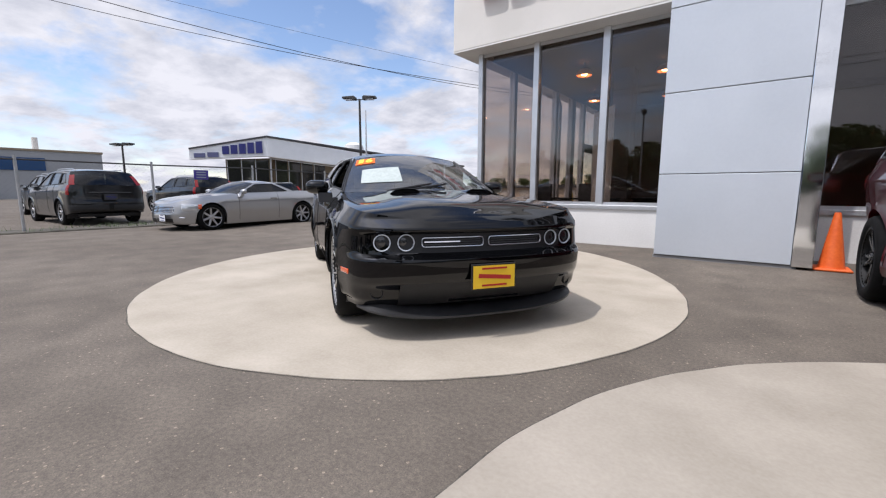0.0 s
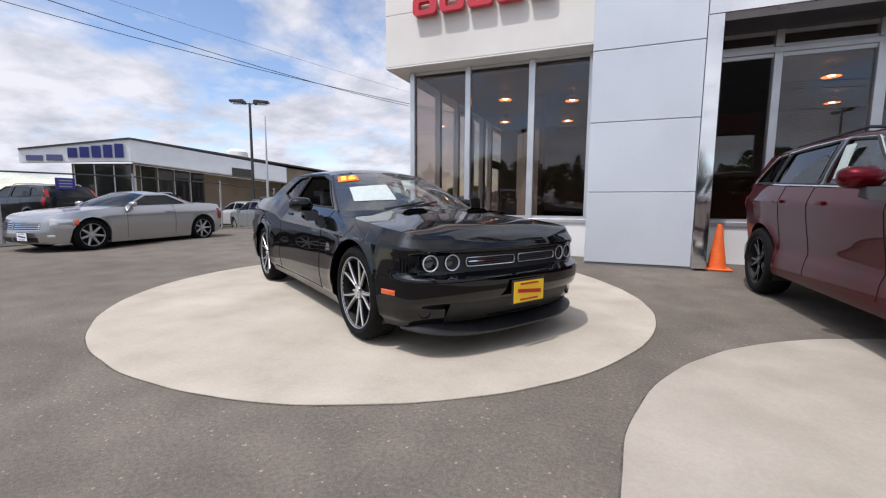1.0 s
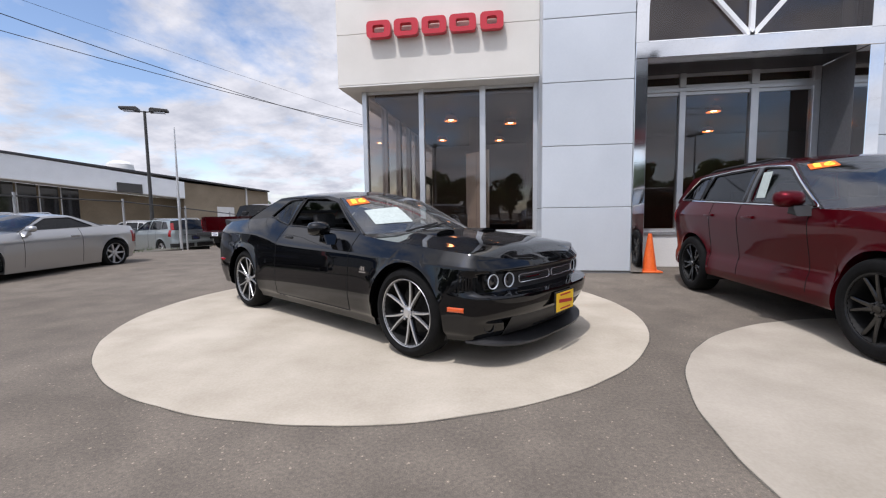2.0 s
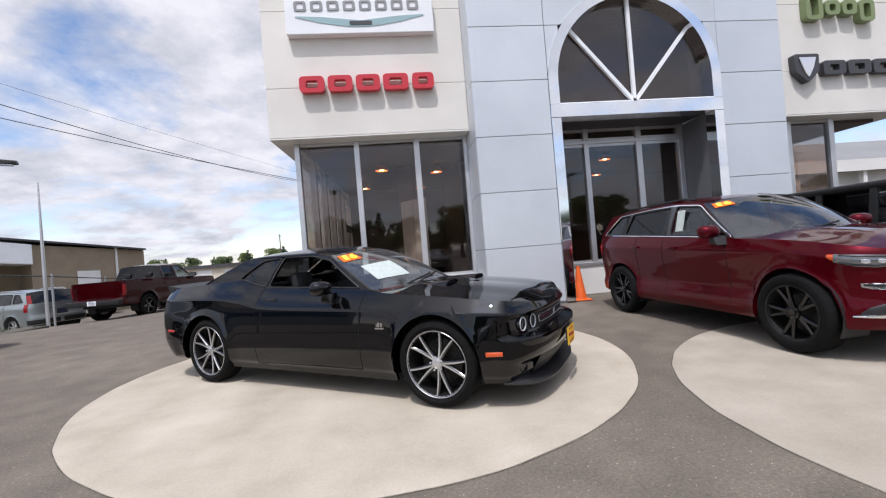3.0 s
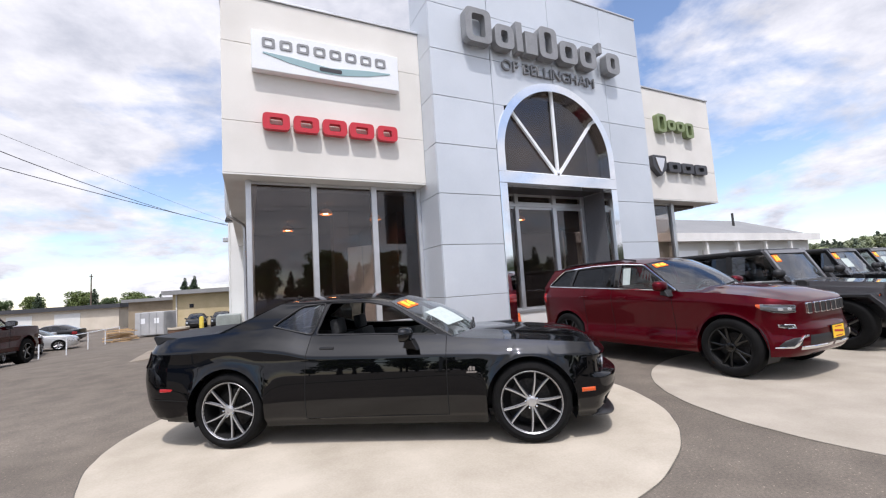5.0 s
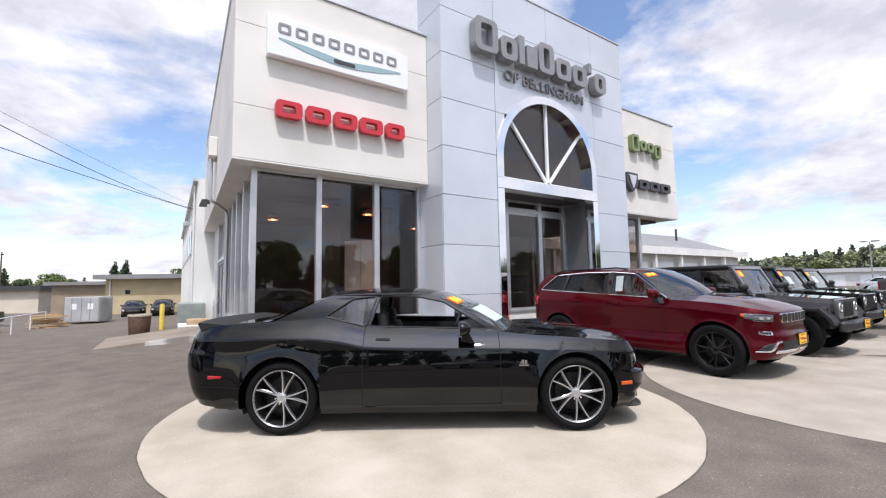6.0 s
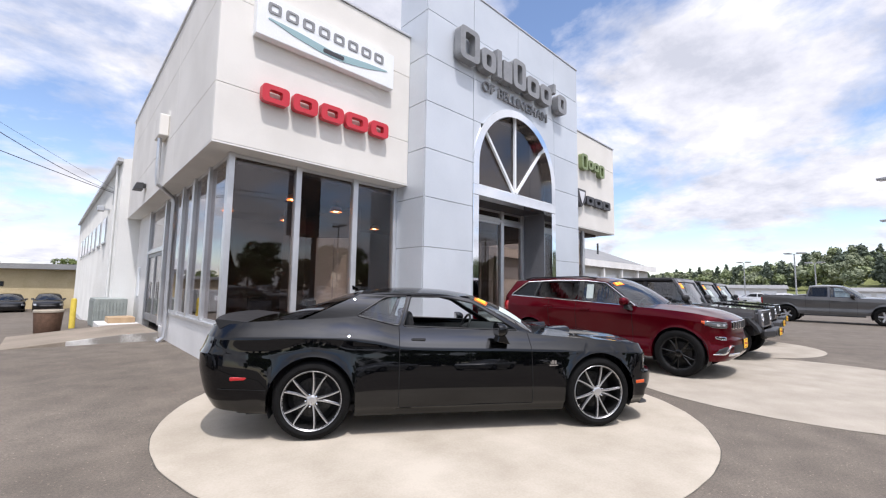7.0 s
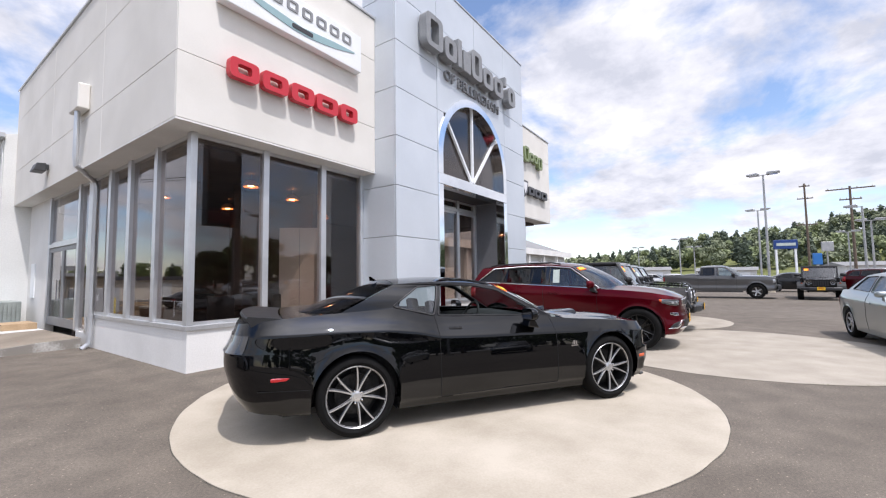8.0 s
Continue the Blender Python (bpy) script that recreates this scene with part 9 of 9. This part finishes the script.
def utility_pole(x, y, h, cross, lean_to=(0, 0)):
    p = thing("utility_pole", "weathered timber utility pole with cross-arm and insulators", "utility pole", pose(x, y, 0))
    part("mast", tube(bmesh.new(), [(0, 0, 0), (lean_to[0], lean_to[1], h)], [0.17, 0.11], 10), M_WOOD, p)
    for z, w in cross:
        part("cross_arm", slab(-0.06, 0.06, -w, w, h - z - 0.07, h - z + 0.07), M_WOOD, p, smooth=0)
        for k in range(4):
            yy = -w * 0.9 + k * w * 0.6
            part("insulator", lathe(bmesh.new(), [(0.05, 0.0), (0.07, 0.08), (0.03, 0.2), (0.0, 0.2)], 8, m=Matrix.Translation((0, yy, h - z + 0.07))), M_CLAD, p)
    return p


utility_pole(71.0, -8.3, 14.3, ((0.4, 0.6), (2.2, 0.9), (6.0, 1.2)))
utility_pole(61.1, -11.3, 11.8, ((0.3, 2.2), (1.6, 1.0)))
utility_pole(-33.0, 110.0, 9.0, ((0.5, 1.2),))
utility_pole(58.0, -40.0, 12.0, ((0.5, 1.2),))

# overhead service wires to the workshop
WIRES = (((-5.5, 20.0, 4.85), (-39.25, -12.52, 14.71), 1.65, 1.0, 0.011), ((-5.5, 20.0, 4.9), (-12.97, -4.41, 5.57), 0.88, 2.2, 0.008), ((-5.5, 20.0, 5.0), (-18.34, -7.72, 7.02), 0.38, 1.8, 0.004))
for k, (a, b, sag, far, r) in enumerate(WIRES):
    a, b = Vector(a), Vector(b)
    pts = []
    for i in range(41):
        u = far * i / 40
        q = a + (b - a) * u
        q.z -= 4 * sag * u * (1 - u)
        pts.append(q)
    w = part("overhead_wire", tube(bmesh.new(), pts, r, 6), M_WIRE)
    tagged(w, "black overhead service wire sagging to the workshop", "cable", "overhead wires")
mast = thing("service_mast", "steel service mast bracket on the workshop gutter", "mast", pose(-5.5, 20.0, 4.6))
part("mast", tube(bmesh.new(), [(0.0, 0, -0.2), (0.0, 0, 0.55)], 0.03, 8), M_POST, mast)

# ---- trees and hills ----


def leaf_cloud(blobs, count, size, seed, flat=0.7):
    """Many small leaf sprays in lumpy clusters; returns vertex and face lists."""
    r = np.random.default_rng(seed)
    vs, fs = [], []
    total = sum(b[3] * b[4] * b[5] for b in blobs)
    for bx, by, bz, rx, ry, rz in blobs:
        n = max(6, int(count * rx * ry * rz / total))
        d = r.normal(size=(n, 3))
        d /= np.linalg.norm(d, axis=1)[:, None]
        k = r.uniform(0.55, 1.05, size=(n, 1))
        p = np.array([bx, by, bz]) + d * k * [rx, ry, rz]
        u = r.normal(size=(n, 3))
        u /= np.linalg.norm(u, axis=1)[:, None]
        w = np.cross(u, r.normal(size=(n, 3)))
        w /= np.linalg.norm(w, axis=1)[:, None]
        s = size * r.uniform(0.6, 1.4, size=(n, 1))
        i = len(vs)
        vs += np.stack([p - u * s, p + w * s * flat, p + u * s, p - w * s * flat], 1).reshape(-1, 3).tolist()
        fs += [(i + 4 * q, i + 4 * q + 1, i + 4 * q + 2, i + 4 * q + 3) for q in range(n)]
    return vs, fs


def mesh_of(name, vs, fs, mat):
    me = bpy.data.meshes.new(name)
    me.from_pydata(vs, [], fs)
    me.materials.append(mat)
    return me


TREE_KINDS = {}


def tree(kind, x, y, h, label, rz=0.0):
    """A tree with trunk, limbs and a ragged crown; meshes are shared by kind."""
    if kind not in TREE_KINDS:
        r = random.Random(sum(map(ord, kind)))
        bm = bmesh.new()
        blobs = []
        if kind.startswith("broad"):
            tube(bm, [(0, 0, -0.3), (0.1, 0, 2.2), (0.05, 0.1, 4.5), (0.2, 0, 7.0)], [0.32, 0.25, 0.16, 0.05], 8)
            for k in range(9):
                a, z = k * 2.4 + r.uniform(-0.4, 0.4), 1.9 + k * 0.5
                e = (math.cos(a) * r.uniform(1.5, 2.6), math.sin(a) * r.uniform(1.5, 2.6), z + r.uniform(1.2, 2.2))
                tube(bm, [(0.05, 0, z), (e[0] * 0.5, e[1] * 0.5, z + 0.9), e], [0.11, 0.07, 0.02], 6)
                blobs.append((e[0], e[1], e[2] + 0.3, r.uniform(1.0, 1.7), r.uniform(1.0, 1.7), r.uniform(0.8, 1.3)))
            blobs += [(0.2, 0, 7.4, 1.6, 1.6, 1.3), (0, 0.3, 5.6, 2.0, 2.0, 1.5)]
            vs, fs = leaf_cloud(blobs, 3000, 0.22, 7)
            mat = M_LEAF if kind == "broad" else M_LEAFLIGHT
        elif kind == "poplar":
            tube(bm, [(0, 0, -0.3), (0, 0, 6), (0, 0, 8.6)], [0.2, 0.1, 0.02], 8)
            for k in range(10):
                z = 1.2 + k * 0.78
                w = 0.95 * math.sin(math.pi * min(0.98, (k + 1.6) / 11.5)) ** 0.7
                blobs.append((r.uniform(-0.2, 0.2), r.uniform(-0.2, 0.2), z, w, w, 0.8))
            vs, fs = leaf_cloud(blobs, 2600, 0.16, 9)
            mat = M_LEAFDARK
        else:                                               # conifer
            tube(bm, [(0, 0, -0.3), (0, 0, 6), (0, 0, 9.0)], [0.22, 0.12, 0.02], 8)
            for k in range(16):
                z = 1.4 + k * 0.48
                w = 2.0 * (1 - k / 17) * r.uniform(0.8, 1.15) + 0.15
                for j in range(4):
                    a = j * 1.571 + k * 0.7
                    blobs.append((math.cos(a) * w * 0.6, math.sin(a) * w * 0.6, z, w * 0.55, w * 0.55, 0.32))
            vs, fs = leaf_cloud(blobs, 2600, 0.20, 11)
            mat = M_LEAFDARK
        trunk = bpy.data.meshes.new("trunk")
        bm.to_mesh(trunk)
        bm.free()
        trunk.materials.append(M_BARK)
        TREE_KINDS[kind] = (trunk, mesh_of("crown", vs, fs, mat))
    trunk, crown = TREE_KINDS[kind]
    t = thing("tree", label, "tree", pose(x, y, lift(x, y), 0, 0, rz) @ Matrix.Scale(h / 8.6, 4))
    shared("trunk", trunk, t)
    shared("crown", crown, t)
    return t


for x, y, h in ((-15.1, 99, 7.5), (-13.5, 100, 7.9)):
    tree("poplar", x, y, h, "tall narrow dark poplar beyond the low roofs", x * 7)
tree("broad_pale", -25.5, 104, 4.8, "pale green broad tree beyond the low roofs", 40)
rng = random.Random(11)
for k in range(26):
    x = -78 + k * 3.0 + rng.uniform(-1.5, 1.5)
    tree(("broad", "broad_pale", "broad", "conifer")[k % 4], x, 118 + rng.uniform(-8, 14), rng.uniform(4.6, 7.0), "distant leafy tree on the skyline", rng.uniform(0, 360))
# trees south of the lot, reflected in the glass
for k in range(66):
    x = -80 + k * 2.5 + rng.uniform(-1.5, 1.5)
    tree(("broad", "conifer", "broad", "broad_pale")[k % 4], x, -52 + rng.uniform(-8, 6), rng.choice((3.4, 4.2, 5.0, 6.0, 8.5)), "tall leafy tree across the street", rng.uniform(0, 360))


for k in range(44):
    x = -75 + k * 3.4 + rng.uniform(-1.5, 1.5)
    tree(("conifer", "broad", "conifer")[k % 3], x, -64 + rng.uniform(-6, 4), rng.uniform(6.0, 9.5), "tall dark tree behind the street trees", rng.uniform(0, 360))


clump_bm = bmesh.new()
bmesh.ops.create_icosphere(clump_bm, subdivisions=2, radius=1.0)
CLUMP = ([tuple(v.co) for v in clump_bm.verts], [tuple(v.index for v in f.verts) for f in clump_bm.faces])
clump_bm.free()


def wooded_hill():
    """A long low ridge to the east, covered with mixed crowns."""
    r = np.random.default_rng(21)

    def height(x, y):
        ridge = math.exp(-((x - 235) / 70) ** 2) * (6.5 + 14.5 / (1 + math.exp((y - 2) / 20)))
        return ridge * (1 + 0.08 * math.sin(y * 0.05) + 0.06 * math.sin(y * 0.13 + 1))

    xs, ys = [90 + 10 * i for i in range(24)], [-170 + 10 * j for j in range(40)]
    vs = [(x, y, height(x, y) - 0.4) for x in xs for y in ys]
    n = len(ys)
    fs = [(i * n + j, (i + 1) * n + j, (i + 1) * n + j + 1, i * n + j + 1) for i in range(len(xs) - 1) for j in range(n - 1)]
    hill = new("backdrop", mesh_of("backdrop", vs, fs, M_GRASS))
    tagged(hill, "low grassy ridge under the distant woods", "hill", kind="structure")
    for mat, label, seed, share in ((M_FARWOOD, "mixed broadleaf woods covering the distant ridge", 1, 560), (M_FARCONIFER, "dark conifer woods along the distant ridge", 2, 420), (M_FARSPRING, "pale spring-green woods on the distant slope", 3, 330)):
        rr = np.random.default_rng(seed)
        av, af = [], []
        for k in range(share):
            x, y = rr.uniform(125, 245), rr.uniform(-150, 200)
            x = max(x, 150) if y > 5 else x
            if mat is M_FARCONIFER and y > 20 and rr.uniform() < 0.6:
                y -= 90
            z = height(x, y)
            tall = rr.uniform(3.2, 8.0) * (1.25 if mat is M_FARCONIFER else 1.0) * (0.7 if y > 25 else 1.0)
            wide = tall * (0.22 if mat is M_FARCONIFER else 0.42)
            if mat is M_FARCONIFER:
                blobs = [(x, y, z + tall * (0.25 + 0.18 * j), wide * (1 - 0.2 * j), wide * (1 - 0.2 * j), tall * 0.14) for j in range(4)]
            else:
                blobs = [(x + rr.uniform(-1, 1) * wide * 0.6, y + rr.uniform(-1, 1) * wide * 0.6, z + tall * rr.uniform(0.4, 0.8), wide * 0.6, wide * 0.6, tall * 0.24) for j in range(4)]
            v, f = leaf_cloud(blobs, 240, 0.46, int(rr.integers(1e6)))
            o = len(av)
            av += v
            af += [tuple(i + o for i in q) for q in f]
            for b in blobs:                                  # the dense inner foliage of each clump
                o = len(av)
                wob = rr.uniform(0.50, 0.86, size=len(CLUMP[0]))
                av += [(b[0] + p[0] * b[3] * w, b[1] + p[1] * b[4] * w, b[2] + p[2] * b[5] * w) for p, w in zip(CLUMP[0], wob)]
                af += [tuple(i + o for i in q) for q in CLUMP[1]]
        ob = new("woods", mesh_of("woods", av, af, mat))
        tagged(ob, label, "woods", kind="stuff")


wooded_hill()
# low pale sheds at the foot of the ridge
for x, y, w, h in ((86, 18, 14, 2.3), (92, 2, 10, 2.0), (84, -20, 12, 2.4), (98, -34, 16, 2.6), (88, 34, 12, 2.1)):
    s = thing("shed", "low pale commercial shed at the foot of the hill", "building", pose(x, y, 0, 0, 0, rng.uniform(-10, 10)))
    part("wall", slab(0, 10, -w / 2, w / 2, -0.5, h), M_CLAD, s, smooth=0)
    bm = bmesh.new()
    prism(bm, [(-0.4, h), (10.4, h), (5, h + 0.7)], -w / 2 - 0.3, w / 2 + 0.3, "y")
    part("roof", bm, M_ROOFMETAL, s, smooth=0)
    for k in range(3):
        part("door", slab(-0.06, -0.002, -w * 0.4 + k * w * 0.28, -w * 0.4 + k * w * 0.28 + 2.2, -0.2, h * 0.8), M_SIGNWHITE, s, smooth=0)

# pylon sign and street wires south of the lot, seen in the glass
pylon = thing("pylon_sign", "tall pylon sign of stacked shade-dark panels on a steel mast", "sign", pose(5.55, -12.3, 0))
part("mast", slab(0.92, 1.30, -0.2, 0.2, 0.0, 10.4, 0.02), M_DARKPOLE, pylon, smooth=0)
# cabinet and panel colours carry the shade of the north face
part("cabinet", slab(-0.95, 0.918, -0.35, 0.35, 4.9, 10.2, 0.05), M_SIGNSIDE, pylon, smooth=0)
for k in range(5):
    z = 5.05 + k * 1.02
    part("panel", slab(-0.85, 0.82, 0.352, 0.38, z, z + 0.9, 0.02), (M_SHADEDRED, M_DARKPLASTIC, M_GREYPLASTIC, M_DARKPLASTIC, M_SIGNGREY)[k], pylon, smooth=0)
for z, sag in ((11.6, 0.5), (11.0, 0.45), (9.3, 0.6)):
    w = part("cable", tube(bmesh.new(), [(-70 + 7 * k, -30.0, z - sag * (1 - ((k % 6) / 3 - 1) ** 2)) for k in range(25)], 0.022, 6), M_WIRE)
    tagged(w, "black street power line sagging between far poles", "cable", "street wires")

# grass tufts along the pad joint
bm = bmesh.new()
rng2 = random.Random(3)
for k in range(160):
    a = math.radians(rng2.uniform(196, 214))
    x, y = 1.874 + (2.855 + rng2.uniform(-0.01, 0.02)) * math.cos(a), 1.012 + (2.855 + rng2.uniform(-0.01, 0.02)) * math.sin(a)
    h = rng2.uniform(0.015, 0.05)
    dx, dy = rng2.uniform(-0.02, 0.02), rng2.uniform(-0.02, 0.02)
    bm.faces.new([bm.verts.new(p) for p in ((x - 0.002, y, 0), (x + 0.002, y, 0), (x + dx, y + dy, h))])
g = part("grass_tuft", bm, M_GRASS, smooth=0, kind="stuff", label="short dry grass blades along the pad's edge")
tagged(g, category="grass")
